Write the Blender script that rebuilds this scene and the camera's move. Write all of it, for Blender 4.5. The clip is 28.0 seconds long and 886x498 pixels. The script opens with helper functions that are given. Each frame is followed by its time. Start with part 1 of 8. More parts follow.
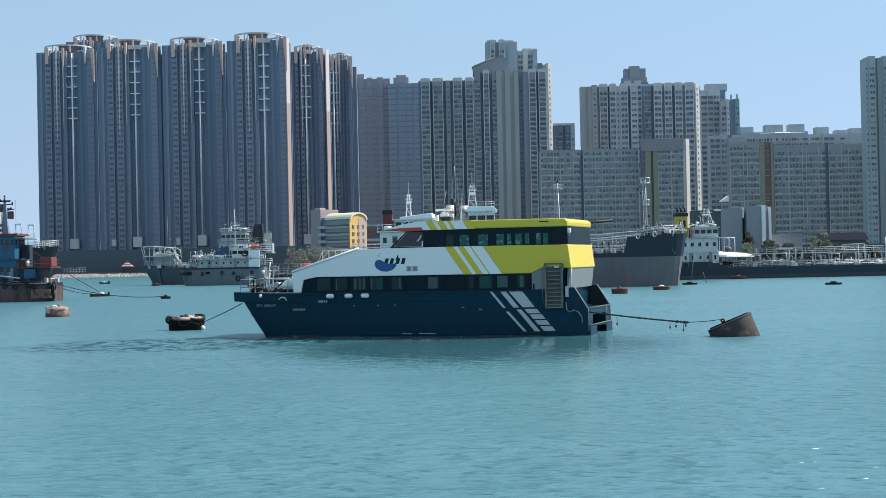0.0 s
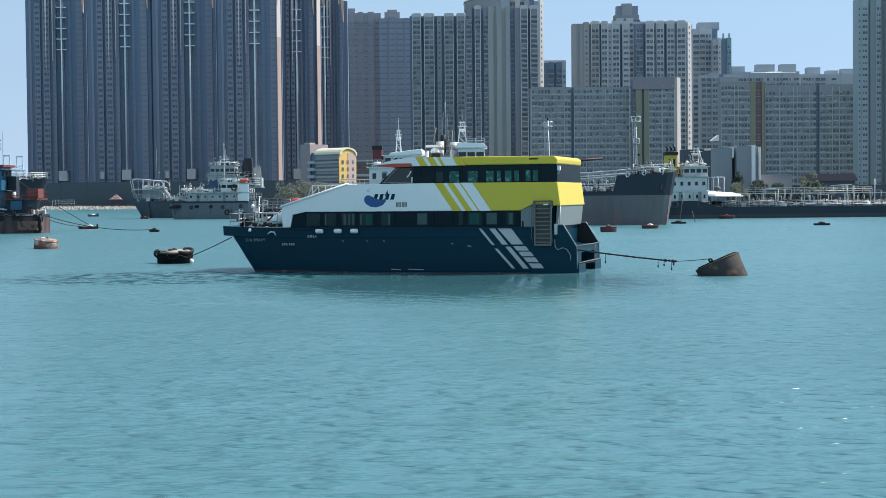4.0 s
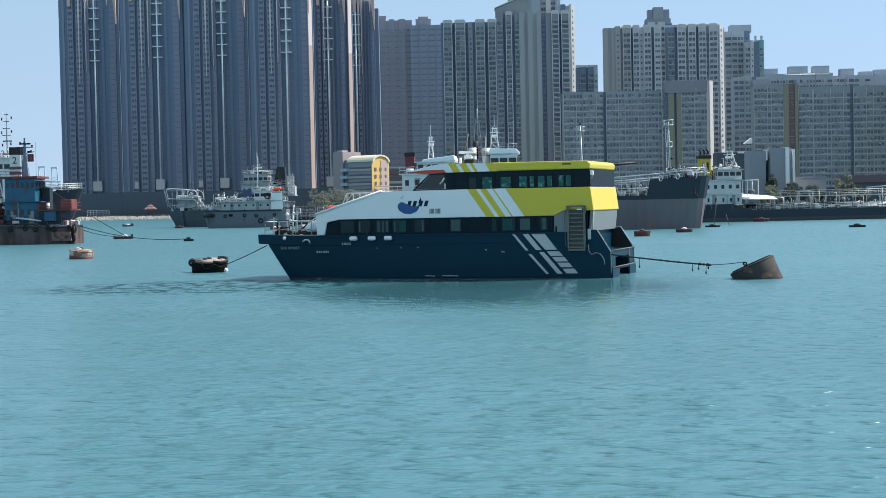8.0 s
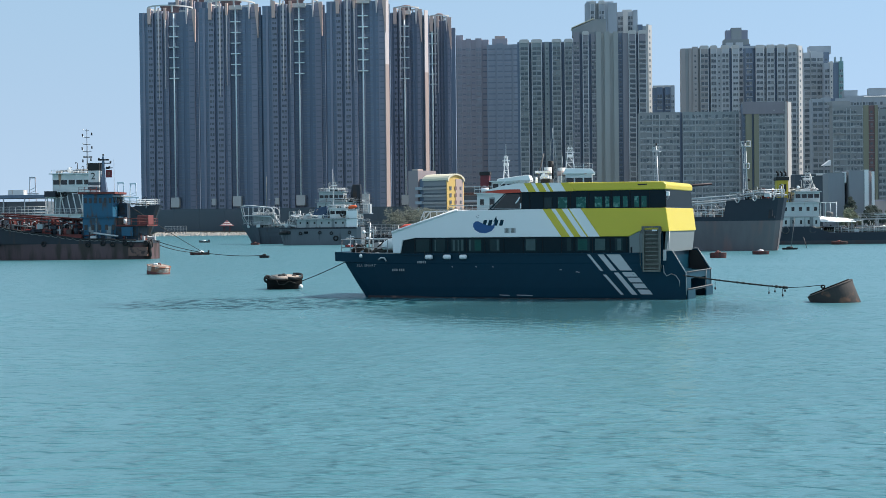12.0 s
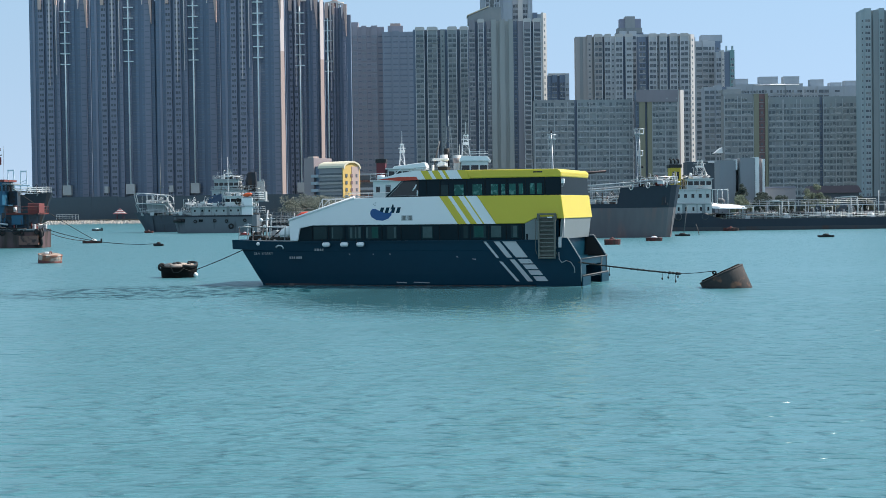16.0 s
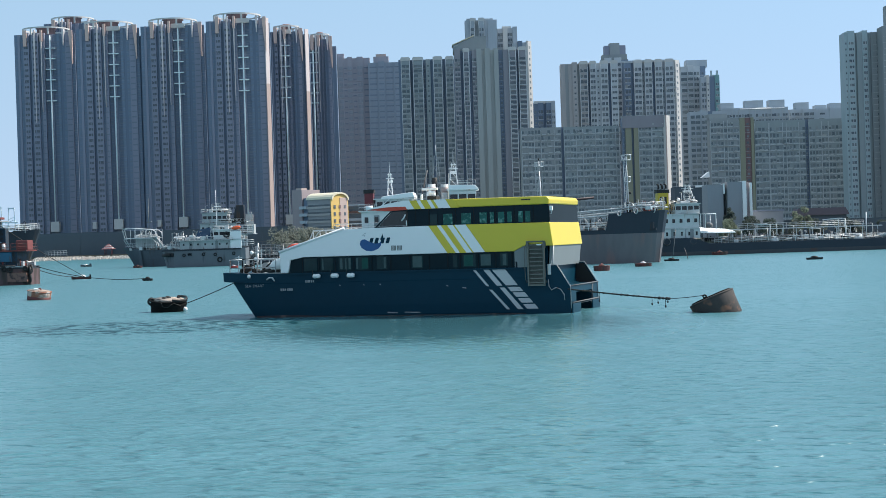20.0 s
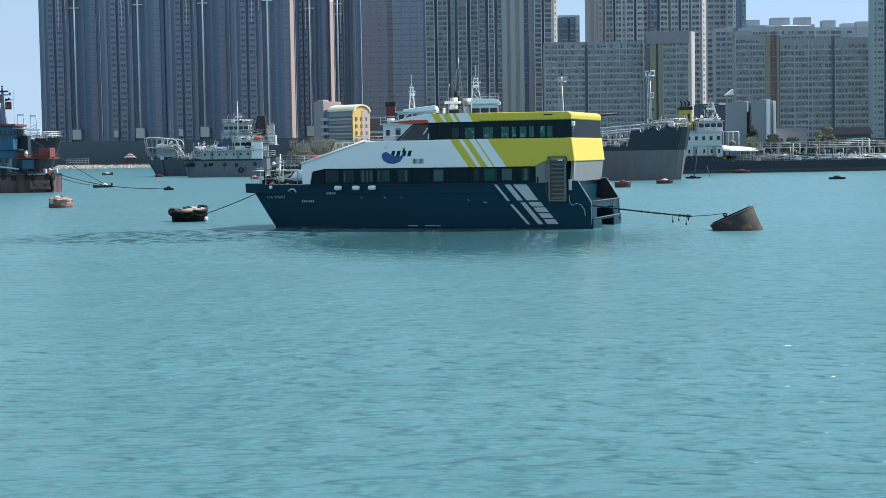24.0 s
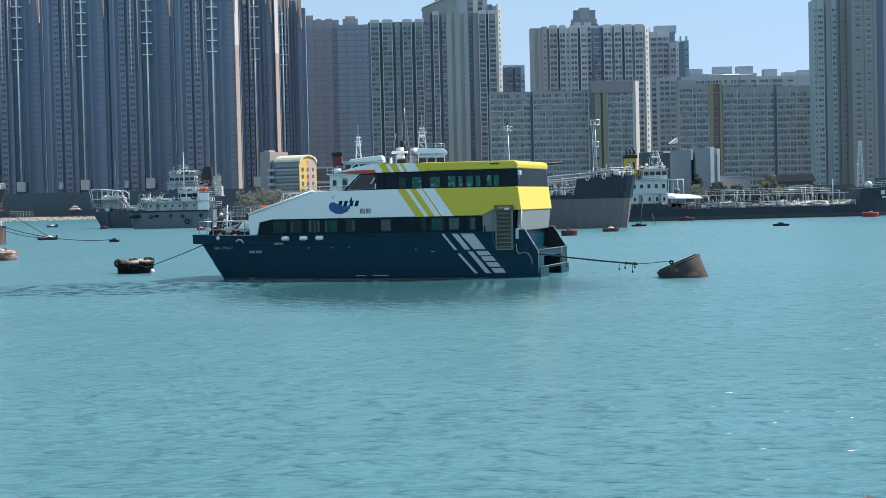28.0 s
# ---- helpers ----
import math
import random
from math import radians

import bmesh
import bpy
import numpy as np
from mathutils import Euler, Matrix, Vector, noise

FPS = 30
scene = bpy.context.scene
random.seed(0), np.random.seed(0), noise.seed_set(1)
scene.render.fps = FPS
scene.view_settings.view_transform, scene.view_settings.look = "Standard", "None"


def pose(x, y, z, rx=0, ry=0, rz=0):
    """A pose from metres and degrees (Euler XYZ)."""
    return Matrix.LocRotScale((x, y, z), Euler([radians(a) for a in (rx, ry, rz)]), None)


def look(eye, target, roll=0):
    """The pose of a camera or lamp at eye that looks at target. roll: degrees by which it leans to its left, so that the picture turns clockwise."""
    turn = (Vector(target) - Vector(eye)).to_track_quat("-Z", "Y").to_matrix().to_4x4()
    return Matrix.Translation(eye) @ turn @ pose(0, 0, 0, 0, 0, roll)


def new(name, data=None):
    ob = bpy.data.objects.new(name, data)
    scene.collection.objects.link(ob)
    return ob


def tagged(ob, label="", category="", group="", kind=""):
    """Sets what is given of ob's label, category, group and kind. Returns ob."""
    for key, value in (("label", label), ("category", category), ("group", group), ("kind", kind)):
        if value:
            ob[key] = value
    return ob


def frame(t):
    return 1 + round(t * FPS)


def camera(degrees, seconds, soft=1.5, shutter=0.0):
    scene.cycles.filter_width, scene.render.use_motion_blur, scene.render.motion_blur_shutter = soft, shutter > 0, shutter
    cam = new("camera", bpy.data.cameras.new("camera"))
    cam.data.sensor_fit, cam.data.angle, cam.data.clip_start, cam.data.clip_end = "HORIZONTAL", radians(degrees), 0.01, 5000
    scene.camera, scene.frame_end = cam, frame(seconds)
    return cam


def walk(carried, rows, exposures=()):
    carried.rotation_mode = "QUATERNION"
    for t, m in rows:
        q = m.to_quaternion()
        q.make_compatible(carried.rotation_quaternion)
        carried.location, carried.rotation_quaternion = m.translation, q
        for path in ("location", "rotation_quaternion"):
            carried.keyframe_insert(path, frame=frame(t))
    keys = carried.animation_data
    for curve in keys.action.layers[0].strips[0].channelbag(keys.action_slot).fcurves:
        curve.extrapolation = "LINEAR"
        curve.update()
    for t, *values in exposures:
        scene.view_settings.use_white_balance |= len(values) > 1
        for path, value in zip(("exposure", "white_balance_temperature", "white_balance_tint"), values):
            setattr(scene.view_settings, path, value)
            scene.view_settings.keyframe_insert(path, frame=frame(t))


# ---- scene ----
# Camera on the quay, handheld, panning about one spot
FOV, EYE = 31.2, 5.0
cam = camera(FOV, 28.0, soft=0.85)
ROWS = [  # seconds, pitch, roll, yaw
    (0, 0.430, 1.200, 0.009),
    (0.5, -0.095, 1.017, -0.732),
    (1, -0.328, 1.275, -0.853),
    (1.5, -0.217, 1.456, -0.546),
    (2, -0.529, 1.430, -0.426),
    (2.5, -0.920, 1.426, -0.290),
    (3, -1.262, 0.855, -0.054),
    (3.5, -1.888, 0.662, -0.299),
    (5.5, -1.030, 0.261, -0.500),
    (6, -0.374, 0.580, -1.217),
    (6.5, -0.589, 0.756, -0.635),
    (7, -1.119, 0.870, 0.272),
    (7.5, -1.364, 1.146, 0.644),
    (8, -1.630, 1.205, 0.814),
    (8.5, -1.576, 1.241, 0.678),
    (9, -1.587, 1.320, 0.563),
    (9.5, -2.011, 1.692, 0.631),
    (10, -1.929, 2.206, 1.250),
    (10.5, -1.264, 1.745, 2.048),
    (11, -1.666, 1.881, 3.570),
    (11.5, -1.803, 1.567, 5.470),
    (12, -0.899, 0.623, 3.507),
    (12.5, -0.808, 0.106, 1.095),
    (13, -0.918, -0.261, -0.124),
    (13.5, -0.887, -0.204, -0.709),
    (15.5, -1.181, 0.406, -0.842),
    (16, -1.396, 0.746, -0.240),
    (16.5, -1.378, 1.074, 0.086),
    (17, -1.195, 1.395, 0.170),
    (17.5, -0.818, 1.329, -0.107),
    (18, -0.463, 1.553, -0.019),
    (18.5, -0.238, 1.511, -0.167),
    (19, -0.297, 1.483, -0.170),
    (19.5, -0.425, 1.496, -0.320),
    (20, -0.348, 1.805, -0.644),
    (20.5, -0.342, 1.900, -0.584),
    (22.5, -1.267, 1.378, -0.885),
    (23, -1.902, 0.717, -0.897),
    (23.3, -2.498, 0.518, -0.643),
    (23.5, -2.922, 0.570, -0.401),
    (23.6, -2.607, 0.616, 0.824),
    (24, -3.440, 0.930, 0.124),
    (24.5, -3.065, 1.301, 0.390),
    (25, -2.795, 1.324, 0.091),
    (25.5, -2.781, 1.263, -0.124),
    (26, -2.453, 1.306, -0.066),
    (26.5, -1.951, 1.265, -0.496),
    (27, -1.681, 1.277, -1.092),
    (27.5, -1.670, 1.240, -1.528),
    (28, -1.692, 1.335, -1.793),
]
walk(cam, [(t, pose(0, 0, EYE, 90 + pitch, roll, yaw)) for t, pitch, roll, yaw in ROWS],
     exposures=[(0, 0.41, 6500, 10), (6, 0.45, 6500, 10), (10, 0.46, 6500, 10), (12, 0.40, 6500, 10), (16, 0.45, 6500, 10), (28, 0.5, 6500, 10)])

# Daylight: high hazy sun from the right, a little beyond the ferry
SUN_AZ, SUN_EL = radians(74), radians(47)
world = bpy.data.worlds.new("sky")
scene.world = world
world.use_nodes = True
wn = world.node_tree
sky = wn.nodes.new("ShaderNodeTexSky")
sky.sky_type, sky.sun_disc = "NISHITA", False
sky.sun_elevation, sky.sun_rotation = SUN_EL, SUN_AZ
sky.altitude, sky.air_density, sky.dust_density, sky.ozone_density = 1200, 1.0, 0.1, 4.0
wn.nodes["Background"].inputs["Strength"].default_value = 0.158
# hazy air: the horizon band is evened out and veiled in pale blue
wc, wm, veil = wn.nodes.new("ShaderNodeTexCoord"), wn.nodes.new("ShaderNodeMapping"), wn.nodes.new("ShaderNodeMix")
wm.inputs["Scale"].default_value, wm.inputs["Location"].default_value = (1, 1, 0.8), (0, 0, 0.22)
wn.links.new(wc.outputs["Generated"], wm.inputs["Vector"])
wn.links.new(wm.outputs["Vector"], sky.inputs["Vector"])
veil.data_type = "RGBA"
veil.inputs[0].default_value = 0.52
sep, low, haze = wn.nodes.new("ShaderNodeSeparateXYZ"), wn.nodes.new("ShaderNodeMapRange"), wn.nodes.new("ShaderNodeMix")
low.inputs["From Min"].default_value, low.inputs["From Max"].default_value = 0.0, 0.15
haze.data_type = "RGBA"
haze.inputs[6].default_value, haze.inputs[7].default_value = (3.05, 3.45, 3.35, 1), (2.55, 3.55, 3.8, 1)
wn.links.new(wc.outputs["Generated"], sep.inputs[0])
wn.links.new(sep.outputs["Z"], low.inputs["Value"])
wn.links.new(low.outputs["Result"], haze.inputs[0])
wn.links.new(haze.outputs[2], veil.inputs[7])
wn.links.new(sky.outputs["Color"], veil.inputs[6])
wn.links.new(veil.outputs[2], wn.nodes["Background"].inputs["Color"])
sun = new("sun", bpy.data.lights.new("sun", "SUN"))
sun.data.energy, sun.data.angle, sun.data.color = 4.6, radians(0.6), (1.0, 0.93, 0.84)
sun.matrix_world = look((0, 0, 0), (-math.sin(SUN_AZ) * math.cos(SUN_EL), -math.cos(SUN_AZ) * math.cos(SUN_EL), -math.sin(SUN_EL)))


# ---- geometry helpers ----
class Geo:
    """Collects boxes, tubes and lofts into one mesh."""

    def __init__(self):
        self.v, self.f, self.m, self.s = [], [], [], []

    def add(self, verts, faces, mi=0, smooth=False):
        b = len(self.v)
        self.v += [tuple(p) for p in verts]
        for f in faces:
            self.f.append([b + i for i in f])
            self.m.append(mi)
            self.s.append(smooth)
        return self

    def box(self, x0, x1, y0, y1, z0, z1, mi=0):
        v = [(x, y, z) for x in (x0, x1) for y in (y0, y1) for z in (z0, z1)]
        return self.add(v, [(0, 1, 3, 2), (4, 6, 7, 5), (0, 4, 5, 1), (2, 3, 7, 6), (0, 2, 6, 4), (1, 5, 7, 3)], mi)

    def tube(self, a, b, r, r2=None, n=6, mi=0, caps=True):
        a, b = Vector(a), Vector(b)
        r2 = r if r2 is None else r2
        d = (b - a).normalized()
        u = d.orthogonal().normalized()
        w = d.cross(u)
        v = []
        for p, q in ((a, r), (b, r2)):
            v += [p + (u * math.cos(k * math.tau / n) + w * math.sin(k * math.tau / n)) * q for k in range(n)]
        fs = [(k, (k + 1) % n, n + (k + 1) % n, n + k) for k in range(n)]
        self.add(v, fs, mi, n > 5)
        if caps:
            self.add(v[:n], [tuple(range(n - 1, -1, -1))], mi)
            self.add(v[n:], [tuple(range(n))], mi)
        return self

    def path(self, pts, r, n=5, mi=0):
        """One bent tube through all the points."""
        pts = [Vector(p) for p in pts]
        rings, u = [], None
        for k, p in enumerate(pts):
            d = (pts[min(k + 1, len(pts) - 1)] - pts[max(k - 1, 0)]).normalized()
            u = d.orthogonal() if u is None else u - d * u.dot(d)
            u = (u if u.length > 1e-4 else d.orthogonal()).normalized()
            w = d.cross(u)
            rings.append([p + (u * math.cos(j * math.tau / n) + w * math.sin(j * math.tau / n)) * r for j in range(n)])
        return self.loft(rings, mi, True, closed=True)

    def prism(self, pts, y0, y1, mi=0):
        """Outline of (x, z) points pushed through from y0 to y1."""
        n = len(pts)
        v = [(x, y0, z) for x, z in pts] + [(x, y1, z) for x, z in pts]
        fs = [(k, (k + 1) % n, n + (k + 1) % n, n + k) for k in range(n)]
        return self.add(v, fs + [tuple(range(n)), tuple(range(2 * n - 1, n - 1, -1))], mi)

    def slab(self, pts, z0, z1, mi=0):
        """Plan of (x, y) points raised from z0 to z1."""
        n = len(pts)
        v = [(x, y, z0) for x, y in pts] + [(x, y, z1) for x, y in pts]
        fs = [(k, (k + 1) % n, n + (k + 1) % n, n + k) for k in range(n)]
        return self.add(v, fs + [tuple(range(n)), tuple(range(2 * n - 1, n - 1, -1))], mi)

    def loft(self, rings, mi=0, smooth=False, closed=False, caps=True):
        n = len(rings[0])
        v = [p for r in rings for p in r]
        fs = []
        for i in range(len(rings) - 1):
            for k in range(n if closed else n - 1):
                j = (k + 1) % n
                fs.append((i * n + k, i * n + j, (i + 1) * n + j, (i + 1) * n + k))
        self.add(v, fs, mi, smooth)
        if caps:
            self.add(rings[0], [tuple(range(n))], mi)
            self.add(rings[-1], [tuple(range(n))], mi)
        return self

    def lathe(self, prof, n=20, c=(0, 0, 0), mi=0, smooth=True, arc=math.tau):
        rings = []
        for k in range(n + (arc < math.tau)):
            a = k * arc / n
            rings.append([(c[0] + r * math.cos(a), c[1] + r * math.sin(a), c[2] + z) for r, z in prof])
        if arc >= math.tau:
            rings.append(rings[0])
        return self.loft(rings, mi, smooth, caps=False)

    def ball(self, c, r, sz=1.0, n=10, mi=0):
        return self.lathe([(r * math.sin(math.pi * k / 6), -r * sz * math.cos(math.pi * k / 6)) for k in range(7)], n, c, mi)


def part(name, geo, mats, parent=None, label="", at=None, bevel=0.0):
    me = bpy.data.meshes.new(name)
    me.from_pydata(geo.v, [], geo.f)
    for mt in mats if isinstance(mats, (list, tuple)) else [mats]:
        me.materials.append(mt)
    me.polygons.foreach_set("material_index", geo.m)
    me.polygons.foreach_set("use_smooth", geo.s)
    bm = bmesh.new()
    bm.from_mesh(me)
    bmesh.ops.remove_doubles(bm, verts=bm.verts, dist=1e-5)
    bmesh.ops.recalc_face_normals(bm, faces=bm.faces)
    bm.to_mesh(me)
    bm.free()
    ob = new(name, me)
    if bevel:
        md = ob.modifiers.new("edge", "BEVEL")
        md.width, md.segments, md.limit_method, md.angle_limit = bevel, 2, "ANGLE", radians(40)
    if parent:
        ob.parent = parent
    if at is not None:
        ob.matrix_basis = at
    if label:
        ob["label"] = label
    return ob


def thing(name, m, label, category, group="", kind=""):
    ob = new(name)
    ob.matrix_basis = m
    return tagged(ob, label, category, group, kind)


# ---- materials ----
def surf(name, col, rough=0.6, metal=0.0, var=0.18, scale=1.5, bump=0.15, second=None, amount=0.0, streak=False, island=0.0, spec=0.5):
    """Painted, concrete or metal surface: base colour with broad stains and fine grain; second: a stain colour such as rust over part of it."""
    m = bpy.data.materials.new(name)
    m.use_nodes = True
    nt = m.node_tree
    b = nt.nodes["Principled BSDF"]
    b.inputs["Roughness"].default_value, b.inputs["Metallic"].default_value = rough, metal
    b.inputs["Specular IOR Level"].default_value = spec
    tc = nt.nodes.new("ShaderNodeTexCoord")
    mp = nt.nodes.new("ShaderNodeMapping")
    mp.inputs["Scale"].default_value = (1, 1, 0.22) if streak else (1, 1, 1)
    nt.links.new(tc.outputs["Object"], mp.inputs["Vector"])

    def noise_tex(sc, detail):
        n = nt.nodes.new("ShaderNodeTexNoise")
        n.inputs["Scale"].default_value, n.inputs["Detail"].default_value = sc, detail
        nt.links.new(mp.outputs["Vector"], n.inputs["Vector"])
        return n

    broad, fine = noise_tex(scale * 0.3, 4), noise_tex(scale * 4, 3)
    lo, hi = [c * (1 - var) for c in col], [min(1, c * (1 + var)) for c in col]

    def mix(fac, a, c, link=None):
        mx = nt.nodes.new("ShaderNodeMix")
        mx.data_type = "RGBA"
        for s, val in ((6, a), (7, c)):
            if isinstance(val, (list, tuple)):
                mx.inputs[s].default_value = (*val, 1)
            else:
                nt.links.new(val, mx.inputs[s])
        if isinstance(fac, float):
            mx.inputs[0].default_value = fac
        else:
            nt.links.new(fac, mx.inputs[0])
        return mx.outputs[2]

    avg = nt.nodes.new("ShaderNodeMath")
    avg.operation = "MULTIPLY_ADD"
    avg.inputs[1].default_value, avg.inputs[2].default_value = 0.35, 0.0
    nt.links.new(fine.outputs["Fac"], avg.inputs[0])
    add = nt.nodes.new("ShaderNodeMath")
    add.operation = "MULTIPLY_ADD"
    add.inputs[1].default_value = 0.65
    nt.links.new(broad.outputs["Fac"], add.inputs[0])
    nt.links.new(avg.outputs[0], add.inputs[2])
    out = mix(add.outputs[0], lo, hi)
    if second:
        st = noise_tex(scale, 6)
        rp = nt.nodes.new("ShaderNodeValToRGB")
        rp.color_ramp.elements[0].position, rp.color_ramp.elements[1].position = 0.62 - amount * 0.3, 0.72 - amount * 0.25
        nt.links.new(st.outputs["Fac"], rp.inputs["Fac"])
        out = mix(rp.outputs["Color"], out, second)
    if island:
        ge = nt.nodes.new("ShaderNodeNewGeometry")
        pw = nt.nodes.new("ShaderNodeMath")
        pw.operation, pw.inputs[1].default_value = "POWER", 3.0
        nt.links.new(ge.outputs["Random Per Island"], pw.inputs[0])
        mu = nt.nodes.new("ShaderNodeMath")
        mu.operation, mu.inputs[1].default_value = "MULTIPLY", island
        nt.links.new(pw.outputs[0], mu.inputs[0])
        out = mix(mu.outputs[0], out, (0.5, 0.52, 0.5))
    nt.links.new(out, b.inputs["Base Color"])
    if bump:
        bp = nt.nodes.new("ShaderNodeBump")
        bp.inputs["Strength"].default_value, bp.inputs["Distance"].default_value = bump, 0.02
        nt.links.new(fine.outputs["Fac"], bp.inputs["Height"])
        nt.links.new(bp.outputs["Normal"], b.inputs["Normal"])
    return m


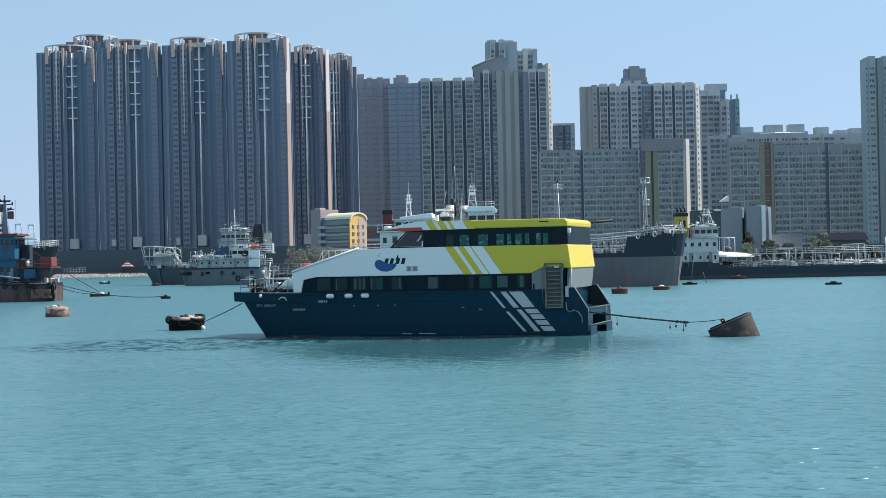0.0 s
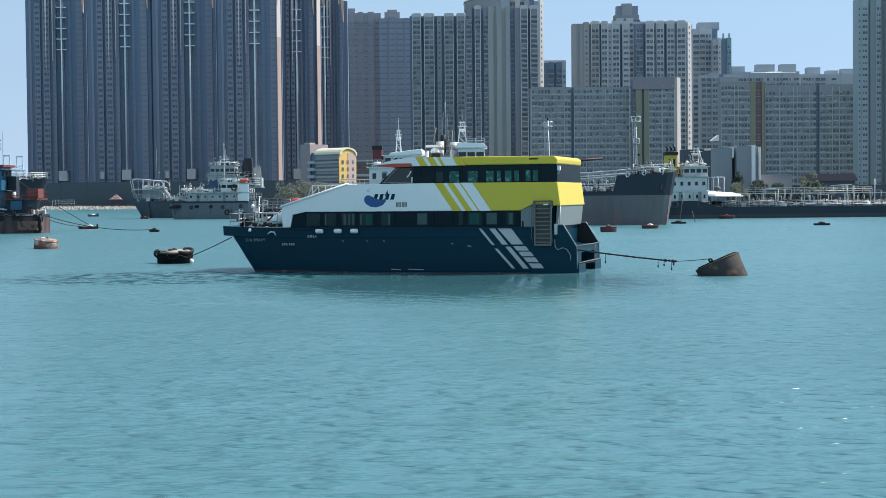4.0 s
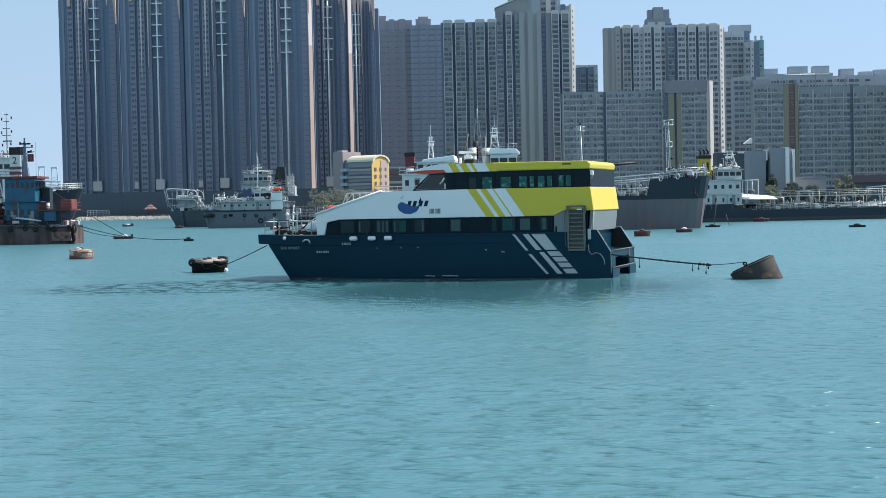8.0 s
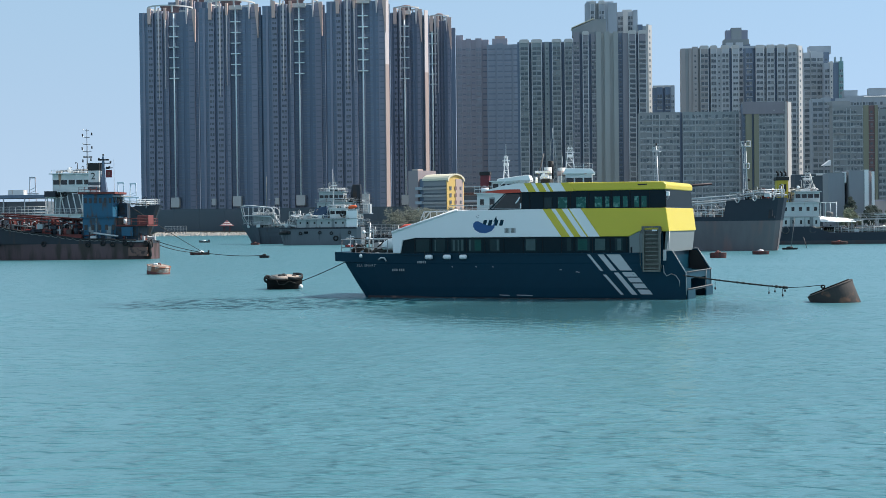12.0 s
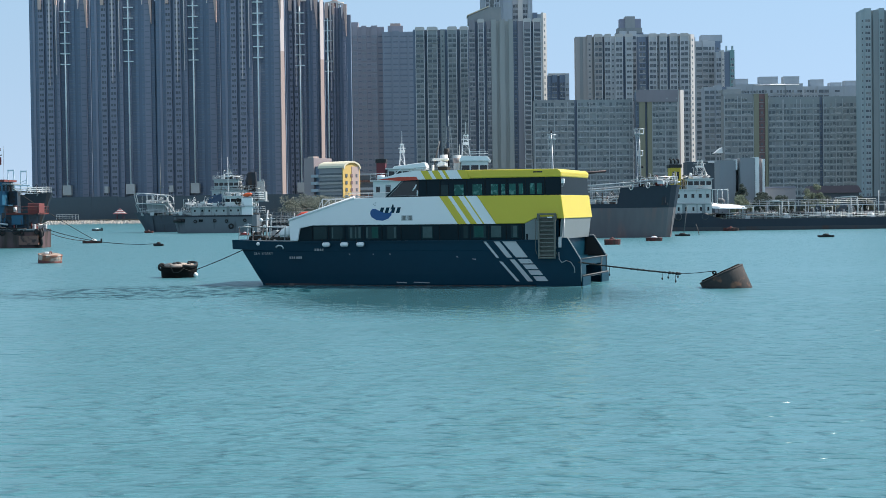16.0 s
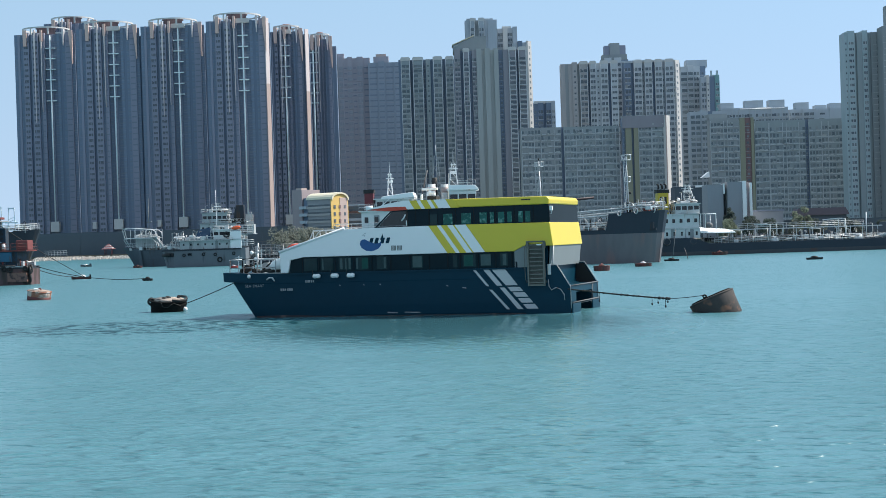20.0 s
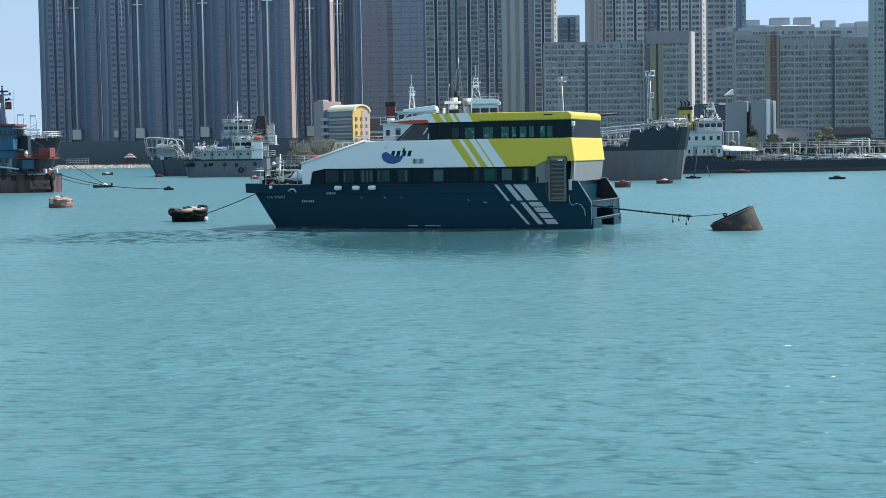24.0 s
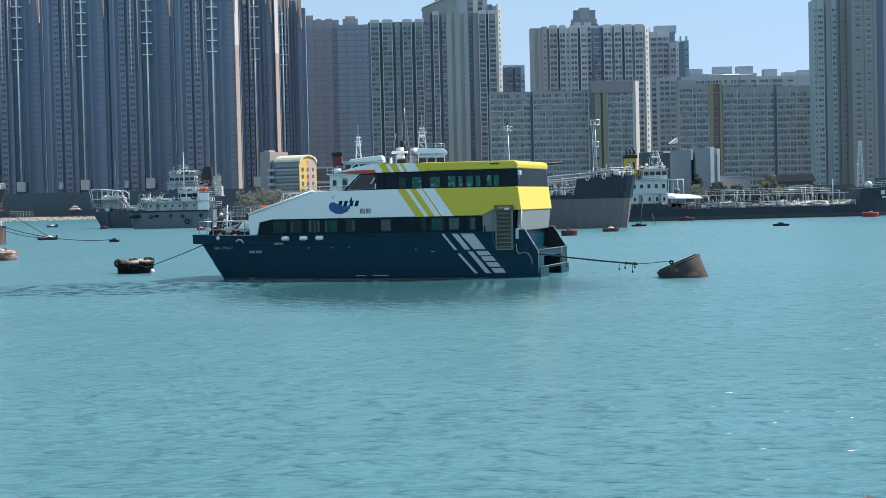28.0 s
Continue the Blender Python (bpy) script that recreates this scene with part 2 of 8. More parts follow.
RUST = (0.16, 0.06, 0.03)
M = {
    "navy": surf("navy_paint", (0.0025, 0.034, 0.058), 0.4, var=0.3, scale=0.5, bump=0.05, spec=0.14),
    "white": surf("white_paint", (0.84, 0.845, 0.84), 0.45, var=0.05, scale=0.5, bump=0.04),
    "yellow": surf("yellow_paint", (0.67, 0.52, 0.045), 0.4, var=0.05, scale=0.5, bump=0.04),
    "skirt": surf("grey_green_painted_skirt", (0.185, 0.21, 0.215), 0.5, var=0.1),
    "red": surf("red_paint", (0.55, 0.06, 0.03), 0.45, var=0.1),
    "gang": surf("dirty_aluminium", (0.17, 0.175, 0.155), 0.6, 0.2, var=0.3, scale=2),
    "orange": surf("orange_plastic", (0.75, 0.11, 0.03), 0.45, var=0.1),
    "glass": surf("dark_tinted_glass", (0.003, 0.018, 0.026), 0.1, var=0.3, bump=0.0, spec=0.1),
    "film": surf("black_window_film", (0.010, 0.016, 0.020), 0.45, var=0.3, bump=0.0, spec=0.1),
    "curtain": surf("green_tinted_pane", (0.008, 0.034, 0.040), 0.12, var=0.6, scale=2.5, bump=0.0, spec=0.2),
    # blotches paint the daylight that shows through the far windows
    "daylit": surf("green_daylit_pane", (0.012, 0.105, 0.092), 0.15, var=0.7, scale=3.0, bump=0.0, second=(0.10, 0.27, 0.24), amount=0.35, spec=0.2),
    "drapegreen": surf("dim_green_drape", (0.020, 0.085, 0.075), 0.8, var=0.5, scale=4.0, bump=0.0, spec=0.1),
    "drape": surf("pale_green_drape", (0.070, 0.110, 0.112), 0.8, var=0.5, scale=5.0, bump=0.0, spec=0.1),
    "logoblue": surf("blue_decal", (0.012, 0.085, 0.25), 0.4, var=0.05),
    "black": surf("black_rubber", (0.015, 0.015, 0.016), 0.7, var=0.3),
    "rope": surf("weathered_rope", (0.028, 0.028, 0.026), 0.9, var=0.4, scale=8),
    "steel": surf("grey_weathered_steel", (0.33, 0.35, 0.36), 0.5, 0.2, var=0.2, second=RUST, amount=0.1),
    "galv": surf("galvanised_rail", (0.55, 0.57, 0.58), 0.45, 0.3, var=0.15),
    "rustside": surf("rust_streaked_steel", (0.050, 0.044, 0.042), 0.85, var=0.5, scale=1.6, bump=0.6, second=(0.19, 0.095, 0.062), amount=0.22),
    "rustbuoy": surf("rust_and_weed", (0.008, 0.008, 0.008), 0.85, var=0.5, scale=2.5, bump=0.6, second=(0.03, 0.018, 0.014), amount=0.05, spec=0.15),
    "orangebuoy": surf("rusty_orange_paint", (0.30, 0.12, 0.075), 0.75, var=0.6, scale=1.6, bump=0.5, second=(0.55, 0.46, 0.40), amount=0.42),
    "redbuoy": surf("faded_red_paint", (0.42, 0.05, 0.05), 0.6, var=0.25, scale=2, second=RUST, amount=0.3),
    "shipred": surf("worn_oxide_red_hull", (0.115, 0.070, 0.074), 0.7, var=0.35, scale=0.6, second=(0.05, 0.035, 0.03), amount=0.5, streak=True),
    "shipblack": surf("worn_black_hull", (0.017, 0.022, 0.033), 0.55, var=0.4, scale=0.6, second=(0.05, 0.03, 0.022), amount=0.2, streak=True),
    "shipnavy": surf("dark_blue_hull", (0.014, 0.024, 0.040), 0.5, var=0.3, scale=0.5),
    "shipgrey": surf("grey_worn_hull", (0.13, 0.15, 0.17), 0.6, var=0.25, scale=0.5, second=(0.06, 0.065, 0.075), amount=0.12, streak=True),
    "bootgrey": surf("grey_antifouling", (0.125, 0.127, 0.131), 0.7, var=0.4, scale=0.6, second=(0.115, 0.085, 0.072), amount=0.22, streak=True),
    "housewhite": surf("white_ship_paint", (0.66, 0.67, 0.66), 0.5, var=0.1, scale=1.0, second=(0.35, 0.2, 0.12), amount=0.03, streak=True),
    "houseblue": surf("blue_ship_paint", (0.013, 0.098, 0.175), 0.55, var=0.3, scale=1.2, second=(0.07, 0.045, 0.04), amount=0.25, streak=True),
    "deckred": surf("red_oxide_deck", (0.17, 0.038, 0.032), 0.75, var=0.4, scale=1.0, second=(0.05, 0.03, 0.03), amount=0.3),
    "port": surf("dark_ship_window", (0.012, 0.016, 0.02), 0.1, var=0.2, bump=0.0),
    "funnelyellow": surf("yellow_funnel_paint", (0.5, 0.36, 0.03), 0.5, var=0.15),
    # building colours are lightened and blued to carry the distance haze
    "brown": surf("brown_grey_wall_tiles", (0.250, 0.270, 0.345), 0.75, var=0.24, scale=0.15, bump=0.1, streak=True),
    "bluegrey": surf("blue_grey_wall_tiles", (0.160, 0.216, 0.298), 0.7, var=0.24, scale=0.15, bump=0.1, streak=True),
    # set-back bays: recess shade is put into this darker blue
    "recess": surf("shaded_blue_cladding", (0.140, 0.190, 0.268), 0.6, var=0.24, scale=0.15, streak=True),
    "pink": surf("salmon_tiles", (0.50, 0.39, 0.36), 0.7, var=0.08, scale=0.15, streak=True),
    "tan": surf("tan_render", (0.40, 0.385, 0.385), 0.8, var=0.24, scale=0.12, streak=True),
    "pale": surf("pale_concrete", (0.56, 0.56, 0.55), 0.75, var=0.12, scale=0.3, streak=True),
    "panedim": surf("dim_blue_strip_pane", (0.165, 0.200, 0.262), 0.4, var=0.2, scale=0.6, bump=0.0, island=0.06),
    # far pair: distance haze is put into these base colours
    "panehaze": surf("hazed_window_pane", (0.255, 0.285, 0.335), 0.4, var=0.2, scale=0.6, bump=0.0, island=0.1),
    "hazeblue": surf("haze_blue_render", (0.272, 0.318, 0.385), 0.8, var=0.2, scale=0.1, streak=True),
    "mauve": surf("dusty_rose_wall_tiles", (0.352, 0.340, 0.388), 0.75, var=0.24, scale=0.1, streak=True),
    "greygreen": surf("grey_green_render", (0.265, 0.292, 0.303), 0.8, var=0.24, scale=0.1, streak=True),
    "lightgrey": surf("light_grey_render", (0.395, 0.442, 0.490), 0.8, var=0.24, scale=0.15, streak=True),
    "beige": surf("beige_render", (0.305, 0.332, 0.345), 0.8, var=0.24, scale=0.15, streak=True),
    "olive": surf("mustard_green_panel", (0.27, 0.275, 0.205), 0.8, var=0.1, scale=0.2),
    "maroon": surf("maroon_panel", (0.22, 0.145, 0.15), 0.8, var=0.1, scale=0.2),
    "ribgrey": surf("warm_grey_rib_tiles", (0.355, 0.382, 0.380), 0.8, var=0.22, scale=0.1, streak=True),
    "baypale": surf("pale_bay_tiles", (0.50, 0.535, 0.565), 0.75, var=0.2, scale=0.15, streak=True),
    "teal": surf("faded_teal_tiles", (0.19, 0.35, 0.36), 0.75, var=0.2, scale=0.15, streak=True),
    "jamb": surf("pale_bay_edge_paint", (0.64, 0.66, 0.68), 0.8, var=0.15, scale=0.3, streak=True),
    "taupe": surf("taupe_render", (0.272, 0.272, 0.305), 0.8, var=0.24, scale=0.1, streak=True),
    "ledge": surf("pale_ledge_paint", (0.45, 0.475, 0.50), 0.8, var=0.15, scale=0.3),
    "slabledge": surf("dusty_ledge_paint", (0.49, 0.53, 0.555), 0.8, var=0.2, scale=0.3),
    "slab": surf("weathered_slab_render", (0.295, 0.345, 0.365), 0.8, var=0.22, scale=0.15, streak=True),
    "paneslab": surf("slab_window_pane", (0.105, 0.140, 0.165), 0.4, var=0.3, scale=0.6, bump=0.0, island=0.45),
    "panefaded": surf("curtained_slab_pane", (0.185, 0.222, 0.245), 0.5, var=0.3, scale=0.6, bump=0.0, island=0.25),
    "acbox": surf("grey_unit_casings", (0.36, 0.39, 0.41), 0.6, var=0.2, island=0.5),
    "aqua": surf("aqua_white_tiles", (0.37, 0.46, 0.49), 0.7, var=0.24, scale=0.15, streak=True),
    "pane": surf("flat_window_pane", (0.048, 0.066, 0.085), 0.25, var=0.3, scale=0.6, bump=0.0, island=0.45),
    "panetower": surf("grey_tower_pane", (0.090, 0.115, 0.142), 0.3, var=0.3, scale=0.6, bump=0.0, island=0.4),
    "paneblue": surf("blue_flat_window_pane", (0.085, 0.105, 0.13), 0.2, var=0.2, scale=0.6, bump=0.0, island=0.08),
    "roofdark": surf("red_brown_roof_disc", (0.24, 0.17, 0.17), 0.8, var=0.15),
    "schoolgrey": surf("grey_school_render", (0.28, 0.29, 0.31), 0.8, var=0.1, scale=0.3, streak=True),
    "schoolmauve": surf("mauve_grey_render", (0.335, 0.280, 0.290), 0.8, var=0.1, scale=0.3, streak=True),
    "schoolyellow": surf("warm_yellow_render", (0.70, 0.48, 0.16), 0.7, var=0.08, scale=0.3),
    "cream": surf("cream_roof_sheet", (0.72, 0.66, 0.50), 0.6, var=0.08, scale=0.3),
    "rock": surf("pale_rock", (0.60, 0.55, 0.50), 0.9, var=0.3, scale=0.6, bump=0.8),
    "barrier": surf("dark_green_grey_barrier", (0.074, 0.100, 0.122), 0.8, var=0.12, scale=0.2, streak=True),
    "earth": surf("scrub_ground", (0.10, 0.10, 0.08), 0.95, var=0.3, scale=0.05),
    # leaf greens are greyed: distance haze is in the base colours
    "leaf": surf("leaf_green", (0.178, 0.192, 0.162), 1.0, var=0.4, scale=0.4, bump=0.0, spec=0.05),
    "leaflight": surf("pale_leaf_green", (0.165, 0.195, 0.145), 1.0, var=0.4, scale=0.4, bump=0.0, spec=0.05),
    "leafdark": surf("dark_leaf_green", (0.07, 0.088, 0.078), 1.0, var=0.4, scale=0.4, bump=0.0, spec=0.05),
    "pinkplate": surf("worn_pink_brown_paint", (0.20, 0.11, 0.09), 0.8, var=0.3, scale=1.5, second=(0.06, 0.04, 0.04), amount=0.4),
    "bark": surf("bark", (0.10, 0.08, 0.06), 0.9, var=0.3, scale=2),
    "farhill": surf("haze_blue_shore", (0.26, 0.33, 0.40), 1.0, var=0.06, scale=0.01, bump=0.0),
    "grass": surf("dry_reed", (0.30, 0.225, 0.205), 0.9, var=0.3, scale=8),
}


def water_material():
    m = bpy.data.materials.new("sea_water")
    m.use_nodes = True
    nt = m.node_tree
    b = nt.nodes["Principled BSDF"]
    b.inputs["IOR"].default_value = 1.33
    tc = nt.nodes.new("ShaderNodeTexCoord")

    def noise_tex(sc, detail, stretch, rz=0.0, rough=0.5):
        mp = nt.nodes.new("ShaderNodeMapping")
        mp.inputs["Scale"].default_value, mp.inputs["Rotation"].default_value = stretch, (0, 0, rz)
        nt.links.new(tc.outputs["Object"], mp.inputs["Vector"])
        n = nt.nodes.new("ShaderNodeTexNoise")
        n.inputs["Scale"].default_value, n.inputs["Detail"].default_value, n.inputs["Roughness"].default_value = sc, detail, rough
        nt.links.new(mp.outputs["Vector"], n.inputs["Vector"])
        return n.outputs["Fac"]

    def calc(op, a, c):
        n = nt.nodes.new("ShaderNodeMath")
        n.operation = op
        for k, val in enumerate((a, c)):
            if isinstance(val, (int, float)):
                n.inputs[k].default_value = val
            else:
                nt.links.new(val, n.inputs[k])
        return n.outputs[0]

    def band(v, lo, hi):
        """0 below lo, 1 above hi, smooth between."""
        n = nt.nodes.new("ShaderNodeMapRange")
        n.interpolation_type = "SMOOTHSTEP"
        n.inputs["From Min"].default_value, n.inputs["From Max"].default_value = lo, hi
        nt.links.new(v, n.inputs["Value"])
        return n.outputs["Result"]

    def patch(cx, cy, ax, ay):
        """Fades from 1 at a spot of the sea to 0 at its rim."""
        mp = nt.nodes.new("ShaderNodeMapping")
        mp.inputs["Location"].default_value, mp.inputs["Scale"].default_value = (-cx / ax, -cy / ay, 0), (1 / ax, 1 / ay, 0)
        nt.links.new(tc.outputs["Object"], mp.inputs["Vector"])
        ln = nt.nodes.new("ShaderNodeVectorMath")
        ln.operation = "LENGTH"
        nt.links.new(mp.outputs["Vector"], ln.inputs[0])
        return calc("SUBTRACT", 1.0, band(ln.outputs["Value"], 0.35, 1.0))

    swell = noise_tex(0.35, 2, (0.6, 1.0, 1), 0.12)
    wave = noise_tex(1.9, 2, (0.65, 1.0, 1), 0.12, 0.5)
    crests = band(noise_tex(1.5, 2, (0.6, 1.1, 1), 0.06, 0.5), 0.44, 0.76)
    ripple = noise_tex(5.5, 2, (0.7, 1.1, 1), -0.1, 0.6)
    gusts = noise_tex(0.03, 3, (0.5, 1.5, 1), 0.05)
    # smoother water in the lee of the ferry, cat's paws off its bow
    lee = patch(1.5, 94.0, 16.0, 25.0)
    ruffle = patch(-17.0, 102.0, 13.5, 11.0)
    nt.links.new(calc("SUBTRACT", 0.28, calc("MULTIPLY", lee, 0.24)), b.inputs["Roughness"])
    streaks = noise_tex(1.5, 3, (0.7, 0.42, 1), 0.02, 0.6)
    chop = calc("MULTIPLY", streaks, calc("MULTIPLY", ruffle, 0.7))
    h = calc("ADD", calc("MULTIPLY", swell, 0.05), calc("ADD", calc("MULTIPLY", wave, 0.062), calc("MULTIPLY", ripple, 0.014)))
    h = calc("ADD", h, calc("MULTIPLY", crests, calc("MULTIPLY", band(gusts, 0.2, 0.6), 0.14)))
    h = calc("ADD", chop, calc("MULTIPLY", h, calc("SUBTRACT", 1.0, calc("MULTIPLY", lee, 0.90))))
    bp = nt.nodes.new("ShaderNodeBump")
    bp.inputs["Distance"].default_value, bp.inputs["Strength"].default_value = 1.0, 1.0
    nt.links.new(h, bp.inputs["Height"])
    nt.links.new(bp.outputs["Normal"], b.inputs["Normal"])
    rp = nt.nodes.new("ShaderNodeValToRGB")
    rp.color_ramp.elements[0].color, rp.color_ramp.elements[1].color = (0.056, 0.171, 0.198, 1), (0.083, 0.219, 0.258, 1)
    rp.color_ramp.elements[0].position, rp.color_ramp.elements[1].position = 0.35, 0.7
    mottle = noise_tex(0.22, 3, (0.6, 1.0, 1), 0.1)
    # sunward side of the basin: its extra brightness is painted into the colour
    sunward = patch(52.0, 175.0, 55.0, 150.0)
    nt.links.new(calc("ADD", calc("MULTIPLY", sunward, 0.3), calc("ADD", calc("MULTIPLY", gusts, 0.6), calc("MULTIPLY", mottle, 0.4))), rp.inputs["Fac"])
    # wave shade off the ferry's bow, put into the water's colour as dark streaks
    ripple_shade = nt.nodes.new("ShaderNodeMix")
    ripple_shade.data_type = "RGBA"
    ripple_shade.inputs[7].default_value = (0.006, 0.050, 0.064, 1)
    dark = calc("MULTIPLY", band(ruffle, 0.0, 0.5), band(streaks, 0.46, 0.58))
    nt.links.new(dark, ripple_shade.inputs[0])
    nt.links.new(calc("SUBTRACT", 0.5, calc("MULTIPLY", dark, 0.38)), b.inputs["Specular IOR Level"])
    nt.links.new(rp.outputs["Color"], ripple_shade.inputs[6])
    nt.links.new(ripple_shade.outputs[2], b.inputs["Base Color"])
    return m


# ---- sea and land ----
sea = part("water", Geo().add([(-4800, -300, 0), (4800, -300, 0), (4800, 4800, 0), (-4800, 4800, 0)], [(0, 1, 2, 3)]), water_material())
tagged(sea, "calm turquoise harbour water with small wind ripples", "water", kind="structure")
coast = [(-300, 868), (-150, 862), (-85, 800), (-70, 690), (40, 585), (150, 520), (700, 480), (2500, 700), (2500, 2600), (-330, 2600)]
land = part("ground", Geo().slab(coast, -2, 2.4), M["earth"])
tagged(land, "flat reclaimed land behind a low sea wall", "ground", kind="structure")
hill = Geo()
random.seed(4)
prof = [(-4200 + 160 * k, 3900, 10 + 22 * noise.noise((k * 0.33, 2.0, 0)) + 10 * math.sin(k * 0.5)) for k in range(30)]
for (xa, ya, za), (xb, yb, zb) in zip(prof, prof[1:]):
    hill.add([(xa, ya, -1), (xb, yb, -1), (xb, yb + 30, max(zb, 4) + 6), (xa, ya + 30, max(za, 4) + 6), (xa, ya + 500, -1), (xb, yb + 500, -1)], [(0, 1, 2, 3), (3, 2, 5, 4)])
# the shore's pale blue is haze put into its colour
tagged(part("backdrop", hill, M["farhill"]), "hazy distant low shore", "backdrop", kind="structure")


# ---- buildings ----
def facade(parent, cols, depth, h, storey, z0=6.0, ledge="ledge", pane="pane", top=0.0, caps=False, shallow=0, pitch=1.75):
    """Bays side by side, centred on x = 0 and facing -y. A bay: width, how far it stands forward, kind, material.
    Kinds: p plain, w window column, d paired bay windows, b balcony, f small window, s shallow strip, h row of flats."""
    x = -sum(c[0] for c in cols) / 2
    levels, f = int((h - z0 - (0.4 if any(c[2] == "h" for c in cols) else 1.5)) / storey), storey / 2.75
    g, led, ac, jamb, dim, faded = Geo(), Geo(), Geo(), Geo(), Geo(), Geo()
    rnd = random.Random(int(h * 10) + len(cols))
    for n, (w, off, kind, mt) in enumerate(cols):
        x1, yf = x + w, -off
        dz = 0.9 if off > 0.6 else 0.0
        deep = min(depth, yf + 1.2) if n >= len(cols) - shallow else depth
        part("facade_bay", Geo().box(x, x1, yf, deep, -1, h + dz + top * (kind == "w")), mt, parent)
        if caps and off > 1.0 and kind != "p":
            ht = h + dz
            part("bay_cap", Geo().prism([(x - 0.2, ht - 1.6), (x1 + 0.2, ht - 1.6), (x1 + 0.2, ht - 0.1), (x1 - w * 0.12, ht + 0.5), (x + w * 0.12, ht + 0.5), (x - 0.2, ht - 0.1)], yf - 0.35, yf + 2), M["pale"], parent)
            for xj in (x, x1 - 0.4):
                jamb.box(xj, xj + 0.4, yf - 0.3, yf, 0, ht - 1.6)
        nw = max(2, round(w / pitch))
        slots = {"p": [], "w": [(0.16, 0.84)], "d": [(0.09, 0.47), (0.53, 0.91)], "b": [(0.08, 0.92)], "f": [(0.32, 0.68)], "s": [(0.12, 0.88)],
                 "h": [((k + 0.09) / nw, (k + 0.91) / nw) for k in range(nw)]}[kind]
        if kind == "h":
            for k in range(0, nw + 1, 2):
                xj = min(max(x + w * k / nw, x + 0.18), x1 - 0.18)
                if k % 4 == 0:
                    led.box(xj - 0.13, xj + 0.13, yf - 0.25, yf, 0, h - 1.2)
        for k in range(levels if slots else 0):
            z = z0 + k * storey
            for a, c in slots:
                a, c = a + rnd.uniform(-0.03, 0.04) * (kind != "h"), c + rnd.uniform(-0.04, 0.03) * (kind != "h")
                xa, xb = x + a * w, x + c * w
                if kind == "h":
                    lo, hi = 0.75 + rnd.random() * 0.25, 2.4 - rnd.random() * 0.35
                    xa, xb = xa + rnd.uniform(-0.1, 0.22), xb - rnd.uniform(-0.1, 0.22)
                    if rnd.random() < 0.1:
                        continue
                elif kind == "s":
                    lo, hi = 1.2, 1.7 + rnd.random() * 0.15
                elif kind == "f":
                    lo, hi = 1.0, 1.9
                elif kind == "d":
                    lo, hi = 0.72, 2.35 - rnd.random() * 0.2
                elif kind == "w":
                    lo, hi = 0.85, 2.15 - rnd.random() * 0.3
                else:
                    lo, hi = 0.75, 2.2
                (dim if kind == "s" else faded if kind == "h" and rnd.random() < 0.22 else g).box(xa, xb, yf - 0.09, yf + 0.05, z + f * lo, z + f * hi)
                if kind == "w":
                    xm = xa + (xb - xa) * rnd.choice((0.33, 0.5, 0.66))
                    led.box(xm - 0.14, xm + 0.14, yf - 0.14, yf, z + f * lo, z + f * hi)
                if kind in "dwh" and rnd.random() < (0.3 if kind == "h" else 0.22):
                    xc = xa + (xb - xa) * rnd.random() * 0.6
                    za = z + f * rnd.choice((0.2, 0.35, 0.45, 1.75))
                    ac.box(xc, xc + 0.8, yf - 0.7, yf - 0.02, za, za + 0.65)
            if kind == "b":
                led.box(x + 0.2 * w, x1 - 0.08 * w, yf - 0.9, yf, z - 0.1, z + 0.4 * f)
                ac.box(x + 0.05 * w, x + w * rnd.uniform(0.2, 0.5), yf - 0.96, yf - 0.9, z + 0.1, z + f * rnd.uniform(0.5, 1.1))
            elif kind == "h":
                for j in range(0, nw, 2):
                    u0, u1 = x + w * j / nw, x + w * min(j + 2, nw) / nw
                    sag, out = rnd.uniform(-0.1, 0.1), rnd.uniform(0.3, 0.6)
                    led.box(u0 + 0.1, u1 - 0.1, yf - out, yf, z + 0.12 + sag, z + 0.42 + sag)
                    led.box(u0 + rnd.uniform(0.2, 1.0), u1 - rnd.uniform(0.3, 1.4), yf - out - 0.05, yf, z + 0.4 + sag, z + rnd.uniform(0.5, 0.85) + sag)
                if rnd.random() < 0.6:
                    xc = rnd.uniform(x, x1 - 2)
                    ac.box(xc, xc + rnd.uniform(1.0, 3.5), yf - 0.5, yf - 0.4, z + 0.5, z + rnd.uniform(0.9, 1.5))
            elif kind == "d":
                led.box(x + 0.04 * w, x1 - 0.04 * w, yf - 0.5, yf, z + 0.28 * f, z + 0.52 * f)
                led.box(x + 0.04 * w, x + 0.07 * w, yf - 0.4, yf, z + 0.5 * f, z + 1.6 * f)
            elif kind == "w":
                led.box(x + 0.1 * w, x + 0.9 * w, yf - 0.22, yf, z + 0.5 * f, z + 0.66 * f)
            elif kind in "fs":
                led.box(x + 0.06 * w, x1 - 0.06 * w, yf - 0.1, yf, z + 0.3 * f, z + 0.42 * f)
        x = x1
    if g.v:
        tagged(part("glazing", g, M[pane], parent), kind="stuff")
    if faded.v:
        tagged(part("curtained_glazing", faded, M["panefaded"], parent), kind="stuff")
    if dim.v:
        tagged(part("strip_glazing", dim, M["panedim"], parent), kind="stuff")
    if led.v:
        tagged(part("ledgework", led, M[ledge], parent), kind="stuff")
    if ac.v:
        tagged(part("boxwork", ac, M["acbox" if ledge != "brown" else "brown"], parent), kind="stuff")
    if jamb.v:
        tagged(part("bay_edges", jamb, M["jamb"], parent), kind="stuff")
    return parent


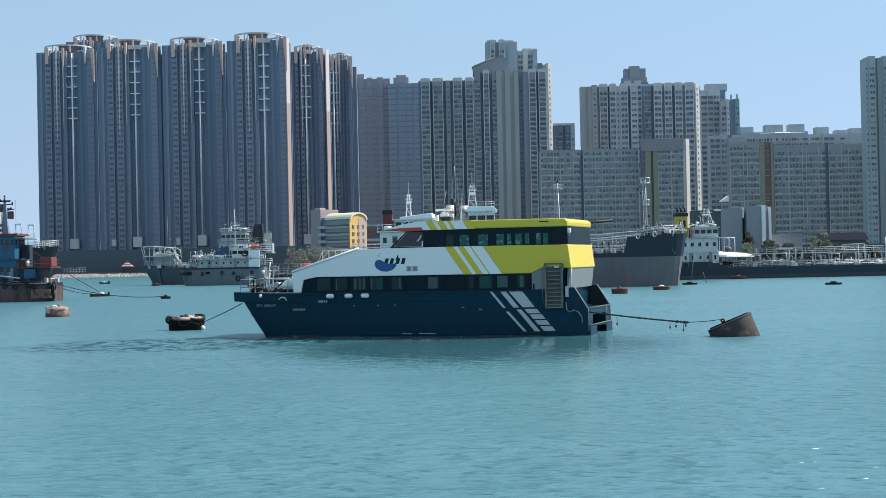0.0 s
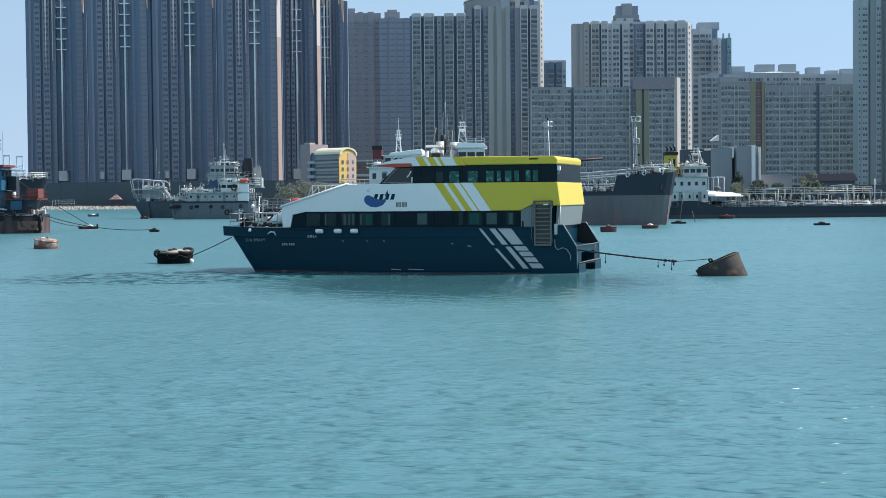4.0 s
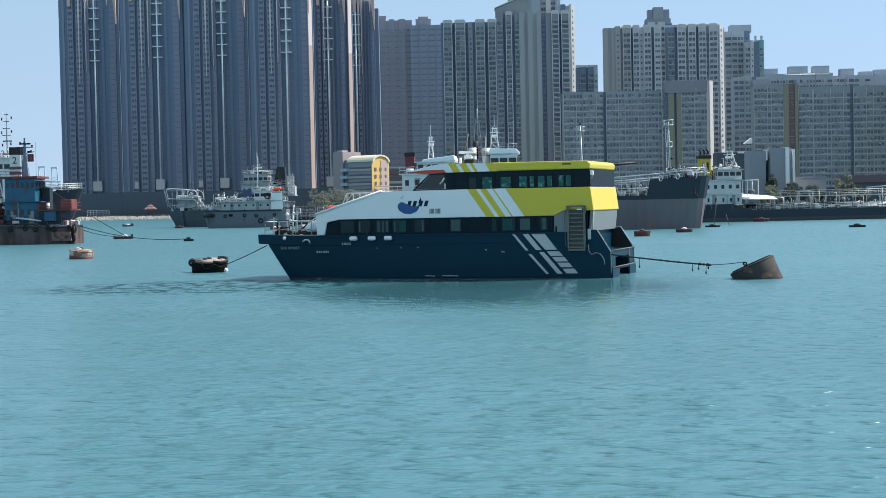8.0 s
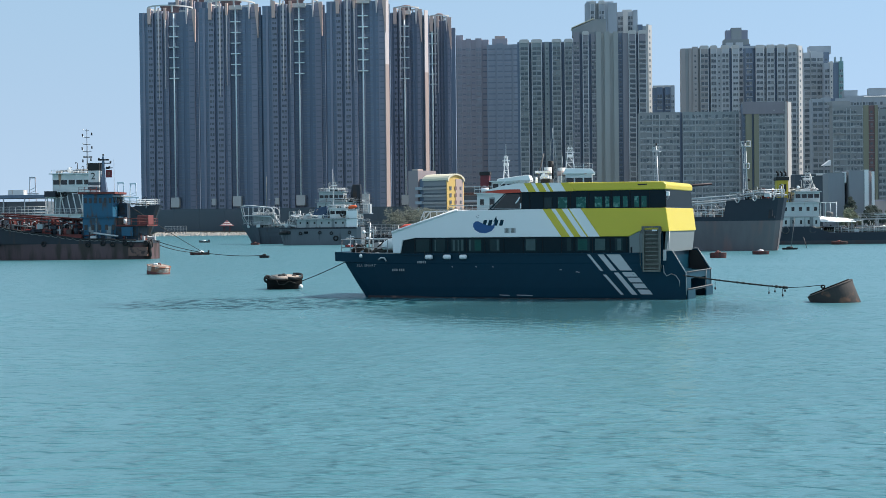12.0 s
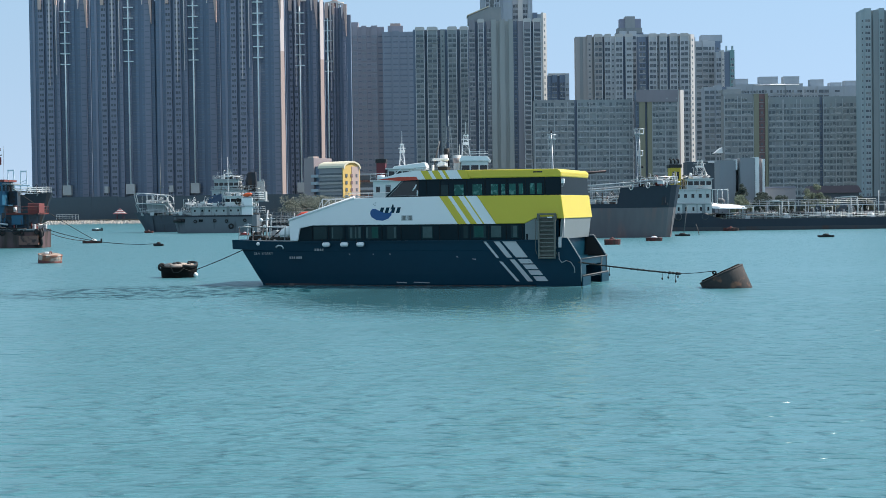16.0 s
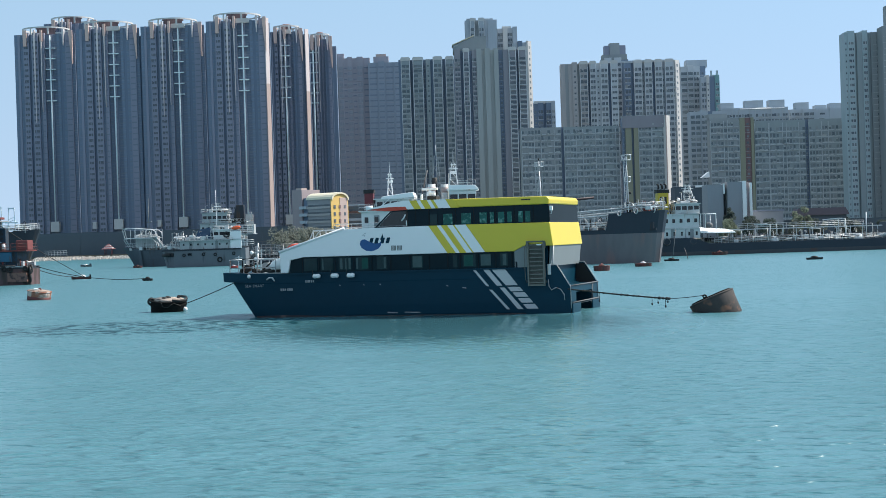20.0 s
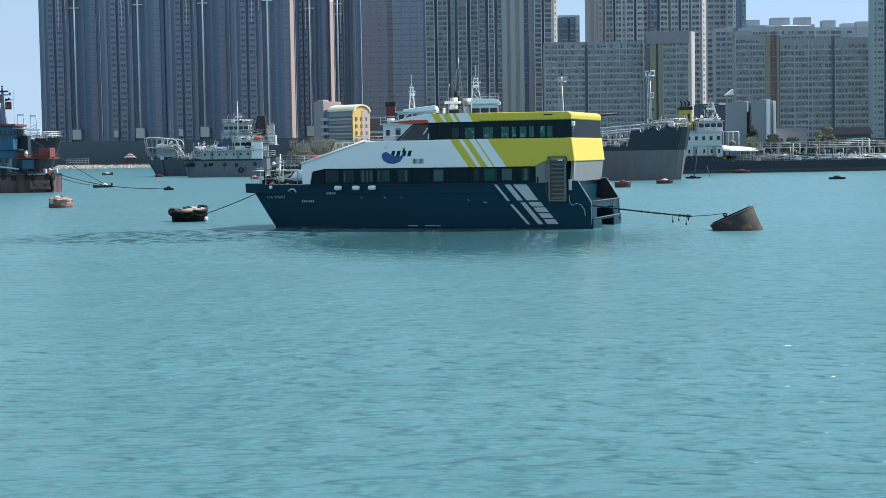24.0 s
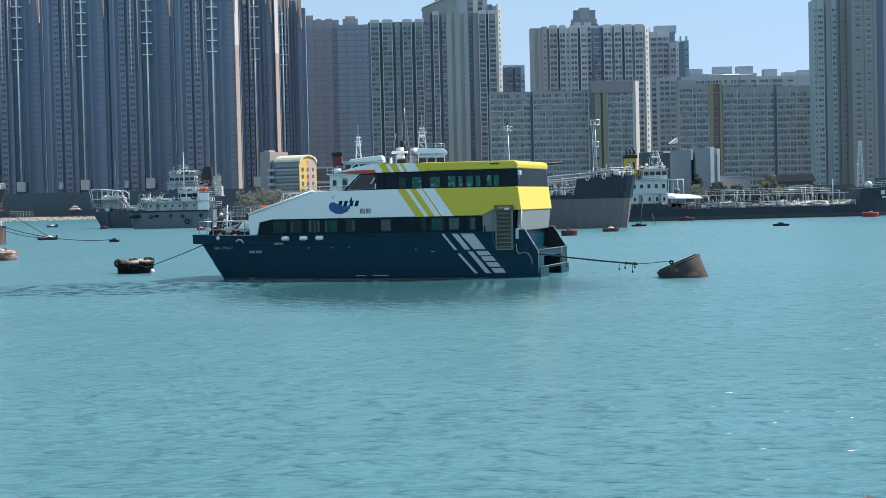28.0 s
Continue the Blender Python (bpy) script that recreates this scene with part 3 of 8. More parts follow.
def crown(parent, cx, cy, h, r):
    """Open ring on slim posts round a low drum, on a tower's roof."""
    ring = Geo().lathe([(r - 0.4, 3.5), (r + 0.4, 3.5), (r + 0.4, 4.4), (r - 0.4, 4.4), (r - 0.4, 3.5)], 28, (cx, cy, h), smooth=False)
    part("roof_ring", ring, M["pale"], parent, "pale concrete ring beam")
    for k in range(8):
        a = k * math.tau / 8 + 0.3
        px, py = cx + r * math.cos(a), cy + r * math.sin(a)
        part("ring_post", Geo().box(px - 0.5, px + 0.5, py - 0.5, py + 0.5, h - 0.5, h + 3.5), M["pale"], parent)
    part("roof_drum", Geo().lathe([(0, 0), (r * 0.4, 0), (r * 0.4, 4.9), (r * 0.46, 5.0), (r * 0.44, 5.7), (r * 0.25, 6.3), (0, 6.4)], 20, (cx, cy, h - 0.3)), M["roofdark"], parent, "red-brown drum with a shallow dome")


def pipe_stack(parent, x, y, h, bottom, brackets=True):
    part("downpipe", Geo().tube((x, y, bottom), (x, y, h), 0.5, n=8), M["aquapipe"], parent, "pale pipe down the whole facade")
    if brackets:
        for k in range(6):
            z = h - 8.4 - k * 6.95
            part("pipe_bracket", Geo().box(x - 3.2, x + 3.2, y - 0.6, y + 1.2, z - 0.27, z + 0.27), M["aquapipe"], parent)
    part("pipe_base", Geo().box(x - 2.8, x + 2.8, y - 2.4, y + 2.4, bottom - 6.3, bottom + 0.3), M["pale"], parent, "pale concrete box")


M["fin"] = surf("pinkish_white_tiles", (0.70, 0.62, 0.61), 0.7, var=0.08, scale=0.2)
# lit copy of the salmon tiles, sunlight put into the colour
M["finsunlit"] = surf("sunlit_salmon_tiles", (0.66, 0.47, 0.41), 0.7, var=0.08, scale=0.2)
M["aquapipe"] = surf("pale_aqua_paint", (0.76, 0.87, 0.89), 0.5, var=0.06)
br, bg, rc, pk, pa = M["brown"], M["bluegrey"], M["recess"], M["pink"], M["pale"]
sl = M["slab"]
mv, gg, lg, be, ol, ma, aq = M["mauve"], M["greygreen"], M["lightgrey"], M["beige"], M["olive"], M["maroon"], M["aqua"]


def estate_tower(x, y, h, k, fin=False, rz=0.0, rear=False, pipe=0.588, shift=0.0, link=0.0, proud=0.0):
    t = thing("apartment_tower", pose(x, y, 2.4, 0, 0, rz), "tall brown and blue-grey tower with roof ring" + (" and salmon fin" if fin else ""), "apartment tower", "waterfront estate towers")
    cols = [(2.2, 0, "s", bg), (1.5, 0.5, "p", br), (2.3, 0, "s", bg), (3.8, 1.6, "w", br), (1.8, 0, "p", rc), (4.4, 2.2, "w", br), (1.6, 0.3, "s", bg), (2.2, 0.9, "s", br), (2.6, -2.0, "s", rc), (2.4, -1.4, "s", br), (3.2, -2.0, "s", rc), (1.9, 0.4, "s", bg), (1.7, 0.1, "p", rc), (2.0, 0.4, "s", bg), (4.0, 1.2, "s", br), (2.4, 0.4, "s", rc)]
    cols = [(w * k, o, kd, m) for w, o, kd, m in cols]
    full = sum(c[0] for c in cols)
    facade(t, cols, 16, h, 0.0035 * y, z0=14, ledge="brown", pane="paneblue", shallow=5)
    px = -full / 2 + pipe * full
    crown(t, -full / 2 + 19.1 * k, 9, h, 15 * k)
    if link:
        part("link_wing", Geo().box(full / 2 - 0.3, full / 2 + link, 1.6, 9, -1, h - 5), bg, t, "recessed grey wing joining the next tower")
    if not rear:
        pipe_stack(t, px, -0.6 - proud, h - 1, 22)
        part("vent_box", Geo().box(px - 16.3, px - 13.9, -4.4, 0, 16.5, 20.8), M["pale"], t)
    for fx, low, wt, wb in ((7.5, 0.945, 1.15, 1.0), (13.8, 0.60, 0.55, 0.15), (18.2, 0.65, 0.35, 0.12), (18.2, 0.965, 0.8, 0.7), (32.7, 0.945, 0.65, 0.15), (37.6, 0.86, 1.2, 0.2)):
        xx, lean = -full / 2 + fx * k, 0.9 if wt == 1.2 else 0.0
        part("roof_fin", Geo().prism([(xx - wb + lean, h * low), (xx + wb + lean, h * low), (xx + wt, h - 1), (xx + wt, h + 2.6 - lean), (xx - wt, h + 2.6 - lean), (xx - wt, h - 1)], -3.2 if wt != 0.8 else -3.5, -1.8), M["fin" if wt < 0.7 else "finsunlit"], t, "pale fin running down from the roof" if wt < 0.7 else "broad sunlit-salmon roof fin")
    if not rear and x > -240:
        part("roof_balcony", Geo().box(px - 4.2, px + 4.2, -1.4, 1.0, h - 1.5, h + 1.2), M["pale"], t)
    if fin:
        # turned so the end wall catches the sun
        at = pose(full / 2 + shift, -2.6, 0, 0, 0, 50)
        part("side_fin", Geo().box(0, 3.2, -0.6, 0, -1, h * 0.72), pk, t, "salmon tiled end wall", at=at)
        part("side_fin", Geo().box(0, 3.2, -0.6, 0, h * 0.72, h + 1), M["fin"], t, "pinkish white tiled upper end wall", at=at)
        part("side_return", Geo().box(full / 2 - 0.5, full / 2 + shift + 3.0, 0.6, 3.0, -1, h - 2), bg, t)
    return t


estate_tower(-247.18, 1052, 146.33, 1.0, link=2.5)
estate_tower(-200.86, 1028, 145.5, 1.02, link=2.8)
estate_tower(-158.3, 1023, 145.39, 1.02, link=2.8)
estate_tower(-114.1, 1000, 144.17, 0.98, True, shift=-2.2)
estate_tower(-88.28, 1058, 144.12, 0.56, True, pipe=0.46, shift=1.2, proud=1.6)
estate_tower(-68.52, 1098, 143.51, 0.42, pipe=0.22, link=2.6, proud=2.0)
estate_tower(-252.71, 1160, 168.5, 1.0, rear=True)


def block(name, label, x, y, h, cols, depth=9, storey=0.0, rz=0.0, group="", z0=6.0, ledge="ledge", pane="panetower", roof=(), top=0.0, caps=False, edge=None):
    t = thing(name, pose(x, y, 2.4, 0, 0, rz), label, "apartment block", group)
    facade(t, cols, depth, h, storey or 0.0035 * y, z0, ledge, pane, top, caps)
    if edge:
        w, mt = edge
        xe = sum(c[0] for c in cols) / 2
        # pale bay added and turned so the right edge looks sunlit
        corner = part("sunlit_edge", Geo().box(0, w, 0, 1.5, -1, h + 0.6), mt, t, "pale edge bay turned to catch the sun", at=pose(xe - 0.4, -1.4, 0, 0, 0, 48))
        panes = Geo()
        for k in range(int(h / 3.7) - 2):
            panes.box(w * 0.25, w * 0.6, -0.06, 0.05, 8 + k * 3.7, 9.6 + k * 3.7)
        if "slab" not in name:
            tagged(part("corner_glazing", panes, M["paneslab"], corner), kind="stuff")
    for x0, x1, y0, y1, zh, mt in roof:
        part("roof_box", Geo().box(x0, x1, y0, y1, h - 0.5, h + zh), mt, t)
    return t


# Hazy pair behind the estate, haze put into their wall and pane colours
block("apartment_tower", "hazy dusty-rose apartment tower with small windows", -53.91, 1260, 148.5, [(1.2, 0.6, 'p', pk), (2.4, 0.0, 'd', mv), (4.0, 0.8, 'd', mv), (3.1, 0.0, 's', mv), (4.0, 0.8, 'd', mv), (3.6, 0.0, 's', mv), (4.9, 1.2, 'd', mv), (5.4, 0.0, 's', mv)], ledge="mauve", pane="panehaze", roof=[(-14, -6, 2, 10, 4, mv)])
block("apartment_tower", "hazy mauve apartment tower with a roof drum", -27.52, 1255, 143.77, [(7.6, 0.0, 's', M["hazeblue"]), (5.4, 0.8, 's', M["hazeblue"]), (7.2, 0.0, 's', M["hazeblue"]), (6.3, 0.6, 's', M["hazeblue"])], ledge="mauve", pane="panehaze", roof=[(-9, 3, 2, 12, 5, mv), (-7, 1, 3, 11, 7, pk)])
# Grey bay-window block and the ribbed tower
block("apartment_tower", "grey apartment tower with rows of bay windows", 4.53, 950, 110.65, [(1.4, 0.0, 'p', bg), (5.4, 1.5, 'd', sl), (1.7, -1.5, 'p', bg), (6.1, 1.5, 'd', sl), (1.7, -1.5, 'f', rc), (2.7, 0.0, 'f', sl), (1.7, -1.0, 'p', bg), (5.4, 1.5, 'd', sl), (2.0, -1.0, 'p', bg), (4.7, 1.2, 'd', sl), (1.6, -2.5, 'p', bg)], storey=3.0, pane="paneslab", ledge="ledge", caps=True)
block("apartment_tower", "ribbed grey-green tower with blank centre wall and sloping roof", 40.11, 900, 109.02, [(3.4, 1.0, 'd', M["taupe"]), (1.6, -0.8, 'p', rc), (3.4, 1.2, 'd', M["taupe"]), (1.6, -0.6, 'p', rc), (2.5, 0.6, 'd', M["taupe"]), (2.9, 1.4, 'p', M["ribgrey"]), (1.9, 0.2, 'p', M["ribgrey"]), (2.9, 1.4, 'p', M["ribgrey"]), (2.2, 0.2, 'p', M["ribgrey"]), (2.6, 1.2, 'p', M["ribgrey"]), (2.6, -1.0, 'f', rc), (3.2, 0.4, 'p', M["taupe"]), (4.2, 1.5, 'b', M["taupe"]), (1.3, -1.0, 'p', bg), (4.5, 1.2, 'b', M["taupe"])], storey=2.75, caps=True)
notch = thing("roof_housing", pose(27.27, 903, 111.71, 0, 0, 0), "sloping lift housing on the ribbed tower's roof", "roof housing")
part("housing", Geo().prism([(-8, -1), (11, -1), (11, 8.2), (4, 8.2), (-8, 3.2)], 0, 12), gg, notch)
part("sloped_roof", Geo().prism([(-8.5, 3.3), (4, 8.4), (4, 8.9), (-8.5, 3.8)], -0.6, 12.6), M["cream"], notch)
block("apartment_tower", "pale stepped tower rising behind the ribbed one", 39.68, 1010, 141.27, [(3.2, 0.0, 'p', lg), (2.9, 1.2, 'd', lg), (2.5, -0.6, 'p', gg), (3.6, 1.2, 'd', lg), (2.2, 0.0, 'p', lg), (5.8, 0.5, 'p', lg)], caps=True, roof=[(-9, -3, 2, 8, 1.5, lg), (0, 8, 2, 8, 1.2, lg)])
block("apartment_tower", "pale stepped tower rising behind the ribbed one", 56.81, 1020, 136.83, [(3.6, 0.0, 'd', lg), (2.9, 1.2, 'p', pa), (3.3, 0.0, 'd', lg), (2.9, 1.2, 'p', lg)], caps=True, roof=[(-3, 3, 2, 8, 1.6, pa)])
# pale right column and edge stand for a sunlit side face
block("apartment_tower", "slim tower with a pale sunlit edge behind the ribbed one", 64.81, 1015, 126.92, [(3.3, 0.0, 'd', lg), (2.9, 0.8, 'd', bg), (2.5, 0.0, 'p', lg), (1.4, 1.0, 'p', pa)], pane="pane", edge=(3.6, pa))
block("apartment_tower", "small dark tower with a pale parapet", 87.14, 1120, 96.68, [(2.8, 0.0, 'f', bg), (4.0, 0.6, 'd', bg), (1.6, -0.6, 'p', rc), (4.0, 0.6, 'd', bg), (2.8, 0.8, 'w', lg)], roof=[(-7.5, 7.5, -0.5, 1, 1.3, pa)])

# Long slab of public housing, first
slab_cols = [(10.1, 0.0, 'h', be), (10.7, 0.2, 'h', be), (1.5, -1.2, 'p', rc), (9.8, 0.0, 'h', sl), (10.4, 0.1, 'h', sl), (8.9, 0.0, 'h', sl)]
block("housing_slab", "long grey-beige housing slab with rows of windows and ledges", 77.6, 830, 59.32, slab_cols, storey=3.2, pane="paneslab", ledge="slabledge", z0=4, rz=2, group="waterfront housing slabs")
striped = block("housing_slab", "grey housing slab with mustard strips and pale sunlit edge", 115.85, 825, 62.85, [(1.4, -0.6, 'f', rc), (3.1, 0.5, 'p', ol), (1.2, -0.8, 'p', rc), (2.4, 0.5, 'p', ol), (7.0, 0.0, 'h', sl), (6.6, 0.1, 'h', sl), (0.5, 0.0, 'p', lg), (0.5, 1.6, 'p', pk)], storey=3.2, pane="paneslab", ledge="slabledge", z0=4, group="waterfront housing slabs", roof=[(-11, 10.5, 3, 8.8, 1.2, be)], edge=(4.0, M["pale"]))
part("parapet_band", Geo().box(-11.4, 10.4, -0.75, 0.4, 57.4, 63.6), M["taupe"], striped, "plain taupe parapet band")
# Tall group above the slab
block("apartment_tower", "beige-flanked tower with pale bay windows", 106.64, 1000, 110.62, [(2.6, 0.0, 'p', M["tan"]), (2.1, -0.4, 'p', be), (2.4, 0.0, 'p', M["tan"]), (3.2, 0.9, 'f', M["tan"]), (1.4, -0.4, 'p', be), (5.0, 1.6, 'd', M["tan"]), (1.4, -1.2, 'p', rc), (3.9, 1.2, 'd', M["baypale"]), (2.9, 0.0, 'f', M["baypale"]), (4.6, 1.6, 'd', M["baypale"]), (1.8, -1.0, 'p', rc), (4.3, 1.2, 'w', M["baypale"])], caps=True)
block("apartment_tower", "dark recessed tower core with beige lift housings", 126.73, 1030, 116.08, [(2.0, -0.6, 'p', bg), (4.6, 1.2, 'd', M["baypale"]), (1.6, -0.6, 'p', bg), (4.8, 1.2, 'd', M["baypale"]), (4.6, 0.0, 'f', bg)], roof=[(-8, 8, -0.6, 8, 3.0, gg), (-6.4, 7.4, 1, 8, 9.0, M["brown"]), (-3, 3.4, 0, 8, 10.5, be)])
block("apartment_tower", "grey tower with rounded bay windows and a pale sunlit edge", 146.6, 1010, 111.61, [(4.3, 0.6, 'd', bg), (1.8, -1.0, 'p', bg), (5.0, 1.6, 'd', M["baypale"]), (1.8, -1.0, 'f', lg), (4.7, 1.6, 'd', M["baypale"]), (1.8, -1.0, 'p', bg), (4.7, 1.6, 'd', M["baypale"]), (1.8, -1.0, 'f', lg), (5.4, 1.6, 'd', M["baypale"]), (1.8, 0.6, 'b', pa)], roof=[(-18, 14, -0.8, 0.4, 1.0, lg)], caps=True, edge=(4.2, pa))
block("apartment_tower", "pale grey balconied tower", 182.59, 1060, 113, [(4.5, 0.0, 'b', M["baypale"]), (3.8, 1.0, 'b', M["baypale"]), (4.5, 0.5, 'd', M["baypale"]), (3.8, 0.0, 'f', bg)], pane="paneslab", roof=[(-4, 10, 3, 12, 4.5, lg), (-16, -8, 3, 12, 3, M["baypale"])])
block("apartment_tower", "blue-grey tower with a square roof frame", 192.1, 1050, 104.98, [(3.4, 0.0, 'd', lg), (1.9, 0.8, 'f', pa), (3.7, 0.0, 'p', bg), (3.0, 0.8, 'w', M["teal"])], roof=[(0.8, 1.8, 2, 4, 4, aq), (4.6, 5.8, 2, 4, 4, aq), (0.8, 5.8, 1.8, 4.2, 1.0, aq), (0.8, 5.8, 2.1, 3.9, 0.5, aq)])
block("apartment_block", "lower grey block between the towers", 162.66, 900, 70.47, [(6.4, 0.0, 'd', lg), (3.8, 0.8, 'd', lg), (2.6, 0.0, 'p', bg), (7.7, 0.4, 'h', lg)], pane="paneslab")
# Second slab and the rooftops behind it
block("housing_slab", "long grey housing slab with a mustard and maroon stair strip", 156.56, 800, 59.25, [(8.6, 0.0, 'h', be), (6.3, 0.1, 'h', be), (2.6, 0.6, 'p', ol), (3.1, -0.3, 'f', ma), (1.4, 0.6, 'p', ol)], storey=3.15, pane="paneslab", ledge="slabledge", z0=4, group="waterfront housing slabs", roof=[(-11, -2, 2, 8.8, 2.5, be)])
block("housing_slab", "long grey housing slab with rows of windows and ledges", 190.21, 800, 57.41, [(7.4, 0.0, 'h', sl), (8.6, 0.1, 'h', sl), (9.7, 0.0, 'h', sl), (1.7, -1.2, 'f', rc), (9.7, 0.0, 'h', sl), (7.4, 0.1, 'h', sl)], storey=3.15, pane="paneslab", ledge="slabledge", z0=4, rz=-2, group="waterfront housing slabs")
roofed = block("apartment_block", "pale flat-roofed block with square lift towers", 202.02, 960, 76.46, [(10.3, 0.0, 'h', lg), (10.3, 0.4, 'h', lg), (9.6, 0.0, 'h', lg), (10.3, 0.4, 'h', lg)], roof=[(-20, -12, 3, 10, 3.5, lg), (-5, 6, 3, 10, 4.6, lg), (9.5, 19, 3, 10, 4.6, lg)])
part("sun_canopy", Geo().prism([(-9, 0), (18, 0), (18, 0.2), (-9, 0.2)], -0.8, 0.8), M["white"], roofed, "white sloping roof canopy", at=pose(0, 0, 75.98, 28, 0, 0))
block("apartment_block", "pale flat-roofed block with square lift towers", 242.17, 970, 75.39, [(8.3, 0.0, 'h', lg), (7.6, 0.6, 'd', lg), (9.0, 0.0, 'f', lg), (9.0, 0.4, 'p', lg)], roof=[(-12, -4, 3, 10, 4.4, lg), (0, 7, 3, 10, 2.4, lg), (9, 17, 3, 10, 3.4, lg)])
# Tall tower at the end
block("apartment_tower", "tall aqua-white tower with columns of dark square windows", 217.16, 770, 96.75, [(1.6, 0.0, 'f', aq), (3.3, 0.8, 'w', aq), (1.1, -0.8, 'p', sl), (2.7, 0.2, 'p', sl), (2.5, 0.8, 'w', aq), (1.6, -0.6, 'p', sl), (8.2, 0.6, 'f', gg)], roof=[], storey=2.9)
block("apartment_tower", "tall plain grey tower with a dark recess", 235.2, 760, 98.28, [(6.0, 0.2, 'f', gg), (4.3, 0.6, 'f', gg), (1.6, 0.9, 'p', gg), (3.8, -1.2, 'p', rc), (3.3, -1.0, 'p', mv), (2.7, 0.5, 'w', aq), (3.8, 0.4, 'w', aq)], roof=[(-8, 18, 3, 14, 11, gg)], storey=2.9, pane="paneslab")


# School with a barrel roof
def school(x, y):
    t = thing("school_building", pose(x, y, 2.4, 0, 0, -38), "grey school with cream barrel roof and yellow end wall", "school")
    w, h, d = 14.0, 22.04, 10.5
    part("wall", Geo().box(-w / 2, w / 2, 0, d, -1, h), M["schoolgrey"], t)
    for k in range(6):
        z = 2.0 + k * (h - 3) / 6
        part("louvre_band", Geo().box(-w / 2 - 0.1, w / 2 - 0.3, -0.5, 0, z, z + 0.9), M["tan"], t)
        part("window_band", Geo().box(-w / 2 + 0.3, w / 2 - 0.5, -0.06, 0.02, z + 0.95, z + 1.7), M["pane"], t)
    roof = Geo()
    n = 10
    ring = []
    for i in range(n + 1):
        a = math.pi * i / n
        ring.append((d / 2 - (d / 2 + 0.5) * math.cos(a), h - 0.2 + 3.0 * math.sin(a)))
    roof.loft([[(xx, yy, zz) for yy, zz in ring] for xx in (-w / 2 - 0.5, w / 2 + 0.3)])
    part("barrel_roof", roof, M["cream"], t, "cream curved metal roof")
    end = Geo().loft([[(xx, yy, zz - 0.25) for yy, zz in ring] + [(xx, d + 0.3, -1), (xx, -0.3, -1)] for xx in (w / 2, w / 2 + 0.35)], closed=True)
    part("end_wall", end, M["schoolyellow"], t, "warm yellow gable end wall")
    for k in range(6):
        for yy in (1.2, 4.6, 7.8):
            z = 2.2 + k * (h - 3.5) / 6
            part("window" if yy != 4.6 else "stair_window", Geo().box(w / 2 + 0.3, w / 2 + 0.56, yy, yy + 1.2, z, z + 1.5), M["maroon" if yy == 4.6 else "panetower"], t)
    part("arch_rim", Geo().loft([[(xx, yy, zz) for yy, zz in ring] + [(xx, d / 2 + (yy - d / 2) * 0.9, zz - 0.7) for yy, zz in reversed(ring)] for xx in (w / 2 + 0.2, w / 2 + 0.9)], closed=True), M["cream"], t)
    part("end_strip", Geo().box(w / 2 + 0.3, w / 2 + 0.5, d * 0.5, d - 0.2, -1, h + 0.4), M["pink"], t, "dull pink strip on the end wall")
    part("stair_tower", Geo().box(-w / 2 - 3.6, -w / 2, 1.5, d, -1, h + 0.8), M["bluegrey"], t)
    for k in range(6):
        z = 2.0 + k * (h - 3) / 6
        part("stair_slab", Geo().box(-w / 2 - 4.2, -w / 2 - 0.1, -0.9, 1.6, z, z + 1.3), M["lightgrey"], t)
    part("side_block", Geo().box(-w / 2 - 9.6, -w / 2 - 3.7, 0.5, d + 2, -1, h + 4.6), M["schoolmauve"], t, "plain mauve-grey block")
    part("side_cap", Geo().box(-w / 2 - 7.0, -w / 2 - 3.8, 0.4, 4, h + 4.6, h + 5.3), M["pink"], t)
    return t


school(-46.17, 700)
annex = thing("low_block", pose(-29.65, 722, 2.4), "low grey flat-roofed block behind the school", "building")
part("wall", Geo().box(-6, 12, 0, 10, -1, 19.19), M["schoolgrey"], annex)
part("roof_slab", Geo().box(-6.4, 12.4, -0.5, 10.4, 19.19, 19.79), lg, annex)
for k in range(5):
    part("floor_band", Geo().box(-6.2, 12.2, -0.7, 0, 2.2 + k * 3.4, 3.2 + k * 3.4), M["lightgrey" if k % 2 else "pinkplate"], annex)
    part("window_band", Geo().box(-5.6, 11.6, -0.08, 0.02, 3.3 + k * 3.4, 5.2 + k * 3.4), M["pane"], annex)
# Blank concrete pump house
M["pumpgrey"] = surf("grey_mauve_concrete", (0.285, 0.295, 0.32), 0.85, var=0.12, scale=0.3, streak=True)
pump = thing("pump_house", pose(107.55, 560, 2.4, 0, 0, 4), "two blank grey concrete volumes with pale vertical fins", "building")
ph = 19.7
part("volume", Geo().box(-7.39, -1.75, 0, 8, -1, ph - 0.8), M["pumpgrey"], pump)
part("volume", Geo().box(-0.45, 4.75, -1.5, 8, -1, ph), M["pumpgrey"], pump)
part("recess", Geo().box(-1.75, -0.45, 4, 7.5, -1, ph - 2.5), M["barrier"], pump, "dark recess between the volumes")
# sunlit edge of the left volume, put in as a white strip
part("fin", Geo().box(-1.75, -1.3, -0.6, 3, ph - 4.2, ph - 0.5), M["white"], pump)
part("fin", Geo().box(4.75, 6.1, -2.0, 6, -1, ph + 0.2), M["white"], pump)
part("fin", Geo().box(7.45, 8.3, -1.5, 6, -1, ph - 0.5), M["white"], pump)
part("volume", Geo().box(6.1, 7.45, -0.5, 6, -1, ph - 0.2), M["schoolmauve"], pump)
canopy = thing("sloped_roof_shed", pose(113.33, 640, 2.4), "low dark shed with a white pointed roof", "shed")
part("shed", Geo().box(-12, 8, 0, 10, -1, 20.8), M["barrier"], canopy)
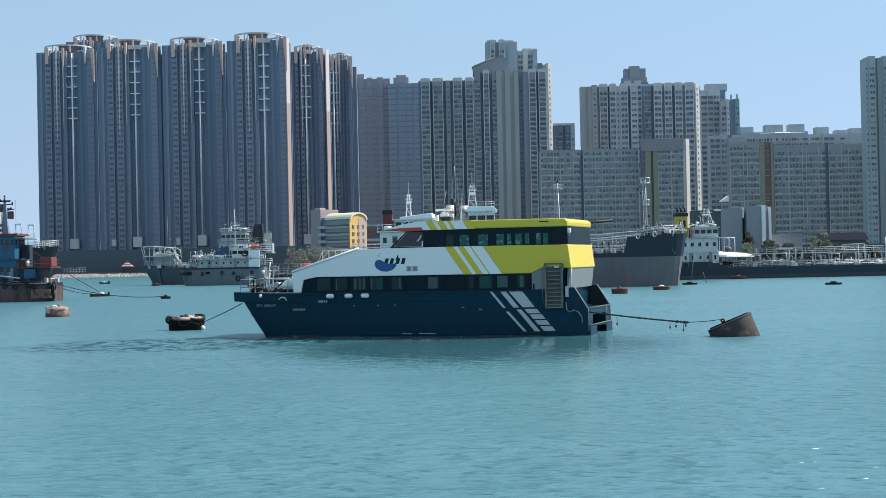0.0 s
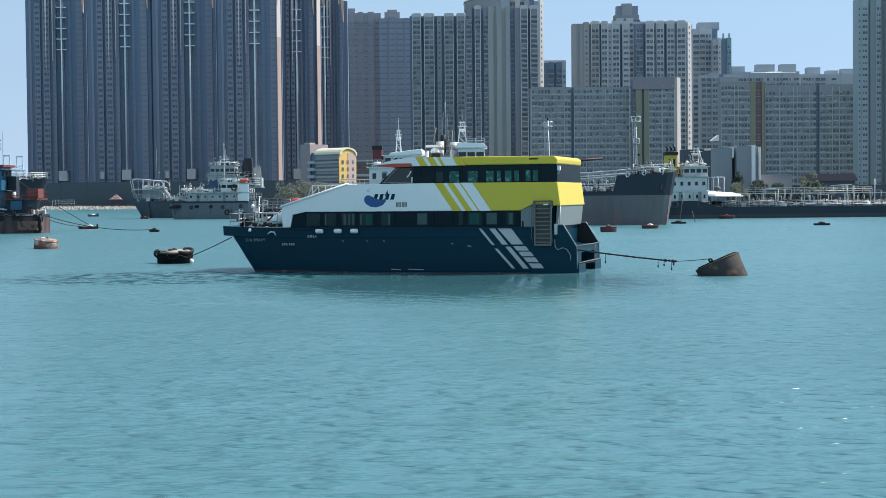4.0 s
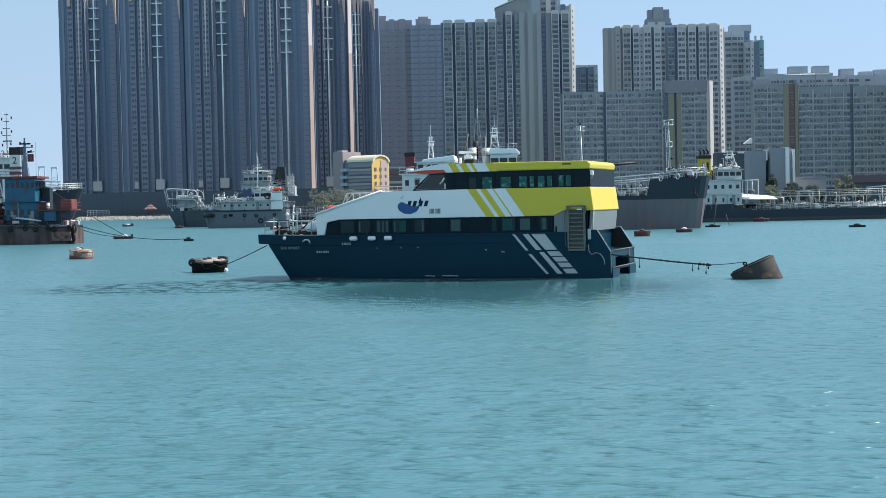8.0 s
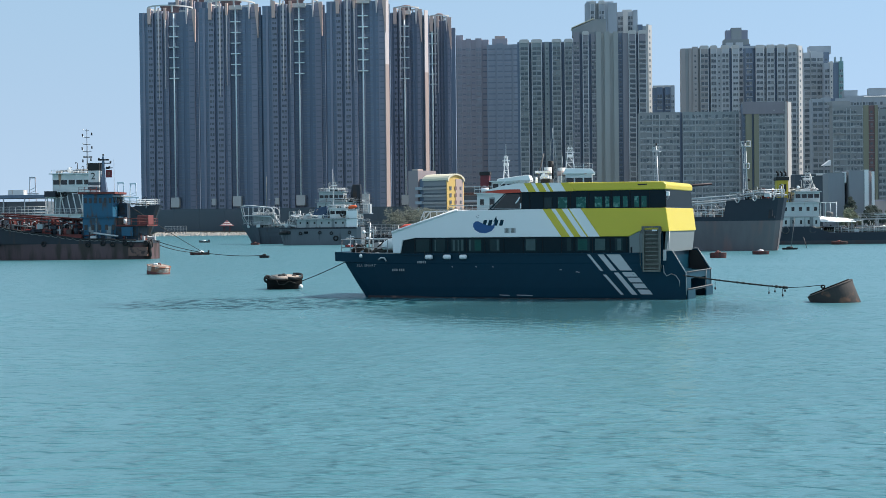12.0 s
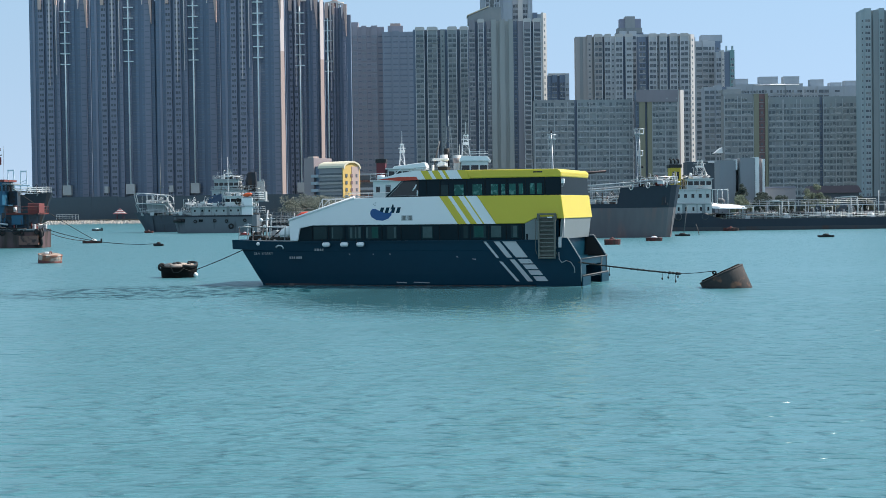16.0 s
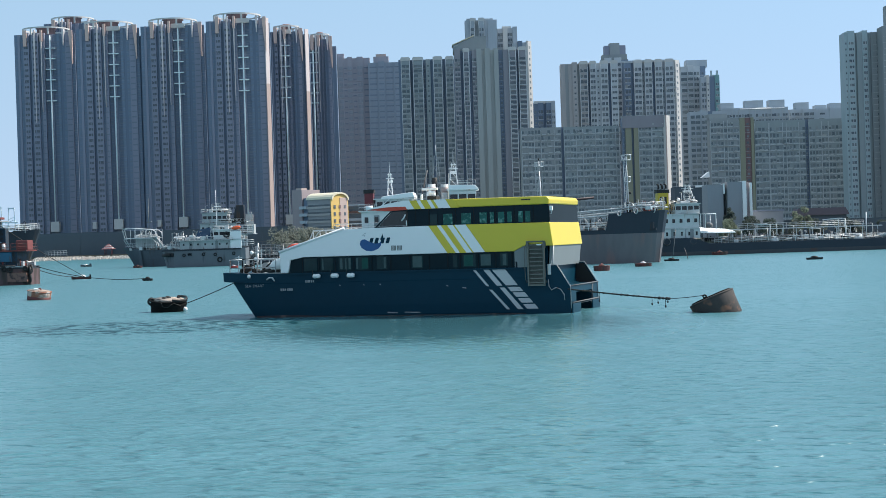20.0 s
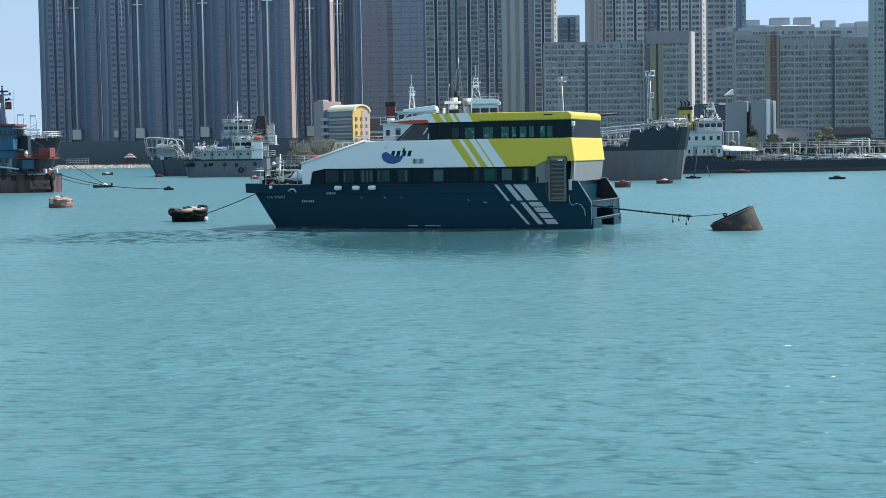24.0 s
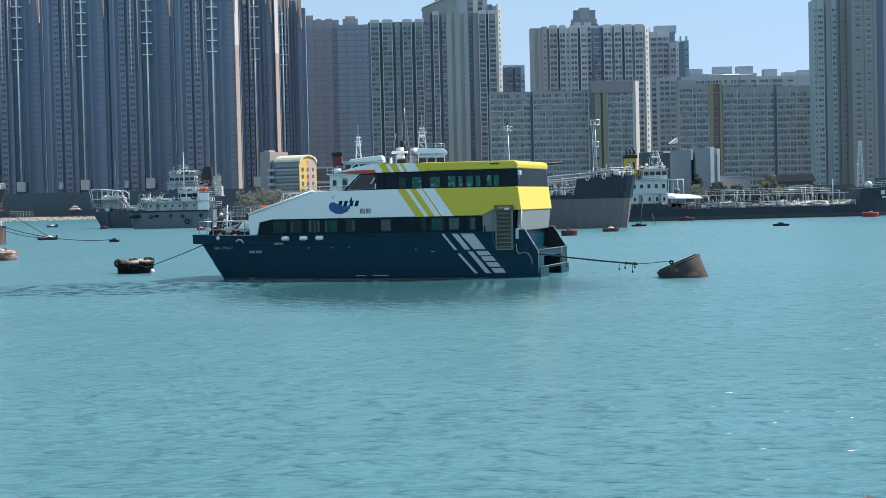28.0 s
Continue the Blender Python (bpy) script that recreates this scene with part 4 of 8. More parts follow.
part("pointed_roof", Geo().prism([(-0.9, 0), (2.2, 0), (2.1, 2.3)], -1, 5), M["white"], canopy, at=pose(0, 0, 24.22))
part("roof_edge", Geo().box(-3.6, 4, -0.6, 0.2, 0, 0.8), M["white"], canopy, at=pose(0, 0, 20.34))

# Shoreline: sea wall, rock beach, barriers
part_wall = thing("sea_barrier", pose(0, 0, 0), "dark green-grey noise barrier along the waterfront", "barrier")
for k in range(26):
    xa = -226.61 + k * 7.2
    part("barrier_panel", Geo().box(xa, xa + 7.18, 879 + 0.08 * (k % 2), 880.5, 2.0, 15.1 - 0.25 * (k % 5 == 2)), M["barrier"], part_wall)
part_wall2 = thing("sea_barrier", pose(0, 0, 0), "dark low wall along the far quay", "barrier")
for k in range(30):
    xa = 40 + k * 8.2
    part("barrier_panel", Geo().box(xa, xa + 8.0, 612 + 0.3 * (k % 2), 613.2, 2.0, 8.2 - 0.8 * (k % 4 == 1) + 2.2 * (k > 17)), M["barrier"], part_wall2)
rocks = Geo()
random.seed(7)
for k in range(900):
    x = -211.7 + random.random() * 62
    rz, s = random.random() * 3, 0.3 + random.random() * 0.45
    y, z = 856 + random.random() * 9, 0.2
    z += (y - 856) * 0.2
    pts = [(x + s * math.cos(rz + a) * (0.8 + 0.4 * random.random()), y + s * math.sin(rz + a), 0) for a in (0, 1.2, 2.5, 3.7, 5)]
    top = [(x + (px - x) * 0.75, y + (py - y) * 0.75, z + s * 0.5) for px, py, _ in pts]
    rocks.loft([[(px, py, -0.6) for px, py, _ in pts], top], closed=True)
tagged(part("rock_revetment", rocks, M["rock"]), "pale rock revetment at the water's edge", "rocks", kind="stuff")
fence = thing("shore_railing", pose(-201.5, 868, 2.4), "pale railing on the shore behind the rocks", "railing")
for k in range(8):
    part("post", Geo().tube((-6 + k * 1.7, 0, -0.4), (-6 + k * 1.7, 0, 3.0), 0.1, n=5), M["galv"], fence)
for z in (1.0, 2.0, 3.0):
    part("bar", Geo().tube((-6.2, 0, z), (6.1, 0, z), 0.08, n=5), M["galv"], fence)
M["pavred"] = surf("weathered_maroon_tiles", (0.17, 0.068, 0.078), 0.8, var=0.2)
hut = thing("pavilion", pose(-173.63, 872, 2.4), "small pavilion with a layered maroon and white roof", "pavilion")
for sx in (-1.8, 1.8):
    for sy in (-1.8, 1.8):
        part("post", Geo().tube((sx, sy, -0.3), (sx, sy, 3.2), 0.2), M["pavred"], hut)
for k, (s0, s1, za, zb) in enumerate(((3.4, 2.5, 3.0, 3.6), (2.6, 2.0, 3.6, 4.0), (2.3, 1.3, 4.0, 4.7), (1.4, 1.0, 4.7, 5.0), (1.1, 0.1, 5.0, 6.0))):
    part("roof_tier", Geo().loft([[(s * a, s * b, z) for a, b in ((-1, -1), (1, -1), (1, 1), (-1, 1))] for s, z in ((s0, za), (s1, zb))], closed=True), M["pale" if k % 2 else "pavred"], hut)


# ---- trees ----
def tree(x, y, z, h, r, seed, mt="leaf"):
    rnd = random.Random(seed)
    t = thing("tree", pose(x, y, z), "leafy green waterfront tree", "tree", "waterfront trees")
    tr = Geo().tube((0, 0, -0.3), (0.2, 0, h * 0.45), 0.28, 0.16, 7)
    g = Geo()
    for k in range(9):
        a = rnd.random() * math.tau
        q = Vector((math.cos(a) * r * rnd.uniform(0.3, 0.75), math.sin(a) * r * rnd.uniform(0.3, 0.75), h * rnd.uniform(0.25, 0.88)))
        tr.tube((0.1, 0, h * 0.35), q, 0.1, 0.03, 5)
        rr = r * rnd.uniform(0.32, 0.55)
        for j in range(190):
            d = Vector((rnd.gauss(0, 1), rnd.gauss(0, 1), rnd.gauss(0, 0.8))).normalized() * rr * rnd.uniform(0.5, 1.05)
            c, u = q + d, Vector((rnd.gauss(0, 1), rnd.gauss(0, 1), rnd.gauss(0, 1))).normalized() * rnd.uniform(0.16, 0.36)
            w = u.orthogonal().normalized() * u.length * 0.6
            g.add([c - u, c + w, c + u, c - w], [(0, 1, 2, 3)])
    part("trunk", tr, M["bark"], t)
    part("crown", g, M[mt], t)


random.seed(11)
for k in range(9):
    tree(-63.49 + k * 2.9 + random.random() * 2, 655 + random.random() * 20, 2.2, 7 + 4.5 * random.random(), 4.2 + random.random(), k)
for k, (tx, th, tr_, mt) in enumerate(((102.5, 6.4, 2.6, "leaflight"), (105.0, 6.8, 2.8, "leaflight"), (107.4, 5.6, 2.2, "leaflight"), (110.5, 7.2, 2.5, "leafdark"), (113.2, 8.0, 2.8, "leafdark"), (115.8, 6.8, 2.4, "leafdark"), (119.5, 4.4, 1.9, "leaf"), (123.0, 4.8, 2.0, "leafdark"), (126.4, 5.6, 2.2, "leaf"), (129.0, 9.0, 2.4, "leaflight"), (131.0, 10.6, 2.3, "leaflight"), (134.2, 6.0, 2.4, "leafdark"), (138.0, 5.2, 2.2, "leaf"), (143.0, 5.0, 2.2, "leafdark"), (150.0, 4.6, 2.0, "leaf"), (157.0, 5.4, 2.3, "leafdark"), (163.0, 6.0, 2.4, "leaf"), (105.6, 12.4, 2.3, "leafdark"), (118.5, 6.5, 2.6, "leafdark"), (147.0, 6.2, 2.5, "leafdark"))):
    tree(tx, 541 + 9 * ((k * 7) % 5) / 4, 2.2, th, tr_, 40 + k, mt)
yard_wall = thing("yard_wall", pose(121.5, 566, 2.4), "plain grey concrete yard block behind the quay", "building")
part("wall", Geo().box(-5.2, 6.8, 0, 6, -1, 9.0), M["pumpgrey"], yard_wall)
part("coping", Geo().box(-5.4, 7.0, -0.3, 6.2, 9.0, 9.5), M["brown"], yard_wall)
M["shedroof"] = surf("dull_dark_roof_sheet", (0.125, 0.105, 0.125), 0.8, var=0.25, scale=0.4)
low_shed = thing("quay_shed", pose(151.03, 600, 2.4), "long low dark-roofed quay shed", "shed")
part("wall", Geo().box(-10, 9, 0, 6, -1, 7.5), M["barrier"], low_shed)
part("roof", Geo().prism([(-11, 7.3), (10, 7.3), (8.5, 10.0), (-9.5, 10.0)], -0.8, 6.8), M["shedroof"], low_shed)
# cranes on the far shore, haze painted into their pale steel
M["hazypale"] = surf("haze_paled_steel", (0.66, 0.72, 0.78), 0.9, var=0.06)
M["hazyred"] = surf("haze_paled_red_steel", (0.50, 0.46, 0.50), 0.9, var=0.1)
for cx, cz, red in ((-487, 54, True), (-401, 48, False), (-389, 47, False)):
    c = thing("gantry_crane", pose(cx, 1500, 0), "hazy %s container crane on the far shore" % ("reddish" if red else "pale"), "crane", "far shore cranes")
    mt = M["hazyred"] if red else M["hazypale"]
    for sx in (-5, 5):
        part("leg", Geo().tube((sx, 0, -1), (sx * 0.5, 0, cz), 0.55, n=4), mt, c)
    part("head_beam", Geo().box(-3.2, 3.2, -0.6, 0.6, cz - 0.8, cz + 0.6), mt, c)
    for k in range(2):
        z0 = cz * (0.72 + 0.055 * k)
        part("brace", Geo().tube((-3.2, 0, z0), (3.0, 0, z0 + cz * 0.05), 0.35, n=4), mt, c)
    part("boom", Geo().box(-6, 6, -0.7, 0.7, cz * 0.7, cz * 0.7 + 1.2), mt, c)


# ---- the ferry: x from bow (-13) to stern (+11.4), near side y = -4.1 ----
FERRY_TURN = -16.0
ferry = thing("ferry", pose(-0.55, 109.28, 0, 0, 0, FERRY_TURN), "navy, white and yellow passenger catamaran ferry moored between two buoys", "ferry")


def hull_section(x, hb, top, shift):
    """One station of the hull, keel to rail on the near side and back on the far one; shift moves its foot aft for the raked stem."""
    half = [(x, hb, top), (x + shift * 0.01, hb * 0.998, top - 0.64), (x + shift * 0.29, hb * 0.995, top - 0.69), (x + shift * 0.73, hb * 0.992, 0.75), (x + shift * 0.90, hb * 0.984, 0.12), (x + shift * 0.94, hb * 0.9, -0.7)]
    return [(a, -b, c) for a, b, c in half] + [(a, b, c) for a, b, c in reversed(half)]


stations = [hull_section(x, hb, tp, sh) for x, hb, tp, sh in ((-13.52, 3.5, 3.14, 2.5), (-12.2, 3.8, 3.09, 1.75), (-10.8, 3.95, 3.03, 1.1), (-9.0, 3.98, 3.0, 0.6), (-7.0, 4.08, 3.0, 0.15), (-4.0, 4.1, 3.0, 0), (2.0, 4.1, 3.0, 0), (8.4, 4.1, 3.0, 0))]
hull = Geo().loft(stations, closed=True, caps=False)
for ring in (stations[0], stations[-1]):
    for k in range(5):
        hull.add([ring[k], ring[k + 1], ring[10 - k], ring[11 - k]], [(0, 1, 2, 3)])
part("hull", hull, M["navy"], ferry, "navy painted hull")
for y0, y1 in ((-4.09, -2.5), (2.5, 4.09)):
    part("aft_hull", Geo().prism([(8.4, -0.7), (11.36, -0.7), (11.38, 0.12), (11.38, 1.3), (8.4, 1.3)], y0, y1), M["navy"], ferry, "navy stern of one of the twin hulls")
part("aft_deck", Geo().box(8.4, 11.38, -4.09, 4.09, 1.3, 1.72), M["navy"], ferry)
# added black sheet that darkens the far bulwark's inner face
part("bulwark_sheet", Geo().prism([(8.42, 1.73), (11.25, 1.73), (10.45, 3.05), (8.42, 3.0)], 3.93, 3.948), M["black"], ferry, "black sheet added inside the far bulwark")
for y0, y1 in ((-4.1, -3.95), (3.95, 4.1)):
    part("bulwark", Geo().prism([(8.4, 1.7), (11.36, 1.7), (10.5, 3.12), (8.4, 3.05)], y0, y1), M["navy"], ferry)
    part("bulwark_rail", Geo().path([(9.9, y0 - 0.02, 3.15), (10.5, y0 - 0.02, 3.17), (11.4, y0 - 0.02, 1.74), (11.42, y0 - 0.02, 0.3)], 0.03), M["steel"], ferry)
part("transom_rail", Geo().path([(11.44, -4.0, 1.76), (11.44, 4.0, 1.76)], 0.04).path([(11.44, -4.0, 0.55), (11.44, 4.0, 0.55)], 0.035).path([(11.44, 2.2, 1.76), (11.44, 1.7, 0.4)], 0.03), M["bootgrey"], ferry)
part("step_rail", Geo().path([(11.5, -4.05, 0.66), (11.5, 4.05, 0.66)], 0.05), M["bootgrey"], ferry)
for y0 in (-4.05, 1.75):
    part("stern_step", Geo().box(11.4, 11.52, y0, y0 + 2.3, -0.15, 0.6), M["navy"], ferry, "navy transom step box", bevel=0.05)
M["boot"] = surf("dull_boot_topping", (0.035, 0.022, 0.026), 0.7, var=0.5, scale=1.2, second=(0.16, 0.10, 0.09), amount=0.12)
part("boot_stripe", Geo().prism([(-10.75, -0.2), (11.39, -0.2), (11.39, 0.15), (-10.83, 0.13)], -4.005, -3.9), M["boot"], ferry, "thin dull red boot topping at the waterline")
part("rubbing_strake", Geo().prism([(-8.2, 2.92), (8.3, 2.92), (8.3, 3.02), (-8.2, 3.02)], -4.16, -4.09), M["navy"], ferry)

# lower saloon: dark glazed band
low = [(-8.35, 2.98), (8.35, 2.98), (8.35, 4.42), (7.7, 4.1), (-7.15, 4.1), (-8.15, 3.92)]
part("lower_saloon", Geo().prism(low, -4.06, 4.06), M["glass"], ferry, "dark glazed lower saloon band")
for xa, wd, drapes in ((-7.15, 0.95, ()), (-5.9, 0.85, ((0.1, 0.2),)), (-4.62, 0.92, ((0.12, 0.3), (0.5, 0.62), (0.78, 0.95))), (-3.35, 0.9, ((0.0, 0.14), (0.45, 0.95))), (-1.86, 0.7, ((0.7, 0.9),)), (0.64, 0.75, ((0.05, 0.9),)), (3.5, 0.3, ()), (4.16, 0.9, ((0.1, 0.8),)), (5.4, 0.7, ((0.0, 0.98),)), (6.75, 0.5, ((0.3, 0.8),))):
    pane = part("window_pane", Geo().box(xa, xa + wd, -4.085, -4.055, 3.14, 3.98), M["curtain"], ferry)
    for a, c in drapes:
        part("drape", Geo().box(xa + wd * a, xa + wd * c, -4.09, -4.086, 3.2, 3.93), M["drape" if wd < 0.8 or c - a < 0.4 else "drapegreen"], pane)
for xx in (-7.3, -6.1, -4.9, -3.55, -2.25, -0.9, 0.45, 1.8, 3.1, 3.95, 5.2, 6.4, 7.5):
    part("window_post", Geo().box(xx, xx + 0.05, -4.082, -4.05, 3.05, 4.06), M["film"], ferry)

# white and yellow upper side
SIDE = 4.2
white = [(-8.92, 4.42), (-8.85, 3.05), (-8.3, 3.05), (-8.12, 3.9), (-7.2, 4.08), (3.17, 4.08), (1.89, 5.93), (-4.1, 5.9)]
part("side_shell", Geo().prism(white, -SIDE, SIDE), M["white"], ferry, "white fore part of the superstructure", bevel=0.04)
part("coaming", Geo().path([(-8.92, -SIDE, 4.46), (-4.1, -SIDE, 5.95)], 0.09, 6), M["white"], ferry)
edges = (1.89, 2.47, 2.75, 3.19, 3.59, 3.70, 4.47)
for k, (a, c) in enumerate(zip(edges, edges[1:])):
    part("slanted_stripe", Geo().prism([(a, 5.93), (a + 1.28, 4.08), (c + 1.28, 4.08), (c, 5.93)], -SIDE, SIDE), M["yellow" if k % 2 == 0 else "white"], ferry)
aftpoly = [(4.47, 5.93), (5.75, 4.08), (7.7, 4.08), (8.35, 4.4), (10.35, 4.38), (10.15, 5.9)]
part("aft_shell", Geo().prism(aftpoly, -SIDE, SIDE), M["yellow"], ferry, "yellow aft part of the superstructure", bevel=0.04)
part("aft_wall", Geo().box(9.7, 9.9, -3.9, 3.9, 1.72, 4.4), M["navy"], ferry)
part("aft_bracket", Geo().prism([(10.0, 3.05), (10.12, 3.05), (10.28, 4.4), (10.1, 4.4)], -4.05, 4.05), M["skirt"], ferry, "grey flared skirt under the yellow shell")
part("lower_deck", Geo().box(8.3, 10.1, -3.9, 3.9, 1.72, 1.8), M["navy"], ferry)
part("deck_bulkhead", Geo().box(8.3, 8.42, -3.95, 3.95, 1.8, 4.4), M["steel"], ferry)

# upper deck saloon and wheelhouse
up = [(-2.02, 5.9), (10.08, 5.85), (10.02, 7.12), (-0.75, 7.05)]
part("upper_saloon", Geo().prism(up, -3.98, 3.98), M["glass"], ferry, "black glazed upper saloon band")
for xa, wd in ((1.95, 0.5), (2.88, 0.64), (4.13, 0.66), (5.39, 0.5), (6.1, 0.27), (6.64, 0.44), (7.28, 0.3), (8.03, 0.32), (8.5, 0.34)):
    pane = part("window_pane", Geo().box(xa, xa + wd, -4.0, -3.97, 5.98, 6.68), M["daylit" if xa > 2 else "curtain"], ferry)
    for xr in (xa - 0.03, xa + wd):
        part("window_rim", Geo().box(xr, xr + 0.03, -4.004, -3.98, 5.96, 6.7), M["film"], pane)
for xx in (0.9, 1.85, 3.7, 4.95, 6.45, 7.7, 9.0):
    part("window_post", Geo().box(xx, xx + 0.07, -3.995, -3.96, 5.9, 7.05), M["film"], ferry)
part("aft_window_panel", Geo().prism([(10.03, 5.95), (10.13, 5.95), (10.07, 7.08), (9.97, 7.08)], -3.97, 3.97), M["film"], ferry, "matt black aft window panel")
part("wheelhouse_pillar", Geo().box(0.28, 0.4, -4.0, -3.9, 5.95, 7.1), M["black"], ferry)
M["wheelglass"] = surf("grey_tinted_glass", (0.012, 0.020, 0.024), 0.15, var=0.5, scale=1.2, bump=0.0)
part("wheelhouse_window", Geo().prism([(-1.66, 6.03), (0.26, 6.03), (0.26, 6.95), (-0.72, 6.95)], -4.0, -3.97), M["wheelglass"], ferry, "grey tinted side window of the wheelhouse")
part("window_bar", Geo().path([(-1.75, -4.0, 6.0), (0.3, -4.0, 6.0)], 0.02).path([(-0.72, -4.0, 6.95), (-1.68, -4.0, 6.02)], 0.02), M["steel"], ferry)
# pale object inside the wheelhouse, added on the outside of its glass
part("indoor_fitting", Geo().path([(-0.05, -4.02, 6.32), (0.12, -4.02, 6.5), (0.25, -4.02, 6.74)], 0.05).path([(0.3, -4.02, 5.97), (0.31, -4.02, 6.35)], 0.045), M["white"], ferry, "pale indoor fitting, built outside the wheelhouse glass")

part("roof", Geo().prism([(4.0, 7.08), (10.12, 7.08), (10.16, 7.42), (9.95, 7.6), (3.6, 7.64)], -4.12, 4.12), M["yellow"], ferry, "yellow roof with a rounded edge", bevel=0.08)
for k, (a, c) in enumerate(((0.4, 0.92), (0.92, 1.42), (1.42, 1.68), (1.68, 2.14), (2.14, 2.4), (2.4, 2.62), (2.62, 3.45), (3.45, 4.02))):
    part("roof_stripe", Geo().prism([(a, 7.07), (c, 7.07), (c - 0.35, 7.645), (a - 0.35, 7.645)], -4.12, 4.12), M["white" if k % 2 == 0 else "yellow"], ferry)
part("roof_visor", Geo().prism([(-2.5, 7.13), (-1.0, 7.26), (0.36, 7.26), (0.05, 7.645), (-0.95, 7.5)], -4.1, 4.1), M["white"], ferry, "white wheelhouse visor")
part("visor_edge", Geo().prism([(-2.46, 7.11), (-1.0, 7.0), (0.38, 7.05), (0.38, 7.255), (-1.0, 7.255)], -4.1, 4.1), M["red"], ferry, "red underside edge of the visor")
part("roof_vent", Geo().box(8.3, 8.9, -4.14, -4.1, 7.38, 7.46), M["black"], ferry)
# radar, horn and posts on the roof
part("radar_base", Geo().box(0.6, 1.25, -0.4, 0.4, 7.6, 8.0), M["black"], ferry)
part("radar_dome", Geo().lathe([(0, 0), (0.28, 0), (0.32, 0.15), (0.24, 0.33), (0, 0.36)], 14, (0.75, 0, 8.0)), M["white"], ferry)
part("radar_scanner", Geo().box(0.1, 1.25, -0.12, 0.12, 8.42, 8.58), M["white"], ferry, bevel=0.05)
part("radar_neck", Geo().tube((0.7, 0, 8.3), (0.7, 0, 8.45), 0.1), M["white"], ferry)
part("roof_post", Geo().tube((1.15, -3.2, 7.6), (1.15, -3.2, 8.05), 0.1), M["white"], ferry)
for xx in (1.5,):
    part("whip_aerial", Geo().tube((xx, 1.5, 7.6), (xx + 0.1, 1.5, 9.6), 0.025, n=4), M["galv"], ferry)

# gangway hung at the aft door
part("door_panel", Geo().prism([(7.72, 3.02), (8.6, 3.02), (8.6, 4.42), (8.3, 4.38), (7.98, 4.22), (7.72, 4.08)], -4.13, -4.05), M["skirt"], ferry, "grey panel beside the gangway")
M["gangdark"] = surf("grimy_gangway_plate", (0.115, 0.12, 0.108), 0.7, var=0.4, scale=2)
part("gangway_back", Geo().box(8.72, 9.72, -4.22, -4.19, 1.9, 4.5), M["gangdark"], ferry)
gang = part("gangway", Geo().box(8.64, 8.74, -4.42, -4.2, 1.85, 4.6).box(9.69, 9.79, -4.42, -4.2, 1.85, 4.6).box(8.64, 9.79, -4.42, -4.2, 1.8, 1.9), M["gang"], ferry, "grey-green aluminium gangway stowed upright")
for k in range(9):
    part("tread", Geo().box(8.74, 9.69, -4.4, -4.24, 1.98 + k * 0.27, 2.05 + k * 0.27), M["gang"], gang)
part("gangway_head", Geo().box(8.6, 9.85, -4.45, -4.38, 4.62, 4.72).box(8.6, 8.7, -4.45, -4.2, 4.25, 4.65).box(9.75, 9.85, -4.45, -4.2, 4.25, 4.65).box(8.7, 9.75, -4.4, -4.36, 4.42, 4.48), M["gangdark"], gang)
part("lamp_box", Geo().box(9.3, 9.62, -4.5, -4.44, 4.42, 4.5), M["white"], gang)
for xx in (8.56, 9.88):
    part("gangway_handrail", Geo().path([(xx, -4.3, 4.5), (xx - 0.06, -4.55, 4.2), (xx - 0.04, -4.55, 2.3), (xx, -4.3, 2.0)], 0.025), M["gangdark"], gang)
part("fender_hose", Geo().path([(9.95, -4.16, 2.2), (9.98, -4.17, 1.75), (10.15, -4.17, 1.52), (10.45, -4.17, 1.66), (10.75, -4.17, 1.55), (10.98, -4.17, 1.2), (11.0, -4.17, 0.85)], 0.035), M["steel"], ferry, "pale hose looped over the quarter")
part("side_post", Geo().tube((10.15, -4.0, 1.7), (10.3, -4.0, 4.4), 0.05), M["steel"], ferry)
part("side_fender", Geo().box(9.92, 10.14, -4.2, -4.1, 2.5, 3.2), M["galv"], ferry, bevel=0.03)
part("stern_lamp", Geo().box(10.1, 10.3, -3.95, -3.75, 6.65, 6.95), M["white"], ferry, bevel=0.03)
part("stern_lamp_arm", Geo().path([(10.0, -3.85, 6.5), (10.2, -3.85, 6.45), (10.22, -3.85, 6.7)], 0.03), M["galv"], ferry)
part("door_panel", Geo().box(7.78, 7.9, -4.14, -4.1, 3.02, 3.4), M["film"], ferry)

# hull marks


def mark(pts, mt, y=-4.115, name="hull_stripe"):
    return part(name, Geo().prism(pts, y, y + 0.03), mt, ferry)


M["namegrey"] = surf("dim_white_lettering", (0.30, 0.315, 0.33), 0.6, var=0.4, scale=6)
M["markgrey"] = surf("light_grey_decal", (0.50, 0.51, 0.52), 0.5, var=0.08)
for pts in (
    [(5.01, 2.98), (5.2, 2.98), (6.14, 1.84), (5.95, 1.84)],
    [(6.13, 1.6), (6.33, 1.6), (7.5, 0.3), (7.3, 0.3)],
    [(5.7, 3.0), (6.1, 3.0), (7.03, 1.86), (6.65, 1.86)],
    [(6.85, 1.73), (7.17, 1.73), (8.4, 0.3), (8.05, 0.3)],
    [(6.25, 3.02), (7.18, 3.02), (8.07, 1.87), (7.27, 1.87)],
    [(7.38, 1.76), (8.2, 1.76), (8.44, 1.47), (7.62, 1.47)],
    [(7.72, 1.4), (8.53, 1.4), (8.77, 1.1), (7.95, 1.1)],
    [(8.05, 1.02), (8.84, 1.02), (9.08, 0.72), (8.3, 0.72)],
    [(8.4, 0.63), (9.18, 0.63), (9.42, 0.32), (8.66, 0.32)],
):
    mark([(x - 0.2, z) for x, z in pts], M["markgrey"])
